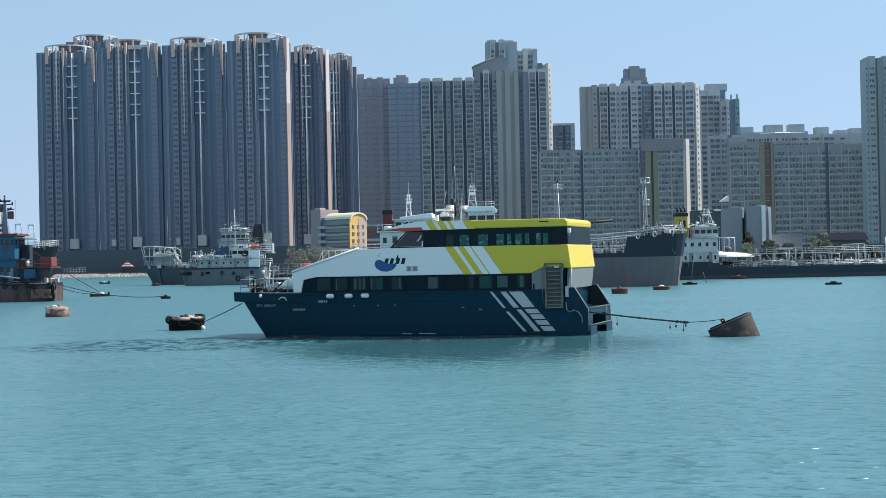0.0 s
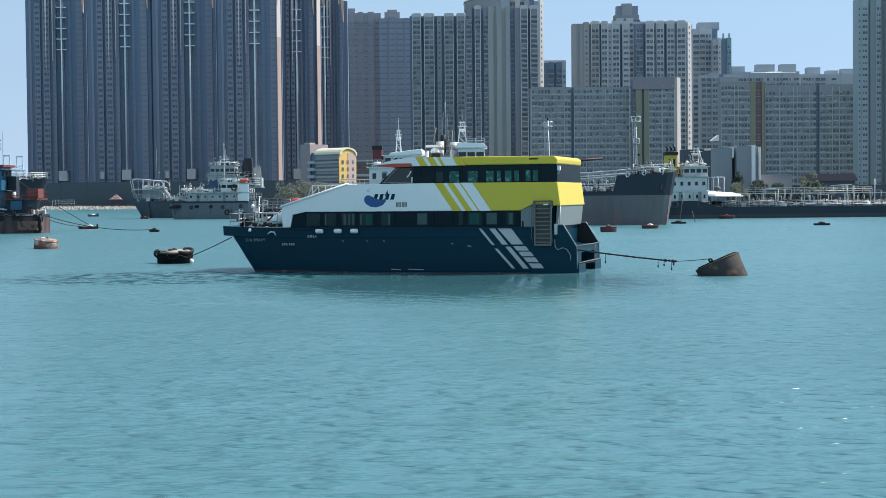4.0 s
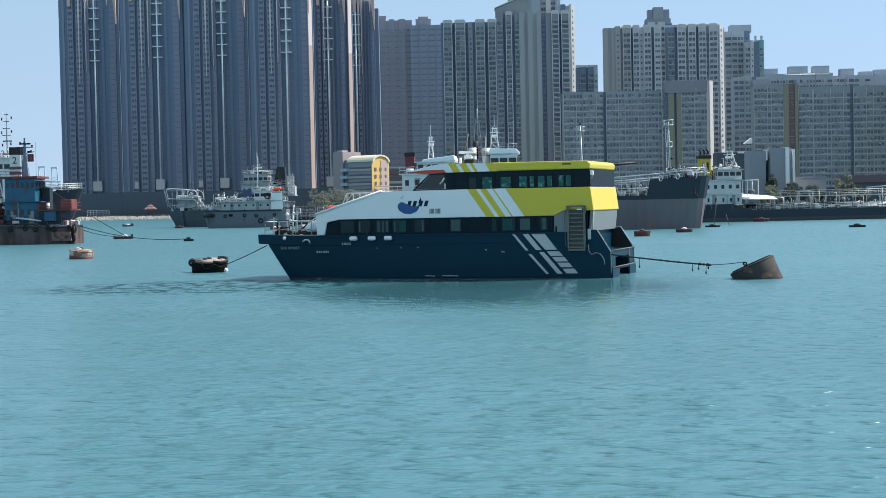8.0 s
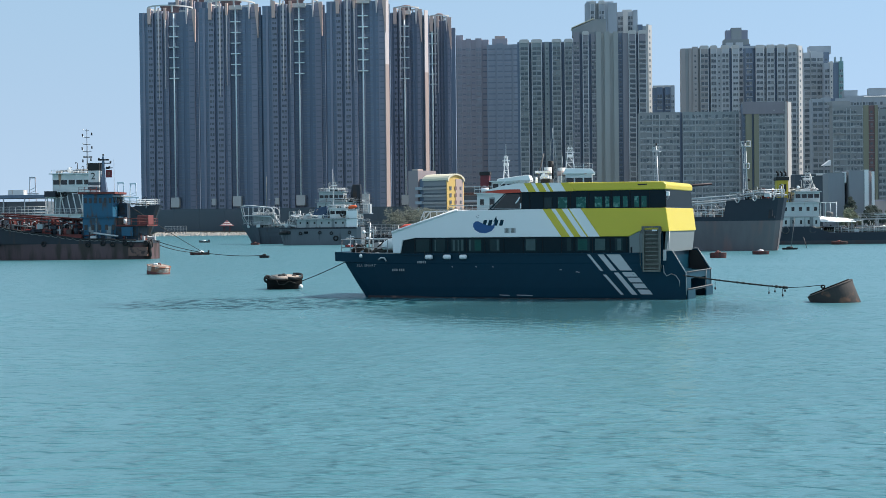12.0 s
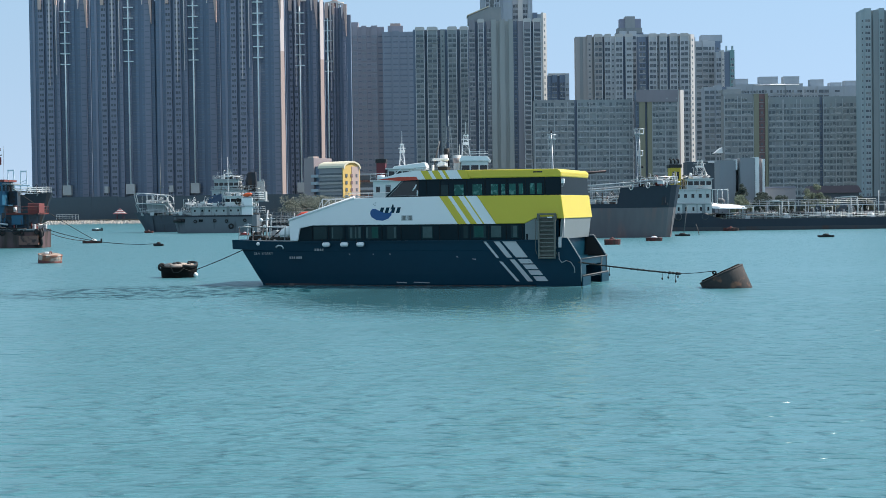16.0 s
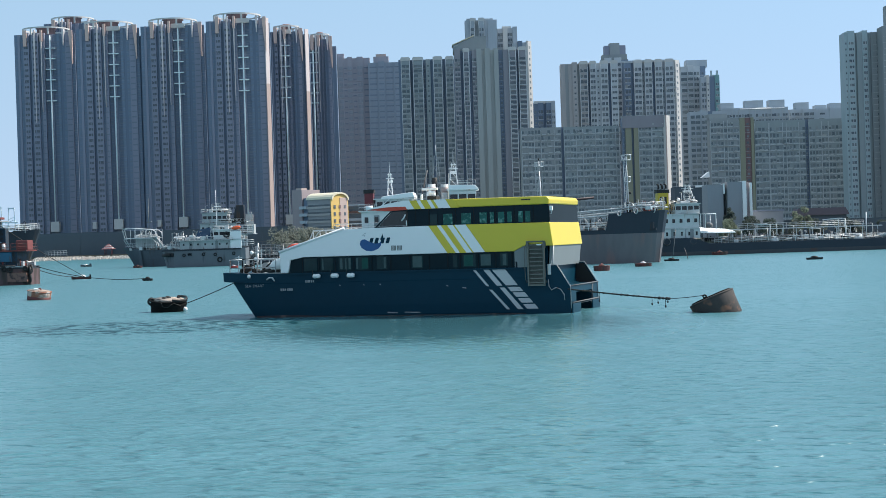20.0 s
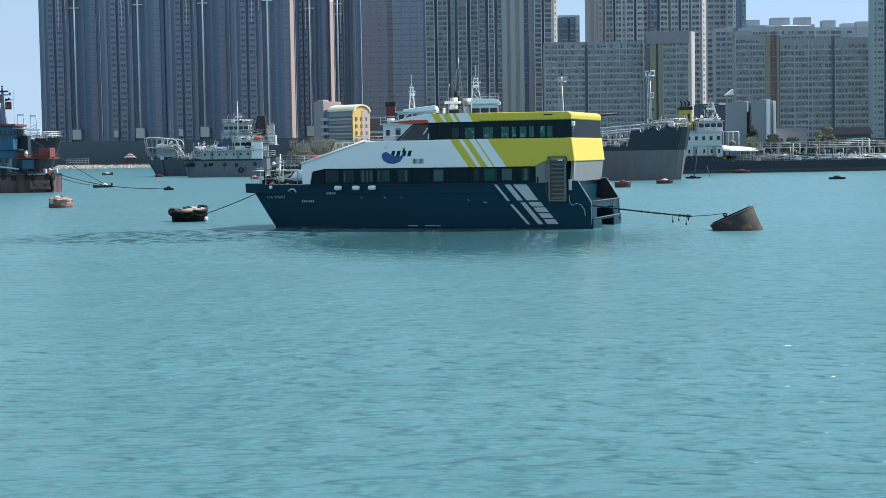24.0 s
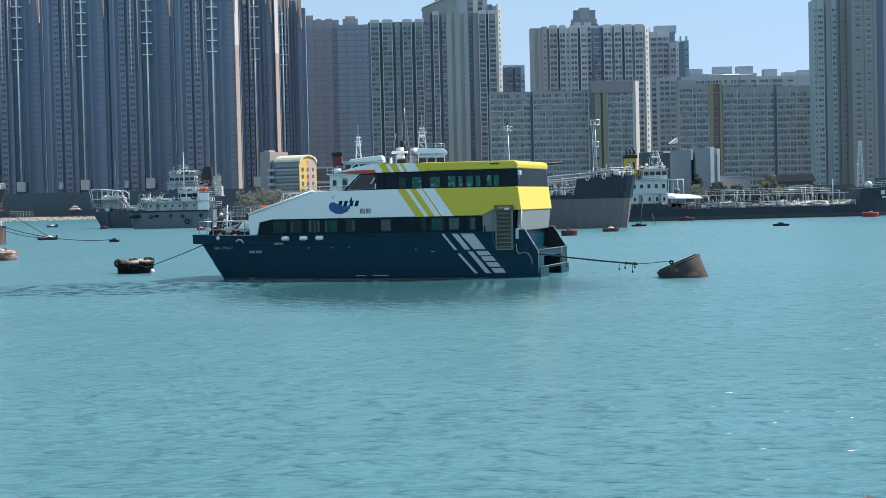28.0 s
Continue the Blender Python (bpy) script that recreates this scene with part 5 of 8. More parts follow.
# emblem: blue leaf-like blob with a splash, and dark slanted blocks
mark([(-3.0, 4.82), (-2.96, 5.02), (-2.82, 5.15), (-2.62, 5.16), (-2.44, 5.07), (-2.2, 4.95), (-1.9, 4.86), (-1.62, 4.88), (-1.46, 5.02), (-1.48, 4.74), (-1.7, 4.5), (-2.1, 4.36), (-2.55, 4.4), (-2.88, 4.6)], M["logoblue"], -4.215, "emblem")
for xa in (-2.3, -1.92, -1.5, -1.12):
    mark([(xa - 0.05, 4.86), (xa + 0.2, 4.86), (xa + 0.31, 5.24), (xa + 0.08, 5.24)], M["navy"], -4.214, "emblem_block")
mark([(-1.55, 5.1), (-1.35, 5.5), (-1.3, 5.2)], M["navy"], -4.216, "emblem_block")
for xa, za in ((-2.8, 5.42), (-2.66, 5.52), (-2.7, 5.36)):
    mark([(xa, za), (xa + 0.09, za), (xa + 0.11, za + 0.08), (xa + 0.02, za + 0.08)], M["markgrey"], -4.214, "emblem_dot")
# two small grey blocks with dark bars on the side shell
for xa in (-0.78, -0.36):
    grid = mark([(xa, 4.35), (xa + 0.36, 4.35), (xa + 0.36, 4.7), (xa, 4.7)], M["markgrey"], -4.208, "side_grid")
    for k in range(4):
        part("grid_bar", Geo().box(xa + 0.03 + k * 0.088, xa + 0.075 + k * 0.088, -4.216, -4.2, 4.38, 4.67), M["gangdark"], grid)
def lettering(name, text, size, mt, parent, m):
    """Words in the built-in font, as a thin mesh."""
    cu = bpy.data.curves.new(name, "FONT")
    cu.body, cu.size, cu.extrude, cu.space_character = text, size, 0.004, 1.12
    tmp = bpy.data.objects.new(name, cu)
    scene.collection.objects.link(tmp)
    bpy.context.view_layer.update()
    me = bpy.data.meshes.new_from_object(tmp)
    bpy.data.objects.remove(tmp)
    me.materials.clear()
    me.materials.append(mt)
    ob = new(name, me)
    ob.parent, ob.matrix_basis = parent, m
    return ob


lettering("bow_name", "SEA", 0.27, M["namegrey"], ferry, pose(-11.72, -3.825, 2.1, 90, 0, -6.1))
lettering("bow_name", "SMART", 0.27, M["namegrey"], ferry, pose(-11.12, -3.889, 2.1, 90, 0, -6.1))
for xa, wd, zz in ((-8.95, 0.4, 1.82), (-8.45, 0.28, 1.82), (-7.1, 0.15, 2.35), (-6.85, 0.35, 2.35)):
    n = int(wd / 0.14) + 1
    for j in range(n):
        mark([(xa + j * 0.15, zz), (xa + j * 0.15 + 0.09, zz), (xa + j * 0.15 + 0.09, zz + 0.16), (xa + j * 0.15, zz + 0.16)], M["namegrey"], -4.105, "name_bar")
# small scuffs and scars on the hull side
for xa, zz, wd in ((-4.6, 2.1, 0.08), (-2.9, 2.1, 0.1), (-1.7, 2.1, 0.08), (3.0, 1.9, 0.12), (4.1, 1.75, 0.25), (7.9, 1.6, 0.1), (-1.2, 0.2, 0.7), (0.0, 0.2, 1.1)):
    mark([(xa, zz), (xa + wd, zz - 0.03), (xa + wd, zz + 0.03), (xa, zz + 0.06)], M["namegrey"], -4.12, "scuff")
# fenders
for xa in (-6.48, -5.16, -4.0):
    fd = part("fender", Geo().lathe([(0, -0.27), (0.11, -0.26), (0.155, -0.19), (0.155, 0.19), (0.11, 0.26), (0, 0.27)], 12), M["white"], ferry, at=pose(xa + 0.3, -4.27, 2.78, 0, 90, 0))
    part("fender_line", Geo().tube((-0.4, 0, -0.3), (0, 0.1, -0.3), 0.02), M["rope"], fd)
# foredeck
part("fore_deck", Geo().slab([(-13.2, -3.4), (-12.2, -3.7), (-10.8, -3.85), (-8.2, -3.95), (-8.2, 3.95), (-10.8, 3.85), (-12.2, 3.7), (-13.2, 3.4)], 2.95, 3.0 + 0.08), M["steel"], ferry)
for sy in (-1, 1):
    pts = [(-13.1, sy * 3.3), (-11.9, sy * 3.6), (-10.6, sy * 3.75), (-9.4, sy * 3.85)]
    for x, y in pts:
        part("rail_post", Geo().tube((x, y, 3.05), (x + 0.05, y, 4.0), 0.035, n=5), M["steel"], ferry)
    for z in (3.45, 4.0):
        part("rail_bar", Geo().path([(x + 0.03, y, z) for x, y in pts], 0.03), M["steel"], ferry)
part("bow_rail", Geo().path([(-13.1, -3.3, 4.0), (-13.1, 3.3, 4.0)], 0.035), M["galv"], ferry)
part("bow_lamp_post", Geo().tube((-11.0, -3.3, 3.0), (-10.9, -3.3, 4.5), 0.045), M["galv"], ferry)
for x, y in ((-12.6, -2.0), (-11.9, 2.2), (-10.4, -2.4), (-9.7, 1.8)):
    bl = part("bollard", Geo().tube((x, y, 3.0), (x, y, 3.55), 0.16, n=8), M["steel"], ferry)
    part("bollard_cap", Geo().ball((x, y, 3.56), 0.17), M["steel"], bl)
part("windlass", Geo().tube((-10.4, -0.8, 3.4), (-10.4, 0.8, 3.4), 0.32, n=10).box(-10.8, -10.0, -0.3, 0.3, 3.0, 3.6), M["bootgrey"], ferry)
part("deck_locker", Geo().box(-9.6, -8.7, -3.4, -2.2, 3.0, 3.5), M["galv"], ferry, bevel=0.06)
for x, y, r in ((-12.3, -2.6, 0.34), (-11.3, -2.9, 0.28), (-9.9, -3.2, 0.3)):
    part("rope_coil", Geo().lathe([(r * 0.5, 0), (r, 0.05), (r, 0.26), (r * 0.5, 0.3)], 14, (x, y, 3.08)), M["rope"], ferry)
part("cable_reel", Geo().tube((-11.6, -0.6, 3.4), (-11.6, 0.5, 3.4), 0.35, n=12), M["steel"], ferry)
part("vent_cowl", Geo().path([(-9.2, -3.0, 3.0), (-9.2, -3.0, 3.9), (-9.5, -3.0, 4.1)], 0.12, 8), M["white"], ferry)
for x, h, y in ((-12.4, 4.3, -3.4), (-11.6, 3.9, -2.8), (-10.6, 4.7, -3.5), (-10.0, 4.1, -3.0), (-9.6, 4.4, 1.5), (-10.9, 4.2, 1.0)):
    st = part("deck_stanchion", Geo().tube((x, y, 3.0), (x + 0.06, y, h), 0.035, n=5), M["galv"], ferry)
    part("stanchion_arm", Geo().tube((x - 0.25, y, h - 0.15), (x + 0.3, y, h - 0.1), 0.03, n=5), M["galv"], st)
part("deck_cowl", Geo().lathe([(0, -0.55), (0.3, -0.5), (0.42, -0.2), (0.44, 0.25), (0.3, 0.5), (0, 0.56)], 14), M["white"], ferry, "white rounded raft canister", at=pose(-9.45, -3.3, 3.62, 0, 62, 0))
part("davit_spar", Geo().path([(-10.6, -3.5, 3.2), (-9.9, -3.5, 3.75), (-9.2, -3.5, 4.15)], 0.05), M["black"], ferry)
part("winch_frame", Geo().path([(-12.3, -3.0, 3.05), (-12.25, -3.0, 4.05), (-11.4, -3.0, 4.08), (-11.35, -3.0, 3.05)], 0.05).path([(-12.3, -3.0, 3.6), (-11.35, -3.0, 3.6)], 0.04), M["black"], ferry, "dark winch frame")
part("winch_drum", Geo().tube((-11.85, -3.3, 3.42), (-11.85, -2.7, 3.42), 0.24, n=12), M["black"], ferry)
part("signal_post", Geo().path([(-10.95, -3.45, 3.0), (-10.92, -3.45, 4.3), (-10.8, -3.45, 5.15)], 0.045).path([(-11.2, -3.45, 4.45), (-10.6, -3.45, 4.55)], 0.03), M["galv"], ferry)
for xx, zz in ((-11.32, 4.5), (-11.05, 4.05), (-11.35, 2.86)):
    part("deck_lamp", Geo().ball((xx, -3.95 if zz < 3 else -3.45, zz), 0.13), M["white"], ferry)
for k in range(5):
    part("rope_pile", Geo().lathe([(0.12, 0), (0.26, 0.03), (0.28, 0.14), (0.14, 0.2)], 10, (-10.6 + 0.33 * k, -3.5 + 0.1 * (k % 2), 3.08 + 0.05 * (k % 2))), M["rope"], ferry)
part("stowed_gangplank", Geo().box(-12.2, -9.4, 0.4, 1.2, 3.9, 4.05), M["galv"], ferry)
part("flood_lamp", Geo().ball((-10.9, -3.3, 4.55), 0.1), M["white"], ferry)
part("bow_fairlead", Geo().ball((-11.9, -3.3, 2.75), 0.16), M["galv"], ferry)
part("anchor_pocket", Geo().path([(-10.0, -4.0, 2.6), (-9.8, -4.02, 2.74), (-9.55, -4.04, 2.72), (-9.4, -4.06, 2.5)], 0.06), M["galv"], ferry)
part("life_float", Geo().lathe([(0, -0.45), (0.22, -0.4), (0.3, 0), (0.22, 0.4), (0, 0.45)], 12), M["red"], ferry, "red life float", at=pose(-8.25, -3.3, 4.72, 0, 73, 0))
# frame of pale tubes over the sloping fore roof
part("slope_roof", Geo().prism([(-8.8, 4.3), (-4.1, 5.8), (-2.0, 5.9), (-2.0, 5.6), (-8.6, 4.0)], -4.1, 4.1), M["white"], ferry)
for y in (2.6, 3.9):
    fr = part("tube_frame", Geo().path([(-10.0 - (y - 3.9) * 0.3, y, 5.0), (-9.2, y, 5.9), (-6.2, y, 5.95), (-5.9, y, 5.3)], 0.045), M["galv"], ferry)
    for xx in (-9.2, -8.2, -7.2):
        part("tube_post", Geo().tube((xx, y, 4.3), (xx, y, 5.92), 0.035, n=5), M["galv"], fr)


# ---- buoys ----
M["palerust"] = surf("pale_paint_and_rust", (0.34, 0.27, 0.22), 0.8, var=0.4, scale=3, second=(0.12, 0.05, 0.035), amount=0.45)
M["rustred"] = surf("rust_worn_red_paint", (0.155, 0.045, 0.042), 0.75, var=0.4, scale=2, second=(0.06, 0.04, 0.035), amount=0.5, streak=True)
def drum_buoy(x, y, r, h, mt, label, tilt=(0, 0, 0), eye=True, group="mooring buoys"):
    b = thing("mooring_buoy", pose(x, y, 0, *tilt), label, "mooring buoy", group)
    part("drum", Geo().lathe([(0, -0.7), (r * 0.9, -0.7), (r * 0.97, -0.2), (r, h * 0.55), (r * 1.02, h * 0.6), (r, h * 0.9), (r * 0.93, h), (0, h)], 24), mt, b)
    part("rim", Geo().lathe([(r * 0.98, h * 0.86), (r * 1.05, h * 0.9), (r * 1.05, h * 0.98), (r * 0.96, h * 1.0), (r * 0.98, h * 0.86)], 24), mt, b)
    if eye:
        part("mooring_eye", Geo().lathe([(0.12, -0.04), (0.2, 0), (0.12, 0.04), (0.08, 0), (0.12, -0.04)], 10), M["rustred"], b, at=pose(0, 0, h + 0.12, 90, 0, 20))
    return b


near_l = drum_buoy(-20.34, 125.03, 1.40, 0.92, M["rustbuoy"], "dark weed-stained steel drum buoy with a rusty top", (6, 1.5, 0), False)
M["rusttop"] = surf("pale_rust_top", (0.42, 0.35, 0.30), 0.9, var=0.45, scale=2.5, bump=0.6, second=(0.06, 0.045, 0.038), amount=0.3)
part("top_plate", Geo().lathe([(0, 0.9), (1.2, 0.9), (1.25, 0.99), (0, 1.02)], 20), M["rusttop"], near_l, "flat rusty top plate")
part("tyre", Geo().lathe([(0.22, -0.1), (0.34, 0), (0.22, 0.1), (0.14, 0), (0.22, -0.1)], 14), M["black"], near_l, at=pose(-1.25, -0.6, 0.86, 90, 0, 30))
part("rim_hose", Geo().path([(1.42 * math.cos(a), 1.42 * math.sin(a), 1.03 + 0.05 * math.sin(3 * a)) for a in (-1.2, -0.8, -0.4, 0, 0.4, 0.8, 1.2)], 0.1, 7), M["black"], near_l)
for xx, yy, rr_ in ((-0.35, 0.1, 0.22), (-0.1, 0.35, 0.26), (0.7, 0.5, 0.16)):
    part("weed_lump", Geo().ball((xx, yy, 1.02), rr_, 0.6, 8), M["black"], near_l)
part("float", Geo().ball((1.35, -0.45, 0.25), 0.2), M["white"], near_l)
part("hung_rope", Geo().path([(-0.4, -1.45, 0.95), (-0.2, -1.5, 0.55), (0.2, -1.5, 0.55), (0.6, -1.4, 0.85), (1.1, -1.0, 0.6)], 0.03), M["rope"], near_l)
orange_l = drum_buoy(-40.71, 166.95,  1.22, 0.95, M["orangebuoy"], "orange painted steel drum buoy streaked with rust", (4, 6, 0))
part("top_plate", Geo().lathe([(0, 0.94), (1.08, 0.94), (1.05, 1.0), (0, 1.02)], 20), M["palerust"], orange_l, "pale worn top plate")
part("cap_box", Geo().box(-0.55, -0.1, -0.3, 0.1, 0.95, 1.16), M["white"], orange_l, bevel=0.04)
part("rust_skirt", Geo().lathe([(1.2, -0.1), (1.225, -0.08), (1.235, 0.34), (1.2, 0.36)], 24), M["rustred"], orange_l, "rust-brown band at the waterline")
# drum buoy heeled over, one side awash
cone = thing("mooring_buoy", pose(17.55, 98.17, 0.0, 0, 0, 6), "heeled rusty steel drum buoy, half awash", "mooring buoy", "mooring buoys")
heel = pose(0.05, 0, 0.86, -9, -22, 0)
part("drum", Geo().lathe([(0, -2.2), (1.2, -2.2), (1.38, -2.0), (1.4, -0.5), (1.43, -0.12), (1.4, 0), (1.3, 0.03), (0, 0.03)], 28), M["rustside"], cone, at=heel)
part("top_plate", Geo().lathe([(0, 0.03), (1.28, 0.03), (1.25, 0.1), (0, 0.11)], 28), M["rustbuoy"], cone, "dark weed-covered top plate", at=heel)
part("rim", Geo().lathe([(1.38, -0.1), (1.45, -0.08), (1.45, 0.0), (1.36, 0.03), (1.38, -0.1)], 28), M["rustside"], cone, at=heel)
part("shackle", Geo().lathe([(0.09, -0.04), (0.15, 0), (0.09, 0.04), (0.045, 0), (0.09, -0.04)], 10), M["rustbuoy"], cone, at=heel @ pose(-0.35, 0, 0.22, 70, 0, 0))
for x, y, r, h, mk, lb in (
    (24.1, 217.6, 1.12, 0.72, "rustred", "rust-red drum buoy with a worn pale top"),
    (32.6, 237.8, 1.25, 0.5, "rustred", "flat red drum buoy with a small pale hump"),
    (60.6, 326.6, 1.6, 0.6, "rustred", "flat faded red drum buoy"),
    (97.1, 320.6, 1.6, 0.9, "redbuoy", "plump bright red drum buoy"),
    (-76.3, 421.1, 1.2, 0.5, "rustred", "flat faded red drum buoy"),
    (-42.9, 355.0, 1.0, 0.55, "redbuoy", "small red drum buoy with a pale hump"),
):
    bb = drum_buoy(x, y, r, h, M[mk], lb)
    part("hump", Geo().lathe([(0, h), (r * 0.4, h), (r * 0.28, h + 0.18), (0, h + 0.24)], 12), M["white" if "hump" in lb else mk], bb)


def raft(x, y, w, h, mt, label):
    b = thing("work_float", pose(x, y, 0), label, "float", "small floats")
    part("body", Geo().loft([[(-w / 2 * s, -0.5 * s, z), (w / 2 * s, -0.5 * s, z), (w / 2 * s, 0.5 * s, z), (-w / 2 * s, 0.5 * s, z)] for s, z in ((0.8, -0.2), (1.0, h * 0.35), (0.95, h * 0.6))], closed=True), mt, b)
    part("hump", Geo().lathe([(0, h * 0.5), (w * 0.25, h * 0.5), (w * 0.18, h), (0, h * 1.1)], 10), mt, b)


raft(61.1, 248.8, 2.5, 0.55, M["black"], "low black plastic work float")
raft(42.6, 274.8, 2.6, 0.5, M["black"], "low black float with a pole")
raft(-43.4, 247.6, 1.5, 0.6, M["black"], "small black plastic work float")
skiff = thing("skiff", pose(-60.7, 279.5, 0, 0, 0, 10), "small rusty work skiff under a white cover", "skiff")
part("hull", Geo().loft([[(x, -hb, zt), (x, -hb * 0.6, -0.15), (x, hb * 0.6, -0.15), (x, hb, zt)] for x, hb, zt in ((-1.6, 0.15, 0.6), (-0.9, 0.6, 0.45), (0.6, 0.65, 0.4), (1.6, 0.5, 0.45))], caps=True), M["rustred"], skiff)
part("cover", Geo().ball((0.35, 0, 0.38), 0.55, 0.75, 12), M["white"], skiff, "white boat cover")
part("outboard", Geo().box(1.5, 1.8, -0.2, 0.2, 0.0, 0.8), M["black"], skiff)


dinghy = thing("dinghy", pose(-105.5, 493.9, 0, 0, 0, 14), "small grey and white moored dinghy", "dinghy")
part("hull", Geo().loft([[(x, -hb, zt), (x, -hb * 0.6, -0.15), (x, hb * 0.6, -0.15), (x, hb, zt)] for x, hb, zt in ((-1.7, 0.15, 0.75), (-0.9, 0.7, 0.6), (0.6, 0.75, 0.55), (1.7, 0.6, 0.6))], caps=True), M["bootgrey"], dinghy)
part("cover", Geo().ball((-0.2, 0, 0.5), 0.75, 0.5, 12), M["galv"], dinghy, "white boat cover")
part("stern_box", Geo().box(1.0, 1.6, -0.4, 0.4, 0.4, 0.95), M["barrier"], dinghy)


# ---- lines ----
def line(name, a, b, sag, r, label, n=14, mt=None):
    g, pts = Geo(), []
    for k in range(n + 1):
        s = k / n
        p = Vector(a).lerp(Vector(b), s)
        p.z -= sag * 4 * s * (1 - s)
        pts.append(p)
    g.path(pts, r)
    ob = part(name, g, mt or M["rope"])
    tagged(ob, label, "rope")
    return ob, pts


fm = Matrix.Translation(ferry.location) @ Euler((0, 0, radians(FERRY_TURN))).to_matrix().to_4x4()
bow_pt, stern_pt = fm @ Vector((-13.0, -3.3, 2.36)), fm @ Vector((11.2, -4.05, 1.55))
buoy_pt = Vector((near_l.location.x + 1.4, near_l.location.y - 0.3, 0.6))
# the bow line hangs from the buoy's eye; its own origin lies there
bow_line, _ = line("mooring_line", (0, 0, 0), bow_pt - buoy_pt, 0.05, 0.035, "taut dark mooring line from buoy to ferry bow")
bow_line.location = buoy_pt
cone_pt = Vector((cone.location.x - 0.42, cone.location.y, 1.02))
slack = stern_pt.lerp(cone_pt, 0.76)
slack.z = 0.84
stern_line, spts = line("mooring_line", stern_pt, slack, 0.04, 0.05, "weed-hung mooring line from ferry stern to buoy")
part("thin_pennant", Geo().path([slack, slack.lerp(cone_pt, 0.5) + Vector((0, 0, -0.03)), cone_pt], 0.022), M["rope"], stern_line, "thin wire pennant")
random.seed(21)
for s0, dl in ((4.4, 0.55), (11.6, 0.42), (12.4, 0.3), (13.4, 0.5), (13.7, 0.2)):
    p = spts[int(s0)].lerp(spts[int(s0) + 1], s0 - int(s0))
    part("hanging_weed", Geo().tube(p, p - Vector((0, 0, dl)), 0.015, 0.02, 5).ball(p - Vector((0, 0, dl)), 0.055, 1.6, 6), M["black"], stern_line)
for s0 in (0.8, 2.2, 3.1, 5.0, 6.2, 7.4, 8.3, 9.1, 9.8, 10.6, 11.3, 12.0, 12.6, 13.1, 13.6, 13.9):
    p = spts[int(s0)].lerp(spts[int(s0) + 1], s0 - int(s0))
    part("weed_knot", Geo().ball(p, 0.07 + 0.035 * random.random() + 0.03 * (s0 > 12), 0.8, 7), M["black"], stern_line)


# ---- moored ships ----
def ship_hull(parent, L, B, deck, bow_h, stern_h, upper, lower, split, rake=2.5, fore=0.2, name="hull", blunt=0.7):
    """Hull along x with the bow at -L/2; split: height at which the lower paint ends; fore: share of the length under the raised bow."""
    st = []
    for s in (0, 0.012, 0.03, 0.05, 0.08, 0.11, 0.15, fore, fore + 0.012, 0.4, 0.6, 0.8, 0.86, 0.95, 1.0):
        hb = B / 2 * min(1.0, 0.12 + (s / 0.18) ** blunt * 0.9) * (1 - 0.25 * max(0, (s - 0.85) / 0.15) ** 2)
        top = bow_h - (bow_h - deck) * 0.15 * s / fore if s <= fore else deck
        if s >= 0.86:
            top = stern_h
        st.append((s * L - L / 2, hb, top, rake * max(0, 1 - s / 0.2) ** 1.2))
    for nm, lo, hi, mt in ((name, 0, 1, upper), ("lower_" + name, 0, 0, lower)):
        rings = []
        for x, hb, top, sh in st:
            def at_z(z, side, k):
                f = sh * (1 - max(0, z) / bow_h)
                q = 0.03 + 0.25 * min(1, sh / max(rake, 0.1))
                flare = 1 - q + q * min(1, max(0, z) / top)
                return (x + f, side * hb * flare * k, z)
            if hi:
                rings.append([at_z(split, -1, 1.0), at_z((split + top) / 2, -1, 1.0), at_z(top, -1, 1.0), at_z(top, 1, 1.0), at_z((split + top) / 2, 1, 1.0), at_z(split, 1, 1.0)])
            else:
                rings.append([at_z(-1.2, -1, 0.85), at_z(0, -1, 0.995), at_z(split, -1, 1.0), at_z(split, 1, 1.0), at_z(0, 1, 0.995), at_z(-1.2, 1, 0.85)])
        part(nm, Geo().loft(rings, closed=True), mt, parent)


def rail(parent, pts, h=1.0, step=1.6, bars=3, mt="galv", r=0.04):
    bar = Geo()
    for k in range(bars):
        z = h * (k + 1) / bars
        bar.path([(x, y, zz + z) for x, y, zz in pts], r, 4)
    rl = part("railing", bar, M[mt], parent)
    for a, b in zip(pts, pts[1:]):
        a, b = Vector(a), Vector(b)
        n = max(1, int((b - a).length / step))
        for k in range(n + 1):
            p = a.lerp(b, k / n)
            part("stanchion", Geo().tube(p, p + Vector((0, 0, h)), r, n=4, caps=False), M[mt], rl)


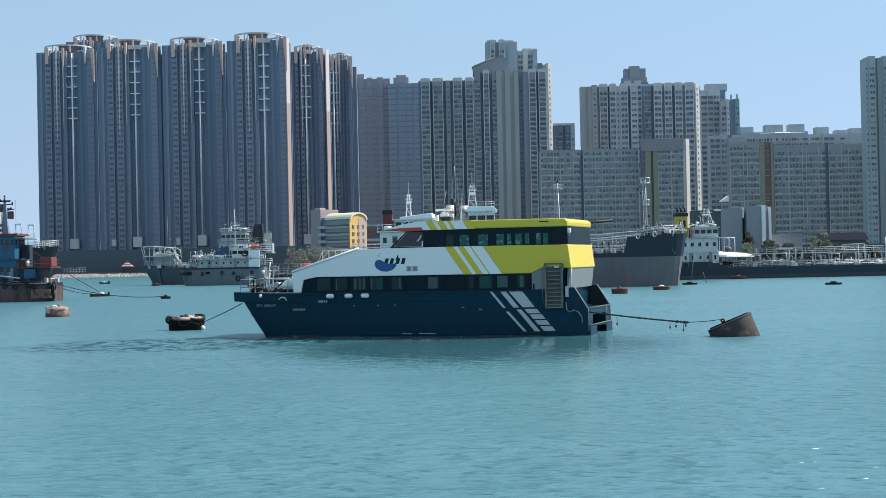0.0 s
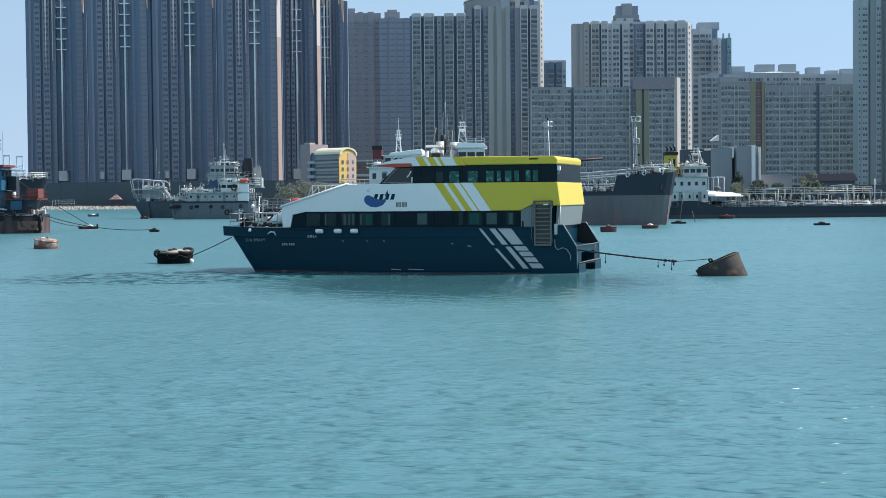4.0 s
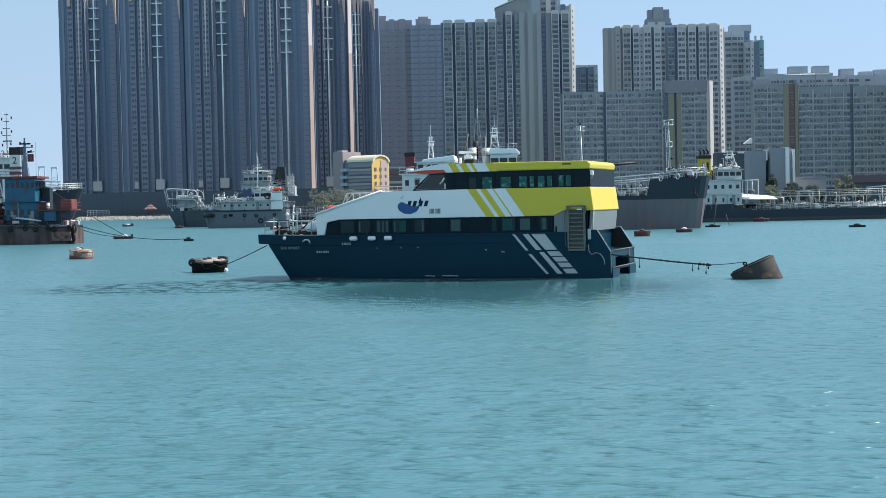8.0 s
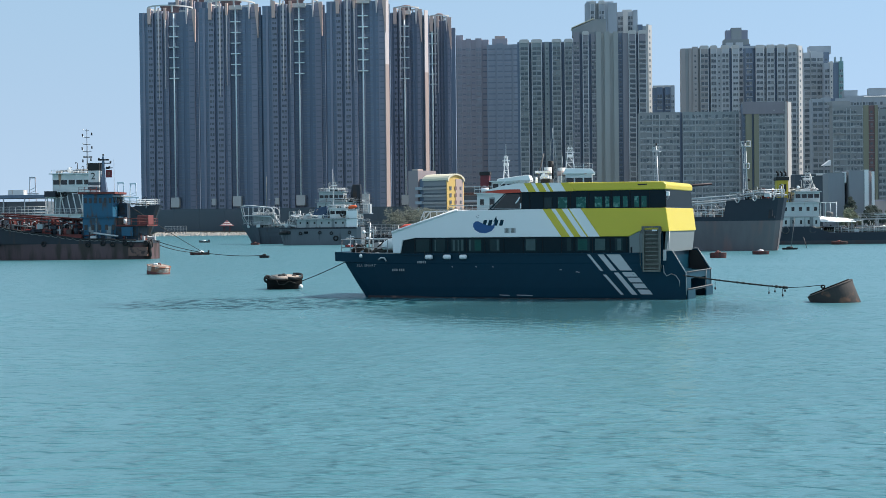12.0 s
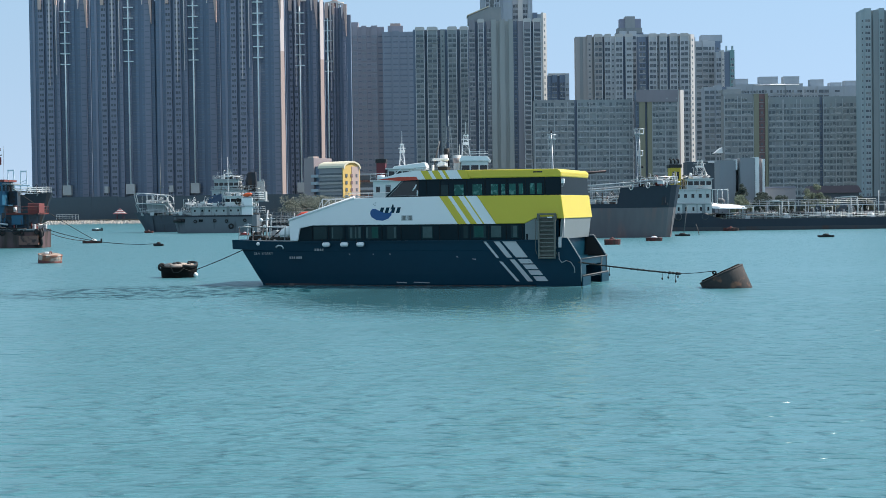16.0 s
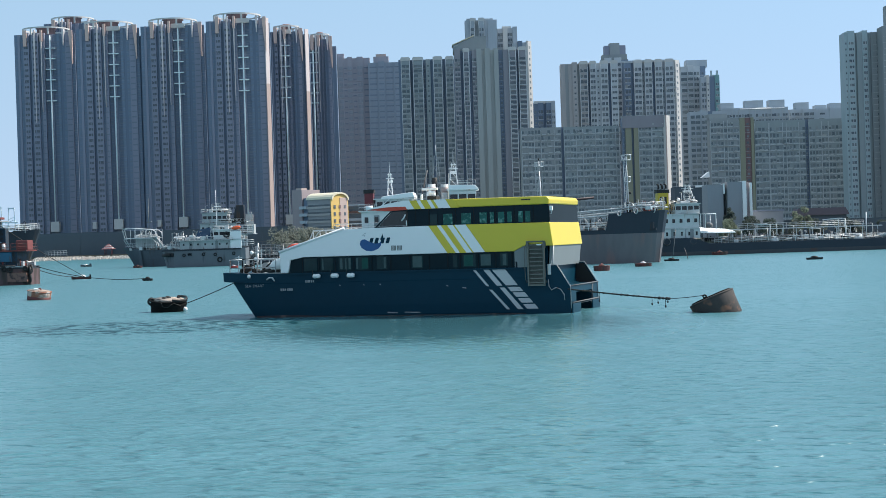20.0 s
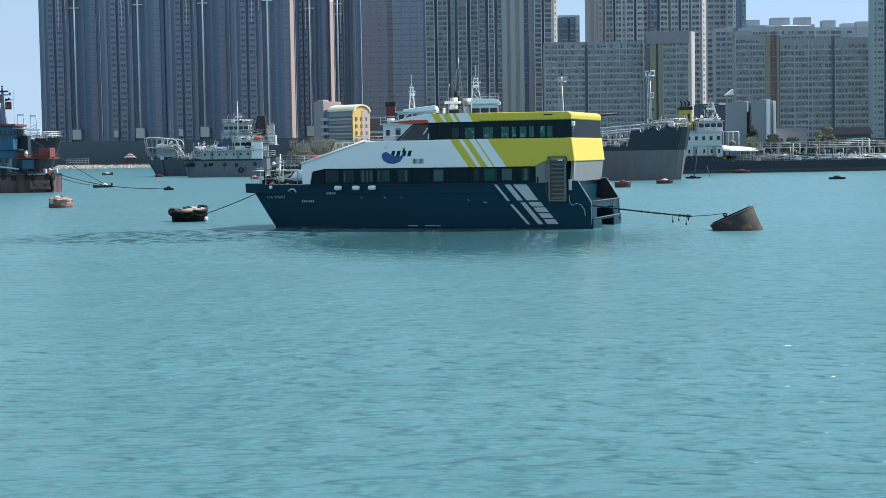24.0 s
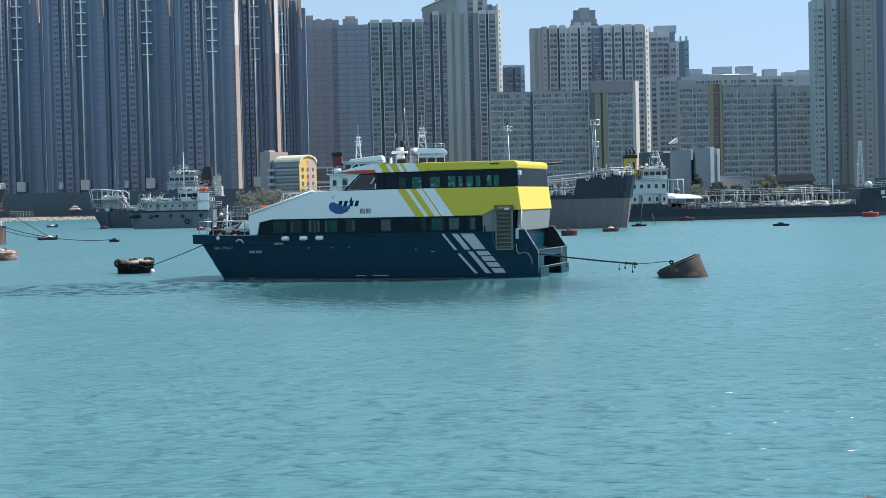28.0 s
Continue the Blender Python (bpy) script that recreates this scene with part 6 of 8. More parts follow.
def house(parent, x0, x1, hw, z0, z1, mt, wins=5, zw=0.55, over=0.35, round_win=False, ww=0.5, name="deckhouse", rails=True, doors=True, wh=0.4):
    """One tier of a ship's superstructure: windows all round, doors, a projecting deck with a rail on top."""
    h = part(name, Geo().box(x0, x1, -hw, hw, z0, z1), M[mt], parent, bevel=0.06)
    part("deck_edge", Geo().box(x0 - over, x1 + over, -hw - over, hw + over, z1, z1 + 0.14), M[mt], h)
    zc = z0 + (z1 - z0) * zw
    bridge = name == "wheelhouse"
    for side in (-1, 1):
        for k in range(wins):
            xc = x0 + (x1 - x0) * (k + 0.5) / wins
            if round_win and not bridge:
                part("porthole", Geo().lathe([(0, 0), (0.28, 0), (0.28, 0.06), (0, 0.06)], 10), M["port"], h, at=pose(xc, side * hw + 0.03, zc, 90, 0, 0))
            else:
                w2 = max(ww / 2, (x1 - x0) / wins * 0.39) if bridge else ww / 2
                part("window", Geo().box(xc - w2, xc + w2, side * hw - 0.05, side * hw + 0.05, zc - wh, zc + wh), M["port"], h)
        if doors and not bridge and x1 - x0 > 5:
            for f in (0.18, 0.7):
                xd = x0 + (x1 - x0) * f
                part("door", Geo().box(xd, xd + 0.75, side * hw - 0.04, side * hw + 0.04, z0 + 0.1, z0 + 2.0), M["doorgrey"], h)
            part("vent_pipe", Geo().tube((x0 + (x1 - x0) * 0.4, side * (hw + 0.1), z0), (x0 + (x1 - x0) * 0.4, side * (hw + 0.1), z1), 0.07, n=5), M["steel"], h)
    for xe in (x0, x1):
        n = max(2, int(hw * 1.2))
        for k in range(n):
            yc = -hw + 2 * hw * (k + 0.5) / n
            part("window", Geo().box(xe - 0.05, xe + 0.05, yc - 0.34, yc + 0.34, zc - 0.36, zc + 0.4), M["port"], h)
    if rails:
        e = over - 0.05
        rail(parent, [(x0 - e, -hw - e, z1 + 0.14), (x1 + e, -hw - e, z1 + 0.14), (x1 + e, hw + e, z1 + 0.14), (x0 - e, hw + e, z1 + 0.14), (x0 - e, -hw - e, z1 + 0.14)], 0.95, 1.5, 2, "galv", 0.035)
    return h


M["doorgrey"] = surf("grey_door_paint", (0.22, 0.24, 0.25), 0.6, var=0.2)


def lattice_mast(parent, x, y, z0, z1, w=0.5, mt="galv", arms=True, span=1.0, rad=0.06):
    g = Geo()
    for sx, sy in ((-1, -1), (1, -1), (1, 1), (-1, 1)):
        g.tube((x + sx * w, y + sy * w, z0), (x + sx * w * 0.35, y + sy * w * 0.35, z1), rad, n=4)
    n = max(3, int((z1 - z0) / 1.3))
    for k in range(n):
        s, s2 = k / n, (k + 1) / n
        wa, wb = w * (1 - 0.65 * s), w * (1 - 0.65 * s2)
        za, zb = z0 + (z1 - z0) * s, z0 + (z1 - z0) * s2
        g.tube((x - wa, y - wa, za), (x + wb, y - wb, zb), rad * 0.6, n=4).tube((x + wa, y - wa, za), (x - wa, y - wa, za), rad * 0.6, n=4)
    m = part("mast", g, M[mt], parent)
    if arms:
        for k, (s, l) in enumerate(((0.55, 0.9 * span), (0.75, 1.3 * span), (0.92, 0.8 * span))):
            z = z0 + (z1 - z0) * s
            part("crosstree", Geo().box(x - l, x + l, y - 0.08, y + 0.08, z, z + 0.12), M[mt], m)
        part("radar_scanner", Geo().box(x - 0.9 * span, x + 0.9 * span, y - 0.5, y - 0.25, z0 + (z1 - z0) * 0.6, z0 + (z1 - z0) * 0.6 + 0.25), M["white"], m)
        part("masthead", Geo().tube((x, y, z1), (x, y, z1 + 1.6), 0.04, n=4), M[mt], m)
    return m


def pole_mast(parent, x, y, z0, z1, mt="galv", arms=3):
    m = part("mast", Geo().tube((x, y, z0), (x, y, z1), 0.12, 0.05, 6), M[mt], parent)
    for k in range(arms):
        z = z0 + (z1 - z0) * (0.5 + 0.15 * k)
        part("crosstree", Geo().box(x - 0.8 + 0.15 * k, x + 0.8 - 0.15 * k, y - 0.05, y + 0.05, z, z + 0.1), M[mt], m)
        part("lamp", Geo().ball((x + 0.7, y, z + 0.25), 0.13), M["white"], m)
    return m


def ladder_mast(parent, x, y, z0, z1, mt="galv", r=0.14, lean=0.0):
    """Tapered pole with a ladder, two round platforms, lamps and an open cage at its head."""
    top = (x + lean, y, z1)
    m = part("mast", Geo().tube((x, y, z0), top, r * 1.5, r * 0.8, 8), M[mt], parent)
    lad = Geo()
    for sx in (0.28, 0.6):
        lad.tube((x + sx, y, z0), (x + lean + sx, y, z1 - 0.2), 0.045, n=4)
    n = int((z1 - z0) / 0.55)
    for k in range(n):
        q = (k + 0.5) / n
        lad.tube((x + lean * q + 0.28, y, z0 + (z1 - z0) * q), (x + lean * q + 0.6, y, z0 + (z1 - z0) * q), 0.03, n=4, caps=False)
    part("mast_ladder", lad, M[mt], m)
    for q, rad in ((0.55, 0.55), (0.93, 0.85)):
        c = (x + lean * q, y, z0 + (z1 - z0) * q)
        part("platform", Geo().lathe([(0, 0), (rad, 0), (rad, 0.1), (0, 0.1)], 12, c), M[mt], m)
        cage = Geo().lathe([(rad - 0.05, 0.85), (rad + 0.05, 0.85), (rad + 0.05, 0.95), (rad - 0.05, 0.95), (rad - 0.05, 0.85)], 12, c)
        part("cage_ring", cage, M[mt], m)
        for k in range(6):
            a = k * math.tau / 6
            px, py = c[0] + rad * math.cos(a), c[1] + rad * math.sin(a)
            part("cage_post", Geo().tube((px, py, c[2]), (px, py, c[2] + 0.9), 0.05, n=4), M[mt], m)
    part("masthead_lamp", Geo().tube((x + lean, y, z1), (x + lean, y, z1 + 0.5), 0.16, n=8), M["black"], m)
    part("mast_lamp", Geo().ball((x + lean * 0.35 - 0.3, y - 0.2, z0 + (z1 - z0) * 0.36), 0.22), M["black"], m)
    return m


def tyres(parent, xs, y, z):
    for k, x in enumerate(xs):
        part("tyre", Geo().lathe([(0.3, -0.13), (0.46, 0), (0.3, 0.13), (0.2, 0), (0.3, -0.13)], 12), M["black"], parent, at=pose(x, y, z + 0.15 * (k % 2), 90, 0, 0))


def clutter(parent, x0, x1, hw, z, seed, mats, n=30):
    """Pipes, valves, hatches and drums on a tanker's deck."""
    rnd = random.Random(seed)
    for k in range(n):
        x, y = rnd.uniform(x0, x1), rnd.uniform(-hw, hw)
        c = rnd.random()
        mt = M[rnd.choice(mats)]
        if c < 0.35:
            l = min(rnd.uniform(1.5, 5), 2 * (x - x0), 2 * (x1 - x)) + 0.3
            part("deck_pipe", Geo().tube((x - l / 2, y, z + rnd.uniform(0.3, 0.9)), (x + l / 2, y, z + rnd.uniform(0.3, 0.9)), rnd.uniform(0.07, 0.16), n=6), mt, parent)
        elif c < 0.6:
            h = rnd.uniform(0.5, 1.4)
            v = part("valve", Geo().tube((x, y, z), (x, y, z + h), 0.1, n=6), mt, parent)
            part("hand_wheel", Geo().lathe([(0.18, 0), (0.25, 0.04), (0.18, 0.08)], 10, (x, y, z + h)), mt, v)
        elif c < 0.8:
            part("hatch", Geo().box(x - 0.5, x + 0.5, y - 0.4, y + 0.4, z, z + rnd.uniform(0.4, 0.9)), mt, parent, bevel=0.05)
        else:
            h = rnd.uniform(1.2, 2.4)
            part("vent_post", Geo().path([(x, y, z), (x, y, z + h), (x + 0.25, y, z + h + 0.15), (x + 0.4, y, z + h - 0.1)], 0.07), mt, parent)


def ship(name, x, y, rz, label):
    return thing(name, pose(x, y, 0, 0, 0, rz), label, "ship", "moored ships")


M["funnelred"] = surf("dark_red_funnel_paint", (0.15, 0.02, 0.028), 0.5, var=0.25)
M["ropepale"] = surf("bleached_rope", (0.20, 0.19, 0.185), 0.9, var=0.3)
M["housedark"] = surf("patchy_dark_blue_paint", (0.012, 0.035, 0.06), 0.7, var=0.5, scale=1.5, second=(0.02, 0.018, 0.018), amount=0.5)
M["lockred"] = surf("faded_red_steel", (0.19, 0.048, 0.045), 0.7, var=0.3, scale=2)
# small tanker with the blue deckhouse (bow to the left)
s1 = ship("bunker_tanker", -75.82, 249.48, -3, "small rust-red bunker tanker with worn blue deckhouse and tyre fenders")
ship_hull(s1, 30, 6.8, 3.3, 8.6, 2.9, M["shipblack"], M["shipred"], 2.5, 1.3, 0.1)
for y0, y1 in ((-3.32, -3.2), (3.2, 3.32)):
    k = -1 if y0 < 0 else 1
    plan = ((-12.1, 2.35, 7.8), (-11.4, 2.75, 6.6), (-10.2, 3.15, 5.6), (-8.0, 3.3, 4.95), (-5.6, 3.32, 4.5), (0, 3.32, 3.8), (4.0, 3.32, 3.25))
    part("sheer_plate", Geo().loft([[(x, k * y, 2.6), (x, k * y, z), (x, k * (y - 0.1), z), (x, k * (y - 0.1), 2.6)] for x, y, z in plan], closed=True), M["shipblack"], s1)
part("well_deck", Geo().box(-9.8, 4.0, -3.1, 3.1, 3.3, 4.0), M["deckred"], s1)
house(s1, 4.0, 9.6, 2.4, 3.2, 6.6, "houseblue", 5, name="lower_house", rails=False)
clutter(s1, 3.4, 10.2, 3.0, 3.3, 17, ("steel", "shipblack", "galv", "houseblue", "deckred"), 44)
house(s1, 4.2, 9.0, 2.6, 6.7, 10.3, "houseblue", 6, 0.72, 0.3, ww=0.42, name="upper_house", rails=False)
part("roof_band", Geo().box(3.5, 9.5, -3.0, 3.0, 10.32, 10.65), M["deckred"], s1)
rail(s1, [(3.6, -2.8, 10.65), (6.5, -2.8, 10.65)], 0.8, 0.8, 2, "deckred")
fun = part("funnel", Geo().box(4.5, 6.3, -0.9, 0.9, 10.6, 15.2), M["housewhite"], s1, "white funnel with black and green bands", bevel=0.1)
part("funnel_band", Geo().box(4.47, 6.33, -0.93, 0.93, 14.1, 15.3), M["black"], fun)
for z in (11.0, 11.8):
    part("funnel_band", Geo().box(4.47, 6.33, -0.93, 0.93, z, z + 0.45), M["barrier"], fun)
lettering("funnel_numeral", "2", 1.5, M["black"], fun, pose(4.95, -0.94, 12.72, 90, 0, 0))
pm = part("mast", Geo().loft([[(6.7 + a * s, b * s, z) for a, b in ((-0.5, -0.3), (0.5, -0.3), (0.5, 0.3), (-0.5, 0.3))] for s, z in ((1.3, 10.6), (0.6, 13.0), (0.25, 16.4))], closed=True), M["bluegrey"], s1, "tapering blue-grey mast")
part("crosstree", Geo().box(5.7, 8.0, -0.1, 0.1, 15.2, 15.35), M["black"], pm)
part("ensign", Geo().box(7.1, 8.1, -0.03, 0.03, 13.0, 14.2), M["funnelred"], pm, "dark red flag")
part("ensign_charge", Geo().box(7.4, 7.8, -0.045, 0.045, 13.35, 13.85), M["pinkplate"], pm)
part("pennant", Geo().prism([(7.1, 14.75), (8.3, 14.5), (7.1, 14.3)], -0.03, 0.03), M["black"], pm)
part("ensign_staff", Geo().tube((6.9, 0, 14.3), (8.2, 0, 14.6), 0.04, n=4), M["black"], pm)
part("radar_scanner", Geo().box(5.9, 7.6, -0.2, 0.2, 15.7, 15.95), M["black"], pm)
for xx, zz in ((7.9, 15.5), (7.7, 14.7), (6.0, 16.0), (6.7, 16.6)):
    part("mast_lamp", Geo().ball((xx, 0, zz), 0.16), M["black"], pm)
part("signal_staff", Geo().tube((8.3, 0.5, 10.6), (8.3, 0.5, 16.0), 0.04, n=4), M["galv"], s1)
part("aft_awning", Geo().box(9.0, 10.4, -2.6, 2.6, 9.9, 10.05), M["steel"], s1)
part("aft_box", Geo().box(9.25, 10.6, -0.2, 1.4, 5.4, 8.9), M["housedark"], s1, "dark blue box aft of the house", bevel=0.08)
part("raised_deck", Geo().box(9.6, 14.6, -2.8, 2.8, 5.2, 5.4), M["deckred"], s1)
part("aft_house", Geo().box(9.4, 13.0, -2.4, 2.4, 2.9, 5.2), M["housedark"], s1)
part("blue_locker", Geo().box(10.4, 12.2, -2.7, -2.0, 3.6, 5.1), M["houseblue"], s1, bevel=0.05)
part("container", Geo().box(12.9, 14.7, -2.4, 0.4, 5.4, 6.9), M["lockred"], s1, "faded red steel locker", bevel=0.05)
part("deck_tank", Geo().box(9.4, 10.8, -2.2, -0.8, 5.4, 6.6), M["shipred"], s1, bevel=0.05)
part("life_float", Geo().tube((10.9, -2.3, 5.6), (10.9, -2.3, 6.4), 0.3), M["white"], s1)
rail(s1, [(9.6, -2.8, 5.4), (14.6, -2.8, 5.4), (14.6, 2.8, 5.4)], 1.0, 1.1, 2, "deckred")
rail(s1, [(-14.2, -1.3, 8.5), (-12.2, -2.6, 8.1)], 0.8, 1.0, 2, "deckred")
clutter(s1, -11, 3.4, 2.7, 4.0, 5, ("deckred", "deckred", "shipblack", "redbuoy", "shipblack", "steel", "shipred", "galv"), 150)
clutter(s1, -10, 3.4, 3.0, 4.9, 55, ("shipblack", "deckred", "steel", "ropepale", "shipblack"), 50)
clutter(s1, 3.6, 9.4, 3.1, 3.2, 56, ("shipblack", "houseblue", "housedark", "ropepale", "steel"), 40)
clutter(s1, 9.6, 14, 2.9, 2.9, 6, ("deckred", "houseblue", "steel", "galv"), 24)
for yy, zz in ((-1.5, 5.6), (-0.6, 6.4), (0.4, 6.1), (1.4, 5.5)):
    part("cargo_pipe", Geo().tube((-10.0, yy, zz + 1.0), (3.6, yy, zz), 0.13, n=6), M["deckred"], s1)
part("catwalk", Geo().box(-10.5, 3.6, -0.4, 0.4, 6.4, 6.55), M["deckred"], s1)
for k in range(8):
    x = -10.2 + k * 1.75
    part("rack_leg", Geo().box(x, x + 0.15, -1.6, 1.6, 4.0, 6.4), M["deckred" if k % 2 else "shipblack"], s1)
    part("valve_tree", Geo().path([(x + 0.6, -2.2, 4.0), (x + 0.6, -2.2, 6.3 - 0.12 * k), (x + 1.2, -2.2, 6.5 - 0.12 * k)], 0.08), M["galv" if k % 3 == 0 else "deckred"], s1)
    part("deck_drum", Geo().tube((x + 0.9, -2.5, 4.0), (x + 0.9, -2.5, 5.0), 0.32, n=10), M["shipblack" if k % 2 else "deckred"], s1)
part("foremast", Geo().tube((-11.2, 0, 7.4), (-11.2, 0, 9.4), 0.1), M["shipblack"], s1)
sheer = [(-12.6, 8.0), (-11.2, 6.3), (-9.6, 5.4), (-7.6, 4.9), (-5.6, 4.55), (-3.2, 4.2), (-0.8, 3.95), (1.6, 3.6), (4.0, 3.25), (7.0, 3.2), (10.0, 3.1), (13.0, 2.95)]
for (xa, za), (xb_, zb) in zip(sheer, sheer[1:]):
    for a, c in ((0.0, 0.5), (0.5, 1.0)):
        pts = []
        for u in (0, 0.25, 0.5, 0.75, 1):
            q = a + (c - a) * u
            pts.append((xa + (xb_ - xa) * q, -3.47, za + (zb - za) * q - 0.05 - 0.95 * u * (1 - u)))
        part("rope_festoon", Geo().path(pts, 0.055), M["ropepale"], s1)
    part("rail_fender", Geo().tube((xa, -3.45, za + 0.02), (xb_, -3.45, zb + 0.02), 0.11, n=7), M["black"], s1)
tyres(s1, [-9.5, -2.0, 5.2, 7.6, 9.2, 11.2, 12.2, 14.6], -3.52, 2.4)
for yy, zz in ((-3.1, 2.2), (-2.2, 2.45), (-2.9, 1.0)):
    part("stern_tyre", Geo().lathe([(0.5, -0.22), (0.78, 0), (0.5, 0.22), (0.34, 0), (0.5, -0.22)], 14), M["black"], s1, at=pose(15.1, yy, zz, 0, 90, 25))
part("stern_rail_cap", Geo().box(11.2, 14.9, -3.5, -3.3, 2.75, 2.95), M["steel"], s1, "pale worn rail cap")
part("stern_panel", Geo().box(11.7, 14.7, -3.42, -2.6, 0.5, 1.9), M["pinkplate"], s1, "worn pink-brown plate on the quarter")
part("bow_windlass", Geo().box(-13.2, -12.0, -0.8, 0.8, 8.2, 9.0), M["shipblack"], s1)
part("bow_coil", Geo().lathe([(0.3, 0), (0.6, 0.1), (0.6, 0.5), (0.3, 0.6)], 12, (-12.7, -1.4, 8.3)), M["rope"], s1)
clutter(s1, -13.8, -11.8, 1.6, 8.2, 7, ("deckred", "shipblack", "shipblack", "steel"), 10)

# Grey for the wall under the bridge, darkened to paint its shade
M["houseshade"] = surf("shaded_grey_paint", (0.22, 0.24, 0.25), 0.6, var=0.25, scale=1.2, streak=True)
# ship behind it: white wheelhouse, black bow to the right
s2 = ship("coastal_tanker", -88.55, 281, 177, "black-hulled coastal tanker with a tall white wheelhouse")
ship_hull(s2, 42, 8.5, 4.6, 9.0, 4.8, M["shipblack"], M["shipred"], 1.6, 3.4, 0.2)
house(s2, -9.4, 1.0, 3.6, 4.6, 7.4, "housewhite", 6, round_win=True)
for k in range(4):
    part("bridge_pillar", Geo().tube((-3.4 + 0.8 * k, 3.2, 7.6), (-3.6 + 0.8 * k, 3.2, 10.6), 0.09, n=6), M["housewhite"], s2)
part("bridge_floor", Geo().box(-4.0, -0.8, -3.4, 3.4, 10.35, 10.55), M["housewhite"], s2)
part("casing_wall", Geo().box(-3.6, -2.2, -2.8, 2.8, 7.6, 10.4), M["houseshade"], s2)
part("engine_casing", Geo().box(-9.0, -3.6, -2.6, 2.4, 7.6, 11.2), M["shipgrey"], s2)
for k in range(5):
    part("casing_brace", Geo().tube((-8.8 + k * 1.1, 3.2, 7.6), (-8.0 + k * 1.1, 3.2, 11.3), 0.1, n=5), M["housewhite"], s2)
house(s2, -9.3, -2.2, 3.3, 11.4, 14.6, "housewhite", 5, 0.55, 0.5, name="wheelhouse", rails=False)
part("house_side", Geo().box(-9.3, -7.6, -3.2, 3.2, 7.5, 11.4), M["housewhite"], s2)
rail(s2, [(-9.4, 3.2, 14.75), (-2.0, 3.2, 14.75)], 0.6, 1.2, 2, "housewhite", 0.04)
part("bridge_wing", Geo().box(-3.0, -1.0, -4.2, 4.2, 10.6, 11.6), M["shipblack"], s2, "dark bridge wing screen")
pole_mast(s2, -7.5, 0, 14.6, 22.8, "bootgrey", arms=4)
for k, (dx, zz) in enumerate(((-0.9, 21.6), (0.8, 21.4), (-0.9, 19.2), (0.9, 19.0), (-0.7, 17.0), (0.8, 16.8))):
    part("signal_lamp", Geo().tube((-7.5 + dx, 0, zz), (-7.5 + dx, 0, zz + 0.5), 0.13, n=6), M["black"], s2)
part("radar_scanner", Geo().box(-8.4, -6.8, -0.15, 0.15, 17.6, 17.85), M["bootgrey"], s2)
clutter(s2, -9.0, -2.6, 2.8, 14.7, 58, ("galv", "housewhite", "steel", "black"), 16)
clutter(s2, -19, -13.5, 2.4, 8.4, 59, ("housewhite", "steel", "black"), 14)
part("mast_stay", Geo().tube((-7.5, 0, 20.5), (-9.0, 2.5, 13.8), 0.025, n=4), M["galv"], s2)
part("radome", Geo().ball((-4.6, 1.0, 15.4), 0.5), M["white"], s2)
part("locker", Geo().box(-6.5, -5.5, -0.5, 0.5, 14.7, 15.6), M["steel"], s2)
rail(s2, [(-20.6, 0.6, 8.9), (-17.5, 2.9, 8.8), (-13.2, 3.9, 8.6)], 1.1, 1.0, 3, "housewhite", 0.06)
rail(s2, [(-20.6, -0.6, 8.9), (-17.5, -2.9, 8.8), (-13.2, -3.9, 8.6)], 1.1, 1.0, 3, "housewhite", 0.06)
part("dark_locker", Geo().box(-13.6, -10.8, -1.5, 1.5, 8.4, 11.0), M["black"], s2, bevel=0.2)
part("gallery_rail", Geo().box(1.0, 12.0, 3.4, 3.5, 7.3, 7.5), M["housewhite"], s2)
for k in range(9):
    part("gallery_brace", Geo().tube((1.2 + k * 1.3, 3.45, 4.8), (1.9 + k * 1.3, 3.45, 7.4), 0.07, n=4), M["housewhite"], s2)
rail(s2, [(1.2, 4.0, 4.6), (18, 4.0, 4.8)], 2.0, 1.4, 3, "housewhite", 0.05)
tyres(s2, [-3.2, -4.6], 3.7, 10.9)
clutter(s2, 2, 18, 3, 4.7, 8, ("galv", "steel", "housewhite", "deckred"), 30)

# white multi-deck ship at the far end
s3 = ship("supply_ship", -110.18, 291, 178, "white multi-deck supply ship with a black and red hull")
ship_hull(s3, 46, 9.5, 4.4, 5.6, 4.8, M["shipblack"], M["shipred"], 2.0, 3, 0.12)
house(s3, -8, 13, 4.3, 4.5, 7.2, "housewhite", 9, round_win=True)
house(s3, -7, 12, 4.0, 7.4, 9.9, "housewhite", 8)
house(s3, -5.4, 8, 3.6, 10.1, 12.4, "housewhite", 7)
house(s3, -4.6, 4, 3.3, 12.6, 14.8, "housewhite", 6, 0.6, 0.8, name="wheelhouse")
part("wheelhouse_roof", Geo().lathe([(0, 0.7), (2.4, 0.6), (3.4, 0.1), (3.4, 0)], 16, (-0.5, 0, 14.9)), M["housewhite"], s3)
rail(s3, [(-20, 4.5, 4.4), (-8.5, 4.5, 4.4)], 1.3, 1.1, 3, "housewhite", 0.06)
rail(s3, [(-20, 3.9, 7.4), (-8, 3.9, 7.4)], 1.6, 1.2, 3, "housewhite", 0.06)
lattice_mast(s3, 1.0, 0, 15.2, 21.5, 0.6, "bluegrey")
part("boat_deck_awning", Geo().box(-20, -6.5, -3.5, 3.5, 10.6, 11.2), M["bluegrey"], s3, "flat grey awning over the fore deck")
for xx in (-19.5, -15.5, -11.5, -7.5):
    part("awning_post", Geo().tube((xx, 3.2, 4.4), (xx, 3.2, 10.6), 0.09), M["galv"], s3)
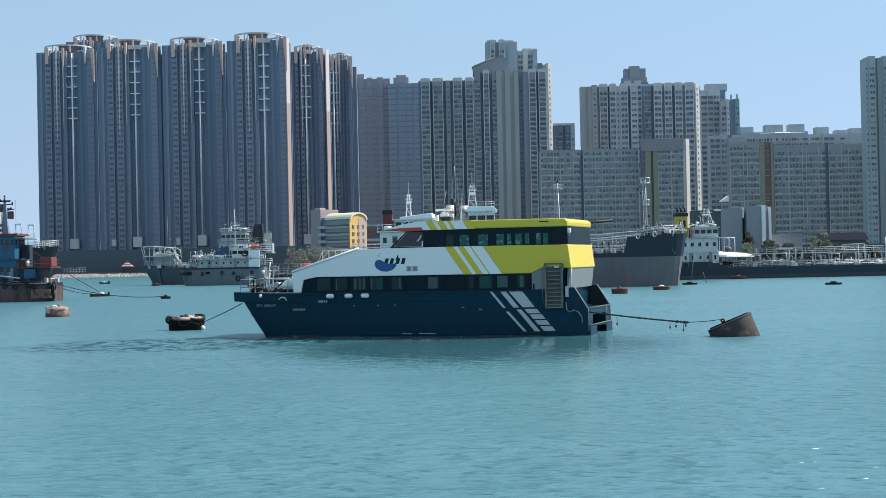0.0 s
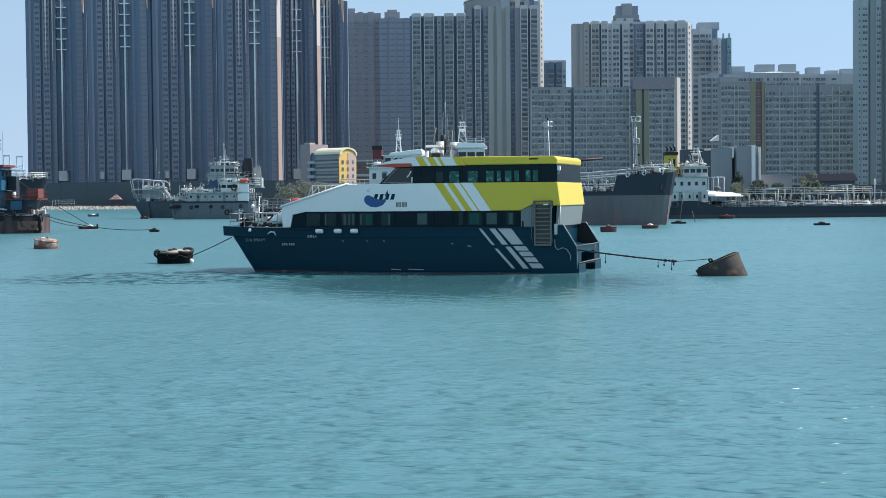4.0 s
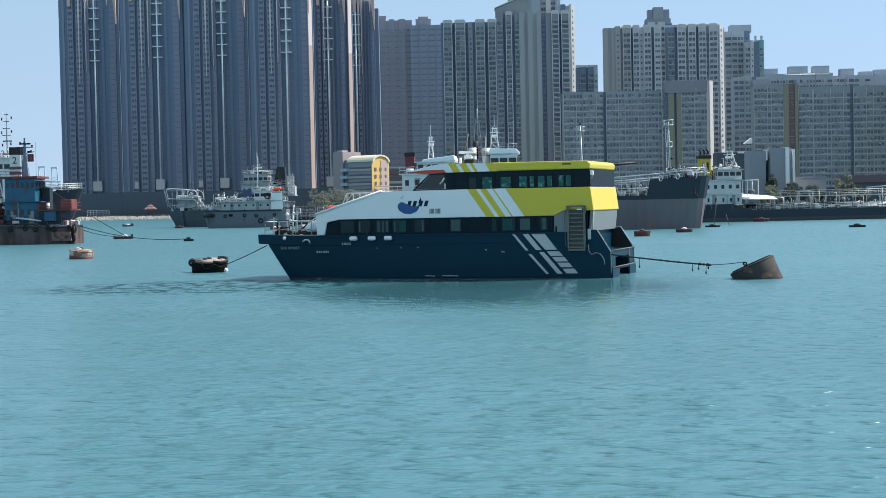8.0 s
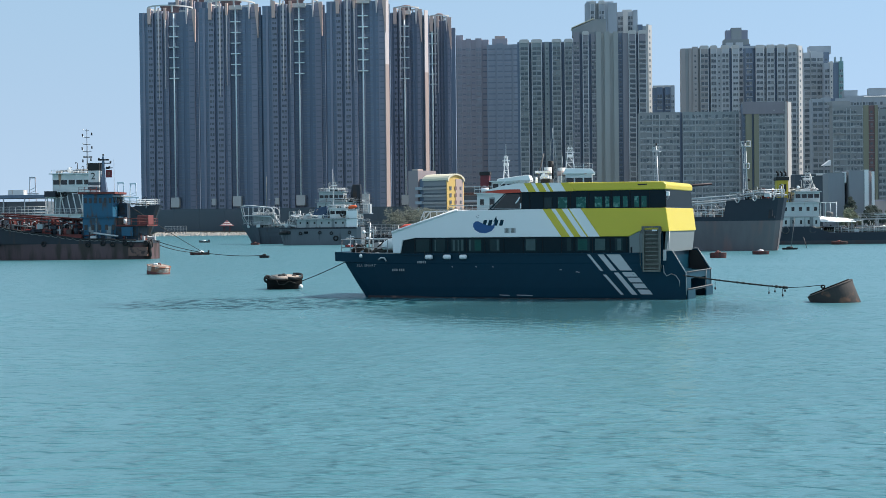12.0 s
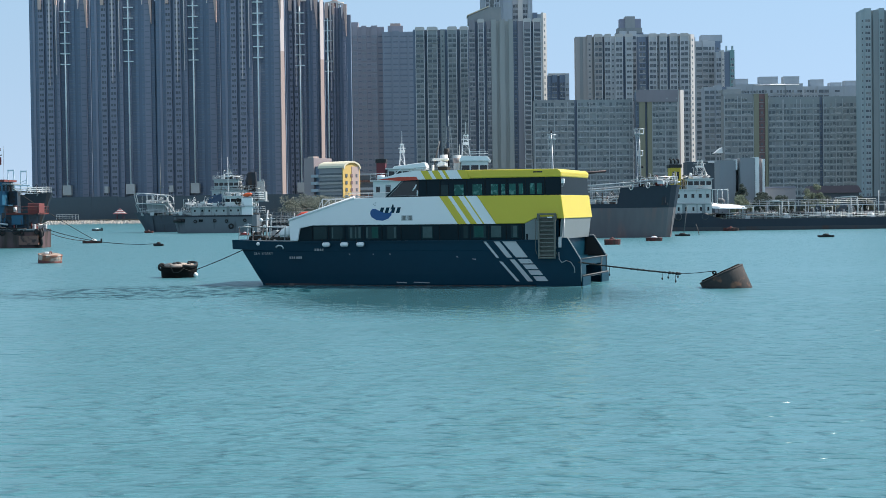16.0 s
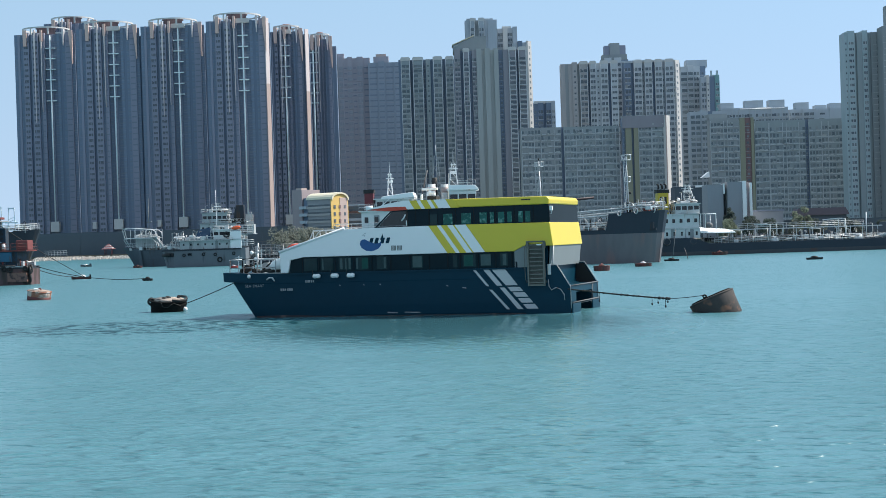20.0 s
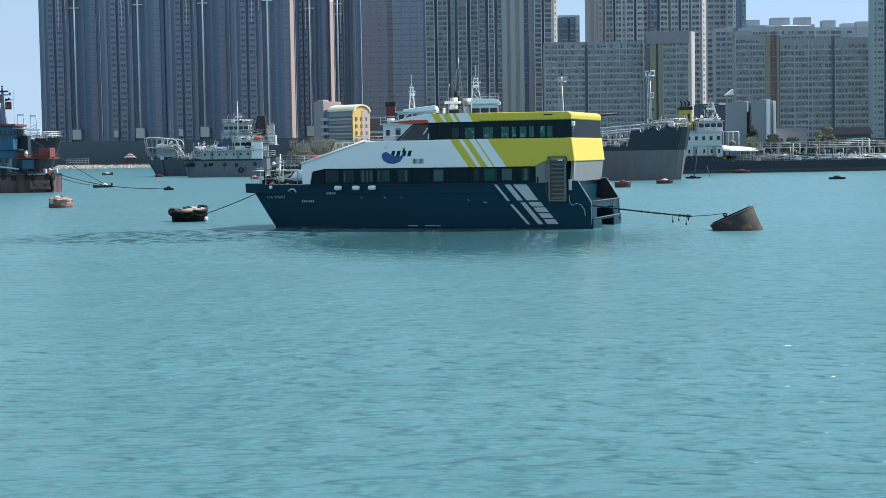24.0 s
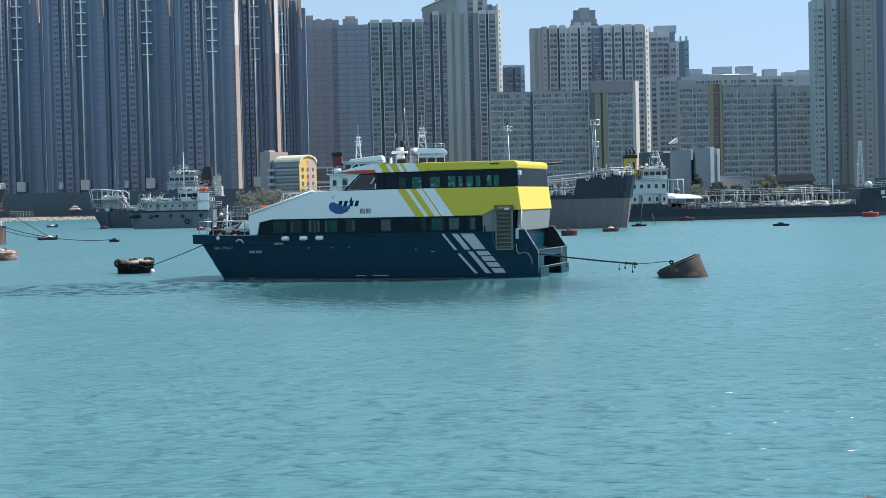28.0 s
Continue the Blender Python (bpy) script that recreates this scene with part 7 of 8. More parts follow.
# grey box added to fill the dark background under the awning
part("deck_fill", Geo().box(-19.6, -8.2, -2.6, 2.2, 4.4, 10.0), M["shipgrey"], s3, "plain grey box added to fill in under the awning")
part("white_locker", Geo().box(-14.5, -11.5, -1, 1, 11.2, 12.2), M["housewhite"], s3)
part("funnel", Geo().tube((-6.4, 1.5, 9.9), (-6.4, 1.5, 15.4), 0.4, n=10), M["bootgrey"], s3)
clutter(s3, -20, -9, 3.6, 4.5, 18, ("galv", "steel", "housewhite"), 24)

M["housegrey"] = surf("grimy_pale_ship_paint", (0.40, 0.425, 0.43), 0.6, var=0.25, scale=1.2, second=(0.16, 0.13, 0.11), amount=0.12, streak=True)
M["shipslate"] = surf("dark_slate_hull", (0.060, 0.075, 0.095), 0.6, var=0.35, scale=0.5, second=(0.05, 0.04, 0.04), amount=0.25, streak=True)
M["tarp"] = surf("dark_blue_canvas", (0.016, 0.05, 0.10), 0.8, var=0.3)
# small grey coaster with a white house, in front of a larger one
s4 = ship("grey_coaster", -56.27, 405, -4, "weathered grey coaster with a white deckhouse")
ship_hull(s4, 22, 7.0, 4.4, 4.9, 4.5, M["shipgrey"], M["shipgrey"], 0.6, 1.2, 0.16)
part("rubbing_band", Geo().box(-10.2, 10.0, -3.62, -3.5, 4.1, 4.5), M["shipblack"], s4)
house(s4, -5.6, 7.3, 3.0, 4.4, 6.5, "housegrey", 7, 0.6, 0.6, ww=0.42, wh=0.24)
part("boat_deck", Geo().box(-7.6, 10.4, -3.3, 3.3, 6.64, 6.8), M["housegrey"], s4)
house(s4, 2.9, 7.3, 2.6, 6.8, 9.2, "housewhite", 3, 0.6, name="wheelhouse")
part("house_side", Geo().box(7.3, 10.1, -3.1, -2.8, 4.4, 8.7), M["white"], s4, "bright white side screen")
part("lifeboat", Geo().lathe([(0, -1.3), (0.35, -0.9), (0.5, 0), (0.35, 0.9), (0, 1.3)], 12), M["orange"], s4, "orange lifeboat", at=pose(8.8, -2.6, 9.6, 0, 80, 0))
part("boat_chock", Geo().box(7.6, 9.9, -3.0, -2.2, 8.7, 9.0), M["steel"], s4)
pole_mast(s4, 3.3, 0, 9.2, 19.3, "white", 1)
part("blue_tarp", Geo().loft([[(-1.9, -2, 7.0), (2.3, -2, 7.0), (2.3, 2, 7.0), (-1.9, 2, 7.0)], [(-1.2, -0.8, 9.4), (1.6, -0.6, 9.9), (1.6, 0.6, 9.9), (-1.2, 0.8, 9.4)]], closed=True), M["tarp"], s4, "dark blue tarpaulin over deck gear")
part("winch", Geo().box(-3.4, -2.0, -2.6, -1.0, 7.0, 8.0), M["housewhite"], s4, bevel=0.1)
# black tube added where the bow shows a dark patch
part("bow_patch", Geo().path([(-10.3, -1.95, 3.1), (-9.0, -2.75, 3.2), (-7.2, -3.45, 3.2)], 0.42, 8), M["black"], s4, "black tube added for the dark patch on the bow")
tyres(s4, [-4.5, 0.5, 3.5, 8.2], -3.8, 3.0)
part("ring_tyre", Geo().lathe([(0.55, -0.2), (0.85, 0), (0.55, 0.2), (0.4, 0), (0.55, -0.2)], 14), M["black"], s4, at=pose(6.3, -2.85, 7.9, 90, 0, 0))
clutter(s4, -9.5, -6, 2.8, 4.6, 9, ("galv", "steel", "housewhite"), 18)
clutter(s4, -7.4, 2.5, 2.9, 6.8, 19, ("galv", "steel", "housewhite", "white"), 60)
clutter(s4, 2.9, 7.3, 2.4, 9.3, 20, ("galv", "steel", "housegrey", "black"), 20)
clutter(s4, 7.4, 10.2, 2.9, 6.8, 23, ("bootgrey", "steel", "housegrey", "black"), 22)
for xx in (-8.2, -3.6):
    part("hull_port", Geo().box(xx, xx + 1.0, -3.62, -3.5, 2.9, 3.5), M["port"], s4)
part("hull_ring", Geo().lathe([(0.45, -0.1), (0.7, 0), (0.45, 0.1), (0.35, 0), (0.45, -0.1)], 14), M["black"], s4, at=pose(4.6, -3.62, 1.7, 90, 0, 0))
rail(s4, [(-10.4, -1.2, 4.9), (-9.0, -2.8, 4.9), (-6, -3.3, 4.6)], 1.1, 1.0, 3)

# larger coaster behind it, with a black funnel and pipe frames on the bow
s5 = ship("grey_coaster", -64.86, 438, -3, "grey coaster with a black funnel and tall pipe frames forward")
ship_hull(s5, 37, 8, 4.6, 5.5, 4.8, M["shipslate"], M["shipslate"], 2.2, 3.4, 0.1)
for sy in (-1, 1):
    for k, (z0, z1) in enumerate(((5.0, 7.6), (7.6, 10.4))):
        fr = part("bow_frame", Geo().path([(-16.5 - k * 1.2, sy * 1.0, z0), (-18.0 - k * 0.3, sy * 1.2, z1), (-17.2, sy * 1.9, z1 + 0.35), (-15.6, sy * 2.7, z1 + 0.3), (-9.4, sy * 3.6, z1 - 0.3 * k), (-8.6, sy * 3.65, z1 - 0.9), (-8.3, sy * 3.7, z0)], 0.13), M["galv"], s5, "pale bent pipe frame")
        for j in range(6):
            part("frame_post", Geo().tube((-15.8 + j * 1.5, sy * (2.5 + 0.2 * j), 4.4), (-15.8 + j * 1.5, sy * (2.5 + 0.2 * j), z1), 0.07, n=4), M["galv"], fr)
part("bow_bulkhead", Geo().box(-14.6, -8.6, -1.7, 1.7, 4.6, 7.88), M["housegrey"], s5, bevel=0.08)
part("bow_stair", Geo().prism([(-9.0, 7.9), (-8.4, 7.9), (-6.4, 5.0), (-7.0, 5.0)], -3.3, -2.6), M["steel"], s5)
part("bow_platform", Geo().slab([(-17.6, -1.5), (-15.5, -2.8), (-8.5, -3.7), (-8.5, 3.7), (-15.5, 2.8), (-17.6, 1.5)], 7.9, 8.05), M["steel"], s5)
clutter(s5, -16, -6, 3.2, 4.6, 29, ("galv", "steel", "bootgrey", "black"), 80)
clutter(s5, -6, 2, 3.2, 4.7, 49, ("galv", "steel", "bootgrey", "black"), 50)
rail(s5, [(-17.6, -0.8, 5.4), (-15.2, -2.9, 5.3), (-6, -3.9, 4.6), (2, -3.9, 4.6)], 1.2, 1.2, 3, "galv", 0.05)
clutter(s5, -15, -9, 2.6, 8.0, 39, ("galv", "steel", "housewhite"), 30)
pole_mast(s5, -11.2, 0, 5.4, 19.0, "gang", 1)
for k in range(2):
    part("hose_crane", Geo().path([(-4.5 + 1.8 * k, -1.5, 5.0), (-4.5 + 1.8 * k, -1.5, 9.0), (-3.2 + 1.8 * k, -1.5, 9.0), (-3.2 + 1.8 * k, -1.5, 5.0)], 0.12), M["galv"], s5)
house(s5, 2.5, 15.5, 3.3, 4.6, 8.2, "housegrey", 7)
house(s5, 3.6, 13.5, 3.0, 8.4, 11.2, "housegrey", 6)
house(s5, 4.2, 11.0, 2.7, 11.4, 14.2, "housegrey", 5, name="wheelhouse")
part("funnel", Geo().loft([[(x0, -1.2, z), (x1, -1.2, z), (x1, 1.2, z), (x0, 1.2, z)] for x0, x1, z in ((12.4, 15.6, 11.0), (12.9, 15.5, 14.8), (13.3, 15.4, 16.2))], closed=True), M["shipblack"], s5, "sooty black funnel", bevel=0.15)
part("vent_house", Geo().box(16.2, 18.2, -1.5, 1.5, 8.2, 10.8), M["housegrey"], s5, bevel=0.1)
lattice_mast(s5, 17.1, 0, 10.8, 14.2, 0.7, "housegrey", False)
rail(s5, [(12.3, -1.9, 11.3), (18.0, -1.9, 10.9)], 1.3, 1.1, 3, "steel", 0.06)
clutter(s5, 12.2, 16.0, 2.4, 11.2, 64, ("steel", "bootgrey", "black", "galv"), 22)
clutter(s5, 4.4, 10.8, 2.5, 14.3, 61, ("galv", "steel", "housegrey", "black"), 26)
clutter(s5, 11.5, 18, 3.2, 8.3, 62, ("galv", "steel", "bootgrey", "black"), 40)
clutter(s5, 4.0, 12.0, 3.2, 11.3, 63, ("galv", "steel", "black"), 18)
rail(s5, [(12.5, -3.4, 8.3), (18.0, -3.2, 8.3)], 2.2, 1.2, 4, "galv", 0.07)
rail(s5, [(15.6, -3.6, 5.0), (18.3, -3.0, 5.0)], 1.6, 1.2, 3, "galv", 0.06)
part("aft_gallery", Geo().box(12.5, 18.3, -3.4, 3.4, 8.1, 8.3), M["steel"], s5)
lattice_mast(s5, 8.0, 0, 14.2, 17.0, 0.5, "housegrey")

# pipe pontoon beyond the ferry's bow
s9 = ship("pipe_pontoon", -39.98, 411, -2, "low dark pontoon crowded with pipe racks and railings")
ship_hull(s9, 17, 6, 1.9, 2.3, 2.0, M["shipblack"], M["shipblack"], 0.4, 0.5, 0.1)
for yy, top in ((-2.6, 2.0), (-1.0, 3.2), (1.4, 4.0)):
    rail(s9, [(-8.0, yy, 1.9), (8.0, yy, 1.9)], top, 1.1, 4, "steel" if yy < 0 else "bootgrey", 0.07)
for k in range(5):
    part("pipe_rack", Geo().path([(-7.2 + k * 3, -1.8, 1.9), (-7.2 + k * 3, -1.8, 4.8 - 0.3 * (k % 3)), (-5.6 + k * 3, -1.8, 4.8 - 0.3 * (k % 3)), (-5.6 + k * 3, -1.8, 1.9)], 0.09), M["galv" if k % 2 else "bootgrey"], s9)
clutter(s9, -8, 8, 2.6, 1.9, 77, ("steel", "bootgrey", "shipblack", "galv", "barrier"), 60)
part("deck_store", Geo().box(-3, 6, 0.4, 2.4, 1.9, 4.2), M["barrier"], s9)

# two ships whose upper works rise over the ferry
s6 = ship("harbour_tug", -4.66, 216, 176, "white harbour vessel with a dark red funnel behind the ferry")
ship_hull(s6, 30, 8, 3.5, 5.5, 4.0, M["shipnavy"], M["shipred"], 1.0, 2, 0.2)
house(s6, -8, 7, 3.3, 3.6, 6.4, "housewhite", 7, round_win=True)
house(s6, -4.5, 3.6, 3.0, 6.5, 9.0, "housewhite", 6, rails=False)
house(s6, -3.2, 1.6, 2.4, 9.1, 10.6, "housewhite", 5, name="wheelhouse", rails=False)
part("bridge_wing", Geo().prism([(-3.6, 10.8), (1.0, 10.6), (0.8, 11.0), (-3.4, 11.5)], -2.8, 2.8), M["white"], s6, "white sloping bridge deck", bevel=0.08)
f6 = part("funnel", Geo().box(2.0, 3.2, 0.2, 2.2, 8.9, 11.9), M["funnelred"], s6, "dark red funnel")
part("funnel_cap", Geo().box(1.9, 3.3, 0.1, 2.3, 11.5, 12.0), M["black"], f6)
part("raft_canister", Geo().tube((2.0, 2.9, 9.5), (3.0, 2.9, 9.5), 0.35, n=10), M["white"], s6)
lattice_mast(s6, -0.1, 0, 11.2, 14.2, 0.35, "white", True, 0.4)
rail(s6, [(1.8, 2.9, 9.14), (3.9, 2.9, 9.14)], 0.9, 0.7, 2, "white", 0.03)
part("bridge_brace", Geo().tube((1.6, 2.8, 9.1), (-0.5, 2.8, 10.9), 0.07, n=5), M["white"], s6)
s6b = ship("harbour_tug", 2.93, 216, 178, "white tug with twin pinkish funnels and lattice mast")
ship_hull(s6b, 26, 8, 3.5, 5.5, 4.0, M["shipnavy"], M["shipred"], 1.0, 2, 0.2)
house(s6b, -8, 8, 3.3, 3.6, 6.4, "housewhite", 7, round_win=True)
house(s6b, -6.5, 4, 3.0, 6.5, 9.4, "housewhite", 6, rails=False)
house(s6b, -4.2, -0.6, 2.6, 9.5, 11.5, "housewhite", 3, 0.55, 0.3, ww=1.0, name="wheelhouse", rails=False)
part("bridge_visor", Geo().prism([(-4.6, 11.6), (-0.3, 11.6), (-0.6, 12.3), (-4.1, 12.2)], -3.0, 3.0), M["white"], s6b, "white flared wheelhouse roof", bevel=0.06)
for yy in (-1.2, 1.2):
    fn = part("funnel", Geo().tube((0.9 + yy * 0.75, yy, 9.4), (0.9 + yy * 0.75, yy, 12.5), 0.55, n=12), M["housewhite"], s6b)
    part("funnel_band", Geo().tube((0.9 + yy * 0.75, yy, 11.4), (0.9 + yy * 0.75, yy, 12.1), 0.57, n=12), M["pink"], fn)
part("exhaust", Geo().tube((1.4, 0.3, 11), (1.4, 0.3, 13.4), 0.38, n=10), M["black"], s6b)
lattice_mast(s6b, -1.2, 0, 12.1, 15.3, 0.6, "white", True, 0.5)
rail(s6b, [(-4.2, 2.8, 12.25), (-1.8, 2.8, 12.25)], 0.6, 0.8, 2, "white", 0.03)
lattice_mast(s6b, 1.2, -3, 9.0, 16.6, 0.7, "steel", False)
part("stay_spar", Geo().tube((3.6, -1, 9.4), (2.4, -1, 14.5), 0.1), M["bootgrey"], s6b)
part("flagstaff", Geo().tube((1.2, -3, 16.6), (1.2, -3, 18.0), 0.05), M["galv"], s6b)
M["boomdark"] = surf("dark_maroon_paint", (0.030, 0.011, 0.016), 0.6, var=0.3)
# slim mast of a hidden vessel
s6c = ship("work_barge", 21.3, 300, 180, "low work barge with a slim light mast, hidden by the ferry")
ship_hull(s6c, 18, 6, 2.2, 3.0, 2.4, M["shipblack"], M["shipred"], 0.6, 1, 0.2)
ladder_mast(s6c, -1.2, 0, 2.2, 19.3, "galv", 0.11, 0.6)
part("derrick_boom", Geo().tube((-2.0, 0, 11.3), (-10.9, 0, 12.0), 0.32, 0.22, 8), M["boomdark"], s6c, "dark maroon derrick boom")
part("boom_post", Geo().tube((-2.0, 0, 2.2), (-2.0, 0, 12.3), 0.2, n=8), M["steel"], s6c)
house(s6c, 1, 6, 2.2, 2.3, 4.8, "housewhite", 3)

# tanker with the navy bow pointing towards us
M["bowmauve"] = surf("mauve_grey_antifouling", (0.140, 0.132, 0.140), 0.7, var=0.4, scale=0.35, second=(0.21, 0.135, 0.128), amount=0.3, streak=True)
s7 = ship("tanker", 21.28, 279.08, 148, "tanker with a navy flared bow over a grey lower hull")
ship_hull(s7, 46, 10.5, 5.7, 8.8, 6.0, M["shipnavy"], M["bowmauve"], 5.0, 1.6, 0.18, blunt=0.55)
rail(s7, [(-22.6, 0.4, 9.0), (-20, 3.4, 8.9), (-17, 4.8, 8.5), (-15.2, 5.0, 8.4)], 1.2, 1.1, 3, "galv", 0.06)
rail(s7, [(-22.6, -0.4, 9.0), (-20, -3.4, 8.9), (-17, -4.8, 8.5), (-15.2, -5.0, 8.4)], 1.2, 1.1, 3, "galv", 0.06)
rail(s7, [(-14, 5.2, 5.7), (14, 5.2, 5.7)], 1.2, 1.5, 3, "galv", 0.05)
for yy, zz in ((3.0, 8.9), (2.2, 8.3), (3.6, 7.9)):
    part("deck_main", Geo().path([(-15.5, yy, zz + 0.4), (-8, yy, zz), (12, yy, zz - 0.3)], 0.14), M["galv"], s7, "pale overhead pipe")
for k in range(9):
    part("pipe_post", Geo().tube((-13.5 + k * 2.6, 3.0, 5.7), (-13.5 + k * 2.6, 3.0, 9.0), 0.09, n=5), M["galv"], s7)
    part("pipe_brace", Geo().tube((-13.5 + k * 2.6, 3.0, 5.7), (-11.5 + k * 2.6, 3.4, 8.2), 0.06, n=4), M["steel"], s7)
ladder_mast(s7, -16.1, 0, 8.4, 18.2, "galv", 0.10, 0.25)
part("mast_foot", Geo().tube((-16.1, 0, 8.4), (-16.1, 0, 10.2), 0.42, 0.34, 8), M["black"], s7)
clutter(s7, -14, 12, 4.6, 5.7, 31, ("galv", "steel", "bootgrey", "galv"), 90)
clutter(s7, -21.5, -16, 3, 8.6, 32, ("deckred", "galv", "steel", "black", "bootgrey"), 30)
part("catwalk", Geo().box(-11, 14, -0.6, 0.6, 8.2, 8.35), M["steel"], s7)
for xx, yy, zz in ((-19.2, 4.0, 8.75), (-16.6, 5.0, 8.5), (-21.6, 2.2, 8.85)):
    part("fairlead", Geo().lathe([(0.42, -0.12), (0.55, 0), (0.42, 0.12), (0.36, 0), (0.42, -0.12)], 14), M["galv"], s7, at=pose(xx, yy, zz, 90, 0, -24))
clutter(s7, -22, -15.5, 3.4, 8.9, 33, ("galv", "black", "steel", "galv"), 34)
clutter(s7, -14, 8, 4.8, 6.2, 34, ("galv", "black", "bootgrey", "steel"), 70)
part("anchor", Geo().box(-21.6, -21.0, 2.0, 2.4, 5.6, 6.8).box(-22.0, -20.6, 2.1, 2.35, 5.4, 5.8), M["shipblack"], s7)
house(s7, 15, 21, 4.2, 5.9, 9.0, "housewhite", 4)

# long low tanker, superstructure at the left, bow at the right
M["bootdark"] = surf("dark_grey_antifouling", (0.06, 0.062, 0.07), 0.7, var=0.3, scale=0.5, second=(0.08, 0.05, 0.045), amount=0.2, streak=True)
# white ship paint darkened for a house that stands in shade
M["housepale"] = surf("shaded_white_ship_paint", (0.54, 0.56, 0.56), 0.55, var=0.15, scale=1.0, second=(0.3, 0.2, 0.14), amount=0.05, streak=True)
s8 = ship("long_tanker", 78.81, 336, 182, "long low black tanker with white upper works and deck pipework")
L8 = 65.35
s8.location.z = -2.4  # lowered to fit the camera's view
ship_hull(s8, L8, 10.5, 4.8, 8.8, 6.1, M["shipnavy"], M["bootdark"], 3.2, 1.6, 0.2)
sx8 = L8 / 2
house(s8, sx8 - 11.2, sx8 - 3.4, 4.4, 6.0, 8.0, "housepale", 5, 0.5, 0.2, rails=False, ww=0.4)
house(s8, sx8 - 11.1, sx8 - 3.4, 4.2, 8.15, 11.0, "housepale", 5, 0.55, 0.3, ww=0.6, rails=False, doors=False)
clutter(s8, sx8 - 11.0, sx8 - 6.6, 3.4, 13.3, 71, ("galv", "housepale", "black", "steel"), 24)
clutter(s8, sx8 - 6.0, sx8 - 3.4, 3.8, 11.1, 72, ("galv", "housepale", "black", "steel"), 14)
rail(s8, [(sx8 - 9.7, 4.3, 11.1), (sx8 - 6.0, 4.3, 11.1)], 0.8, 1.2, 2, "housepale", 0.04)
house(s8, sx8 - 11.3, sx8 - 6.2, 3.8, 11.15, 13.2, "housepale", 4, 0.6, 0.35, name="wheelhouse", rails=False)
part("monkey_island", Geo().box(sx8 - 11.0, sx8 - 7.6, -2.6, 2.6, 13.3, 13.8), M["housewhite"], s8, bevel=0.1)
lattice_mast(s8, sx8 - 9.6, 0, 13.6, 17.4, 0.9, "housewhite")
part("stay_mast", Geo().tube((sx8 - 11.0, 1.0, 13.3), (sx8 - 10.0, 0.6, 17.0), 0.08), M["housewhite"], s8)
part("searchlight", Geo().ball((sx8 - 7.3, 1.8, 14.2), 0.35), M["white"], s8)
f8 = part("funnel", Geo().box(sx8 - 5.3, sx8 - 3.0, -1.4, 1.4, 10.6, 16.2), M["funnelyellow"], s8, "yellow funnel with a black top", bevel=0.15)
part("funnel_cap", Geo().box(sx8 - 5.5, sx8 - 2.8, -1.5, 1.5, 15.7, 16.4), M["black"], f8)
for k in range(3):
    part("exhaust", Geo().path([(sx8 - 5.0 + k * 0.8, 0.4, 16.6), (sx8 - 5.0 + k * 0.8, 0.4, 17.3), (sx8 - 4.6 + k * 0.8, 0.4, 17.6)], 0.2, 8), M["black"], f8)
for k in range(2):
    part("funnel_mark", Geo().box(sx8 - 4.9 + k * 0.9, sx8 - 4.4 + k * 0.9, 1.38, 1.44, 13.4, 14.9), M["black"], f8)
part("awning", Geo().loft([[(x, -3.8, z + 0.6), (x, 1.5, z + 0.3), (x, 4.5, z - d), (x, 4.5, z - d - 0.12), (x, 1.5, z + 0.15), (x, -3.8, z + 0.45)] for x, z, d in ((sx8 - 18.6, 7.15, 0.15), (sx8 - 14.0, 7.5, 0.45), (sx8 - 11.3, 7.9, 0.75))], closed=True), M["white"], s8, "white sloping awning")
for xx in (sx8 - 18.0, sx8 - 15.0):
    part("awning_post", Geo().tube((xx, 4.0, 4.8), (xx, 4.0, 7.4), 0.07), M["galv"], s8)
part("davit_frame", Geo().path([(sx8 - 11.4, 4.2, 8.0), (sx8 - 11.4, 4.2, 11.0), (sx8 - 14.6, 4.2, 11.0), (sx8 - 14.6, 4.2, 7.8)], 0.1), M["white"], s8)
part("davit_frame", Geo().path([(sx8 - 12.4, 4.2, 7.9), (sx8 - 12.4, 4.2, 10.9), (sx8 - 13.4, 4.2, 10.9), (sx8 - 13.4, 4.2, 7.9)], 0.08), M["white"], s8)
part("boat_cover", Geo().ball((sx8 - 13.2, 3.6, 8.6), 0.9, 0.7), M["bootgrey"], s8)
for xx in (sx8 - 4.0, sx8 - 9.6):
    part("hull_ring", Geo().lathe([(0.62, -0.1), (0.8, 0), (0.62, 0.1)], 14), M["bootgrey"], s8, at=pose(xx, 5.15, 5.4, 90, 0, 0))
xb = -L8 / 2 + L8 * 0.22
rail(s8, [(xb, 5.1, 4.8), (sx8 - 14, 5.1, 4.8)], 1.1, 1.4, 3, "galv", 0.05)
rail(s8, [(xb + 4, 0.8, 7.6), (sx8 - 20, 0.8, 7.6)], 1.1, 2.0, 3, "galv", 0.06)
part("catwalk", Geo().box(xb, sx8 - 14, -0.8, 0.8, 7.4, 7.6), M["galv"], s8)
for k in range(12):
    xx = xb + 1 + k * (sx8 - 16 - xb) / 12
    part("catwalk_leg", Geo().tube((xx, 0.7, 4.8), (xx, 0.7, 7.4), 0.09, n=5), M["galv"], s8)
for k in range(6):
    xx = xb + 3 + k * 5.6
    part("pipe_arch", Geo().path([(xx, 3.6, 4.8), (xx, 3.6, 8.0 - 0.4 * (k % 3)), (xx + 2.2, 3.6, 8.0 - 0.4 * (k % 3)), (xx + 2.2, 3.6, 4.8)], 0.09), M["galv"], s8)
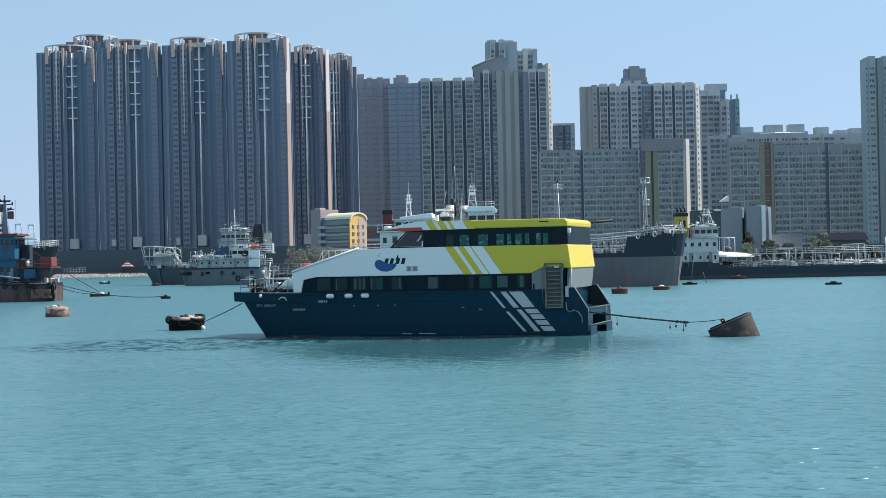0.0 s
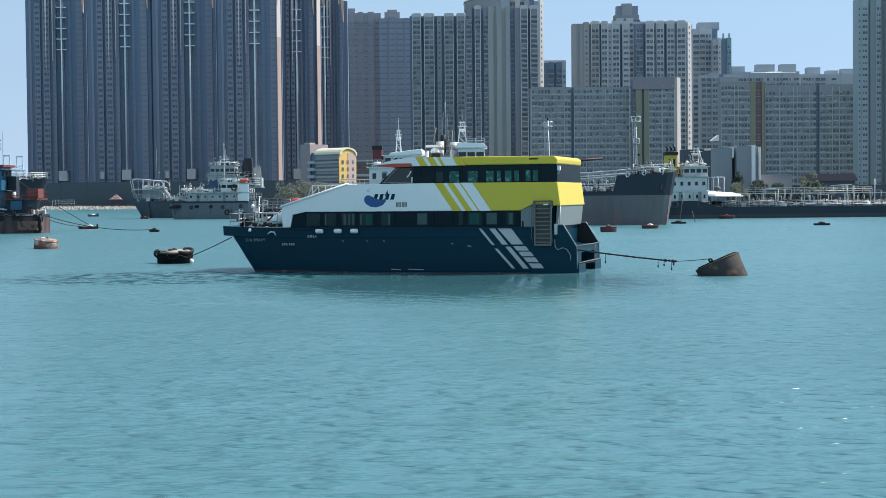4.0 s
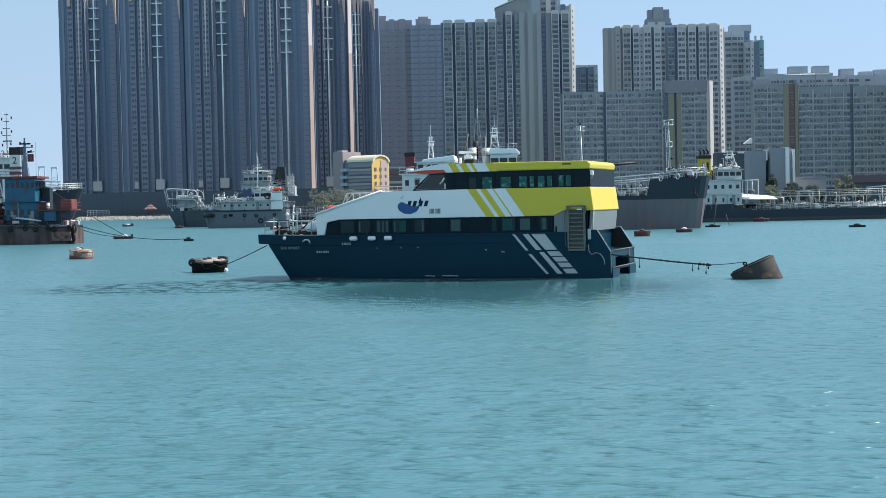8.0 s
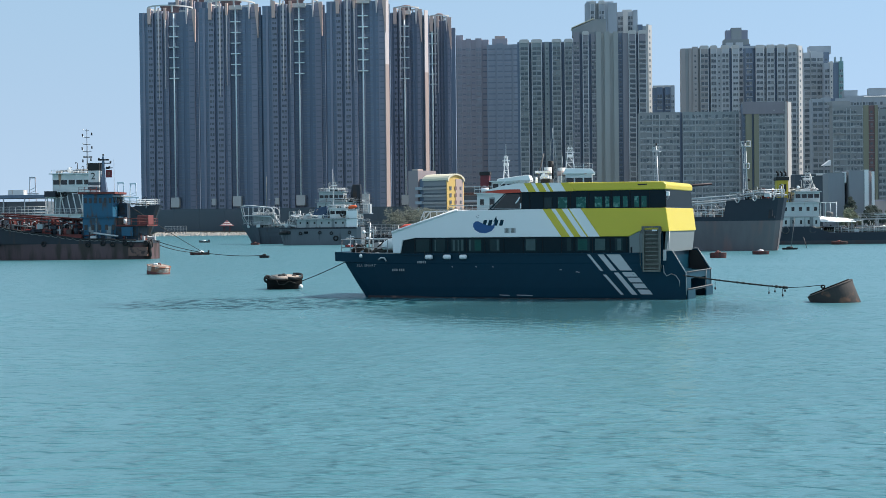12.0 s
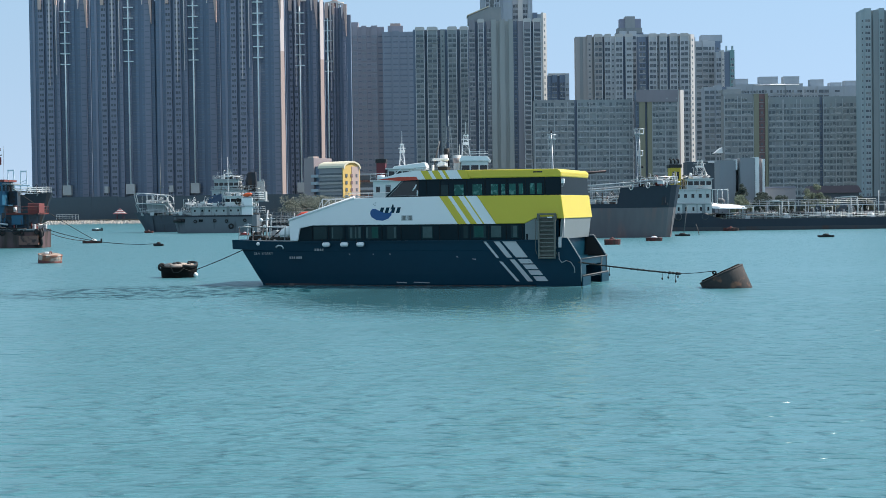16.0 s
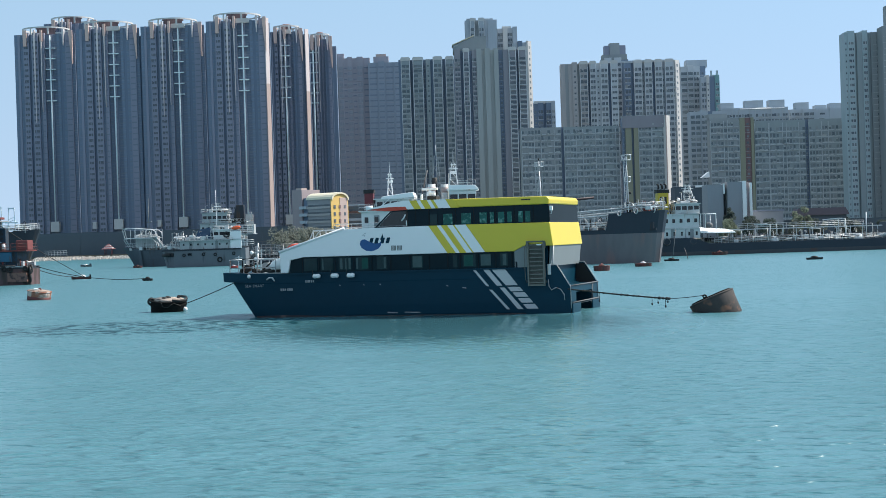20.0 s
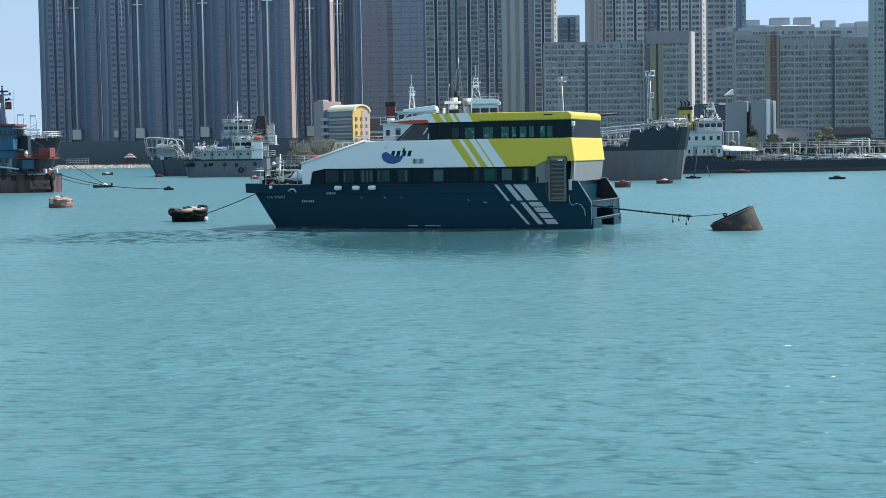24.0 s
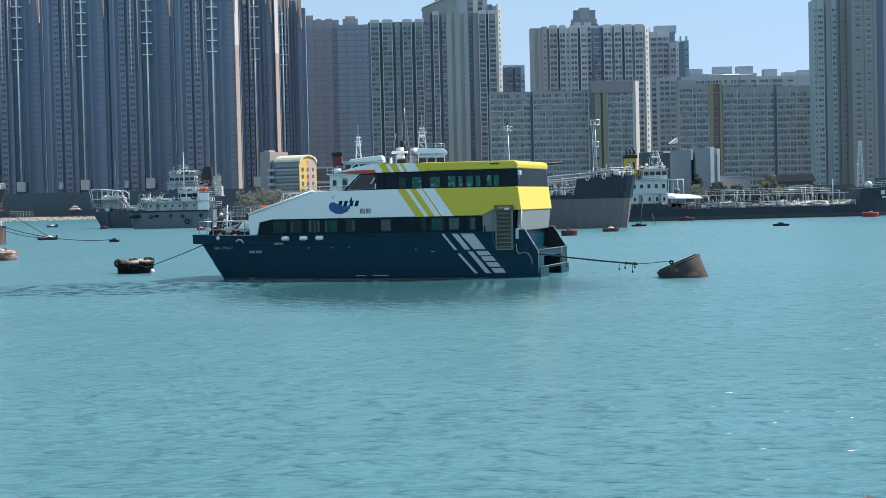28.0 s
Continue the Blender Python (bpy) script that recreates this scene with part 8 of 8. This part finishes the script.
for yy in (-2.4, 2.0, 2.9):
    part("cargo_pipe", Geo().tube((xb, yy, 5.2), (sx8 - 15, yy, 5.2), 0.18, n=8), M["steel"], s8)
clutter(s8, xb, sx8 - 15, 4.6, 4.8, 51, ("galv", "steel", "housewhite", "bootgrey"), 110)
clutter(s8, xb, sx8 - 13, 4.8, 5.2, 52, ("black", "steel", "bootgrey", "galv"), 110)
for xx, hh in ((sx8 - 26.0, 3.6), (sx8 - 27.4, 3.5), (xb + 9.0, 4.3), (xb + 10.4, 4.2)):
    part("vent_riser", Geo().path([(xx, 4.2, 4.8), (xx, 4.2, 4.8 + hh), (xx + 0.8, 4.2, 4.8 + hh + 0.1), (xx + 3.4, 4.2, 4.8 + hh)], 0.12), M["galv"], s8)
part("deck_post", Geo().tube((xb + 4.6, 4.4, 4.8), (xb + 4.6, 4.4, 10.4), 0.12, n=6), M["galv"], s8)
for xx in (xb + 6, sx8 - 27):
    part("tank_dome", Geo().ball((xx, 3.6, 4.9), 1.0), M["galv"], s8)
lattice_mast(s8, -L8 / 2 + 11.5, 0, 8.6, 18.58, 0.6, "galv", False, rad=0.1)
part("bow_dome", Geo().ball((-L8 / 2 + 11.0, 3.6, 8.9), 0.9), M["galv"], s8)
part("mast_lamp", Geo().ball((-L8 / 2 + 12.2, 0.4, 13.4), 0.24), M["white"], s8)
rail(s8, [(-L8 / 2 + 1, 1.5, 8.8), (-L8 / 2 + 5, 4.4, 8.7), (-L8 / 2 + 11, 5.1, 8.6)], 1.1, 1.2, 3, "galv", 0.05)
for k in range(2):
    part("name_bar", Geo().box(-L8 / 2 + 6.6 + 1.4 * k, -L8 / 2 + 7.4 + 1.4 * k, 4.9, 5.14, 6.9, 7.7), M["housewhite"], s8)
part("name_bar", Geo().box(-L8 / 2 + 6.4, -L8 / 2 + 8.6, 4.95, 5.16, 6.2, 6.5), M["housewhite"], s8)

# mooring lines of the small tanker
q1 = Matrix.Translation(s1.location) @ Euler((0, 0, radians(-4))).to_matrix().to_4x4()
for a, b, sg in (((14.4, -2.0, 2.9), (-59.5, 274.1, 0.5), 0.5), ((14.4, 1.0, 2.9), (-43.4, 247.6, 0.4), 0.9), ((9.4, -2.4, 9.9), (-58.3, 272.9, 0.4), 0.3)):
    line("mooring_line", q1 @ Vector(a), Vector(b), sg, 0.055, "slack mooring line from the tanker's stern", 10)
pole = thing("marker_pole", pose(44.5, 285.7, 0, 0, 6), "slim dark pole standing on a float", "pole")
part("shaft", Geo().tube((0, 0, 0), (0.1, 0, 5.5), 0.07, n=6), M["bootgrey"], pole)
part("shaft", Geo().tube((3.0, 0, -0.2), (2.0, 0, 2.2), 0.06, n=6), M["bootgrey"], pole)

# dry reeds at the quay's edge, and the quay under the camera
quay = part("quay", Geo().slab([(-400, -290), (400, -290), (400, 1.2), (-400, 1.2)], -2, 3.3), M["pale"])
tagged(quay, "concrete quay edge under the viewpoint", "quay", kind="structure")


reed = thing("dry_reed", pose(0.326, 1.1, 3.3), "dry pinkish reed plume at the quay's edge", "reed")
part("stalk", Geo().path([(-0.05, 0, 0), (-0.03, 0, 0.7), (0.001, 0, 1.478)], 0.0012), M["grass"], reed)
rr = random.Random(3)
plume = Geo()
for k in range(420):
    u = rr.random()
    p = Vector((0.001 + 0.012 * u + rr.gauss(0, 0.0012 + 0.0016 * u), rr.gauss(0, 0.003), 1.489 - 0.006 - 0.022 * u + rr.gauss(0, 0.0016)))
    plume.tube(p, p + Vector((rr.uniform(-0.002, 0.0035), rr.gauss(0, 0.001), rr.uniform(0.0, 0.0045))), 0.0004, 0.00015, 4)
part("plume", plume, M["grass"], reed, "feathery seed head")


def motions():
    """The ferry swings slowly about its near quarter on its lines; the small tanker drifts back; buoys nod; the sea creeps."""
    pivot = fm @ Vector((11.4, -4.1, 0))
    swing = [(0, 0.0), (3.5, 0.15), (7, 0.45), (10, 0.9), (13, 1.45), (16, 2.0), (19, 2.5), (22, 2.9), (25, 3.1), (28, 3.35)]
    walk(ferry, [(t, Matrix.Translation(pivot) @ Matrix.Rotation(radians(FERRY_TURN - a), 4, "Z") @ Matrix.Translation((-11.4, 4.1, 0))) for t, a in swing])
    rest = (bow_pt - buoy_pt).normalized()
    rows = []
    for t, a in swing:
        tip = Matrix.Translation(pivot) @ Matrix.Rotation(radians(FERRY_TURN - a), 4, "Z") @ Matrix.Translation((-11.4, 4.1, 0)) @ Vector((-13.0, -3.3, 2.36))
        rows.append((t, Matrix.Translation(buoy_pt) @ rest.rotation_difference((tip - buoy_pt).normalized()).to_matrix().to_4x4()))
    walk(bow_line, rows)
    base = s1.matrix_basis.copy()
    walk(s1, [(t, Matrix.Translation((-dx, 0, 0)) @ base) for t, dx in ((0, -0.45), (5.5, -0.1), (12, 0.25), (18, 0.3), (24, 0.2), (28, 0.2))])
    for ob, amp, ph in ((near_l, 0.9, 0.0), (cone, 1.2, 1.1), (orange_l, 1.0, 2.0)):
        b0 = ob.matrix_basis.copy()
        walk(ob, [(t, b0 @ pose(0, 0, 0.02 * math.sin(t * 1.3 + ph), amp * math.sin(t * 1.1 + ph), amp * math.cos(t * 0.9 + ph), 0)) for t in range(0, 29, 2)])
    walk(sea, [(0, pose(0, 0, 0)), (28, pose(-1.0, -0.7, 0))])


motions()
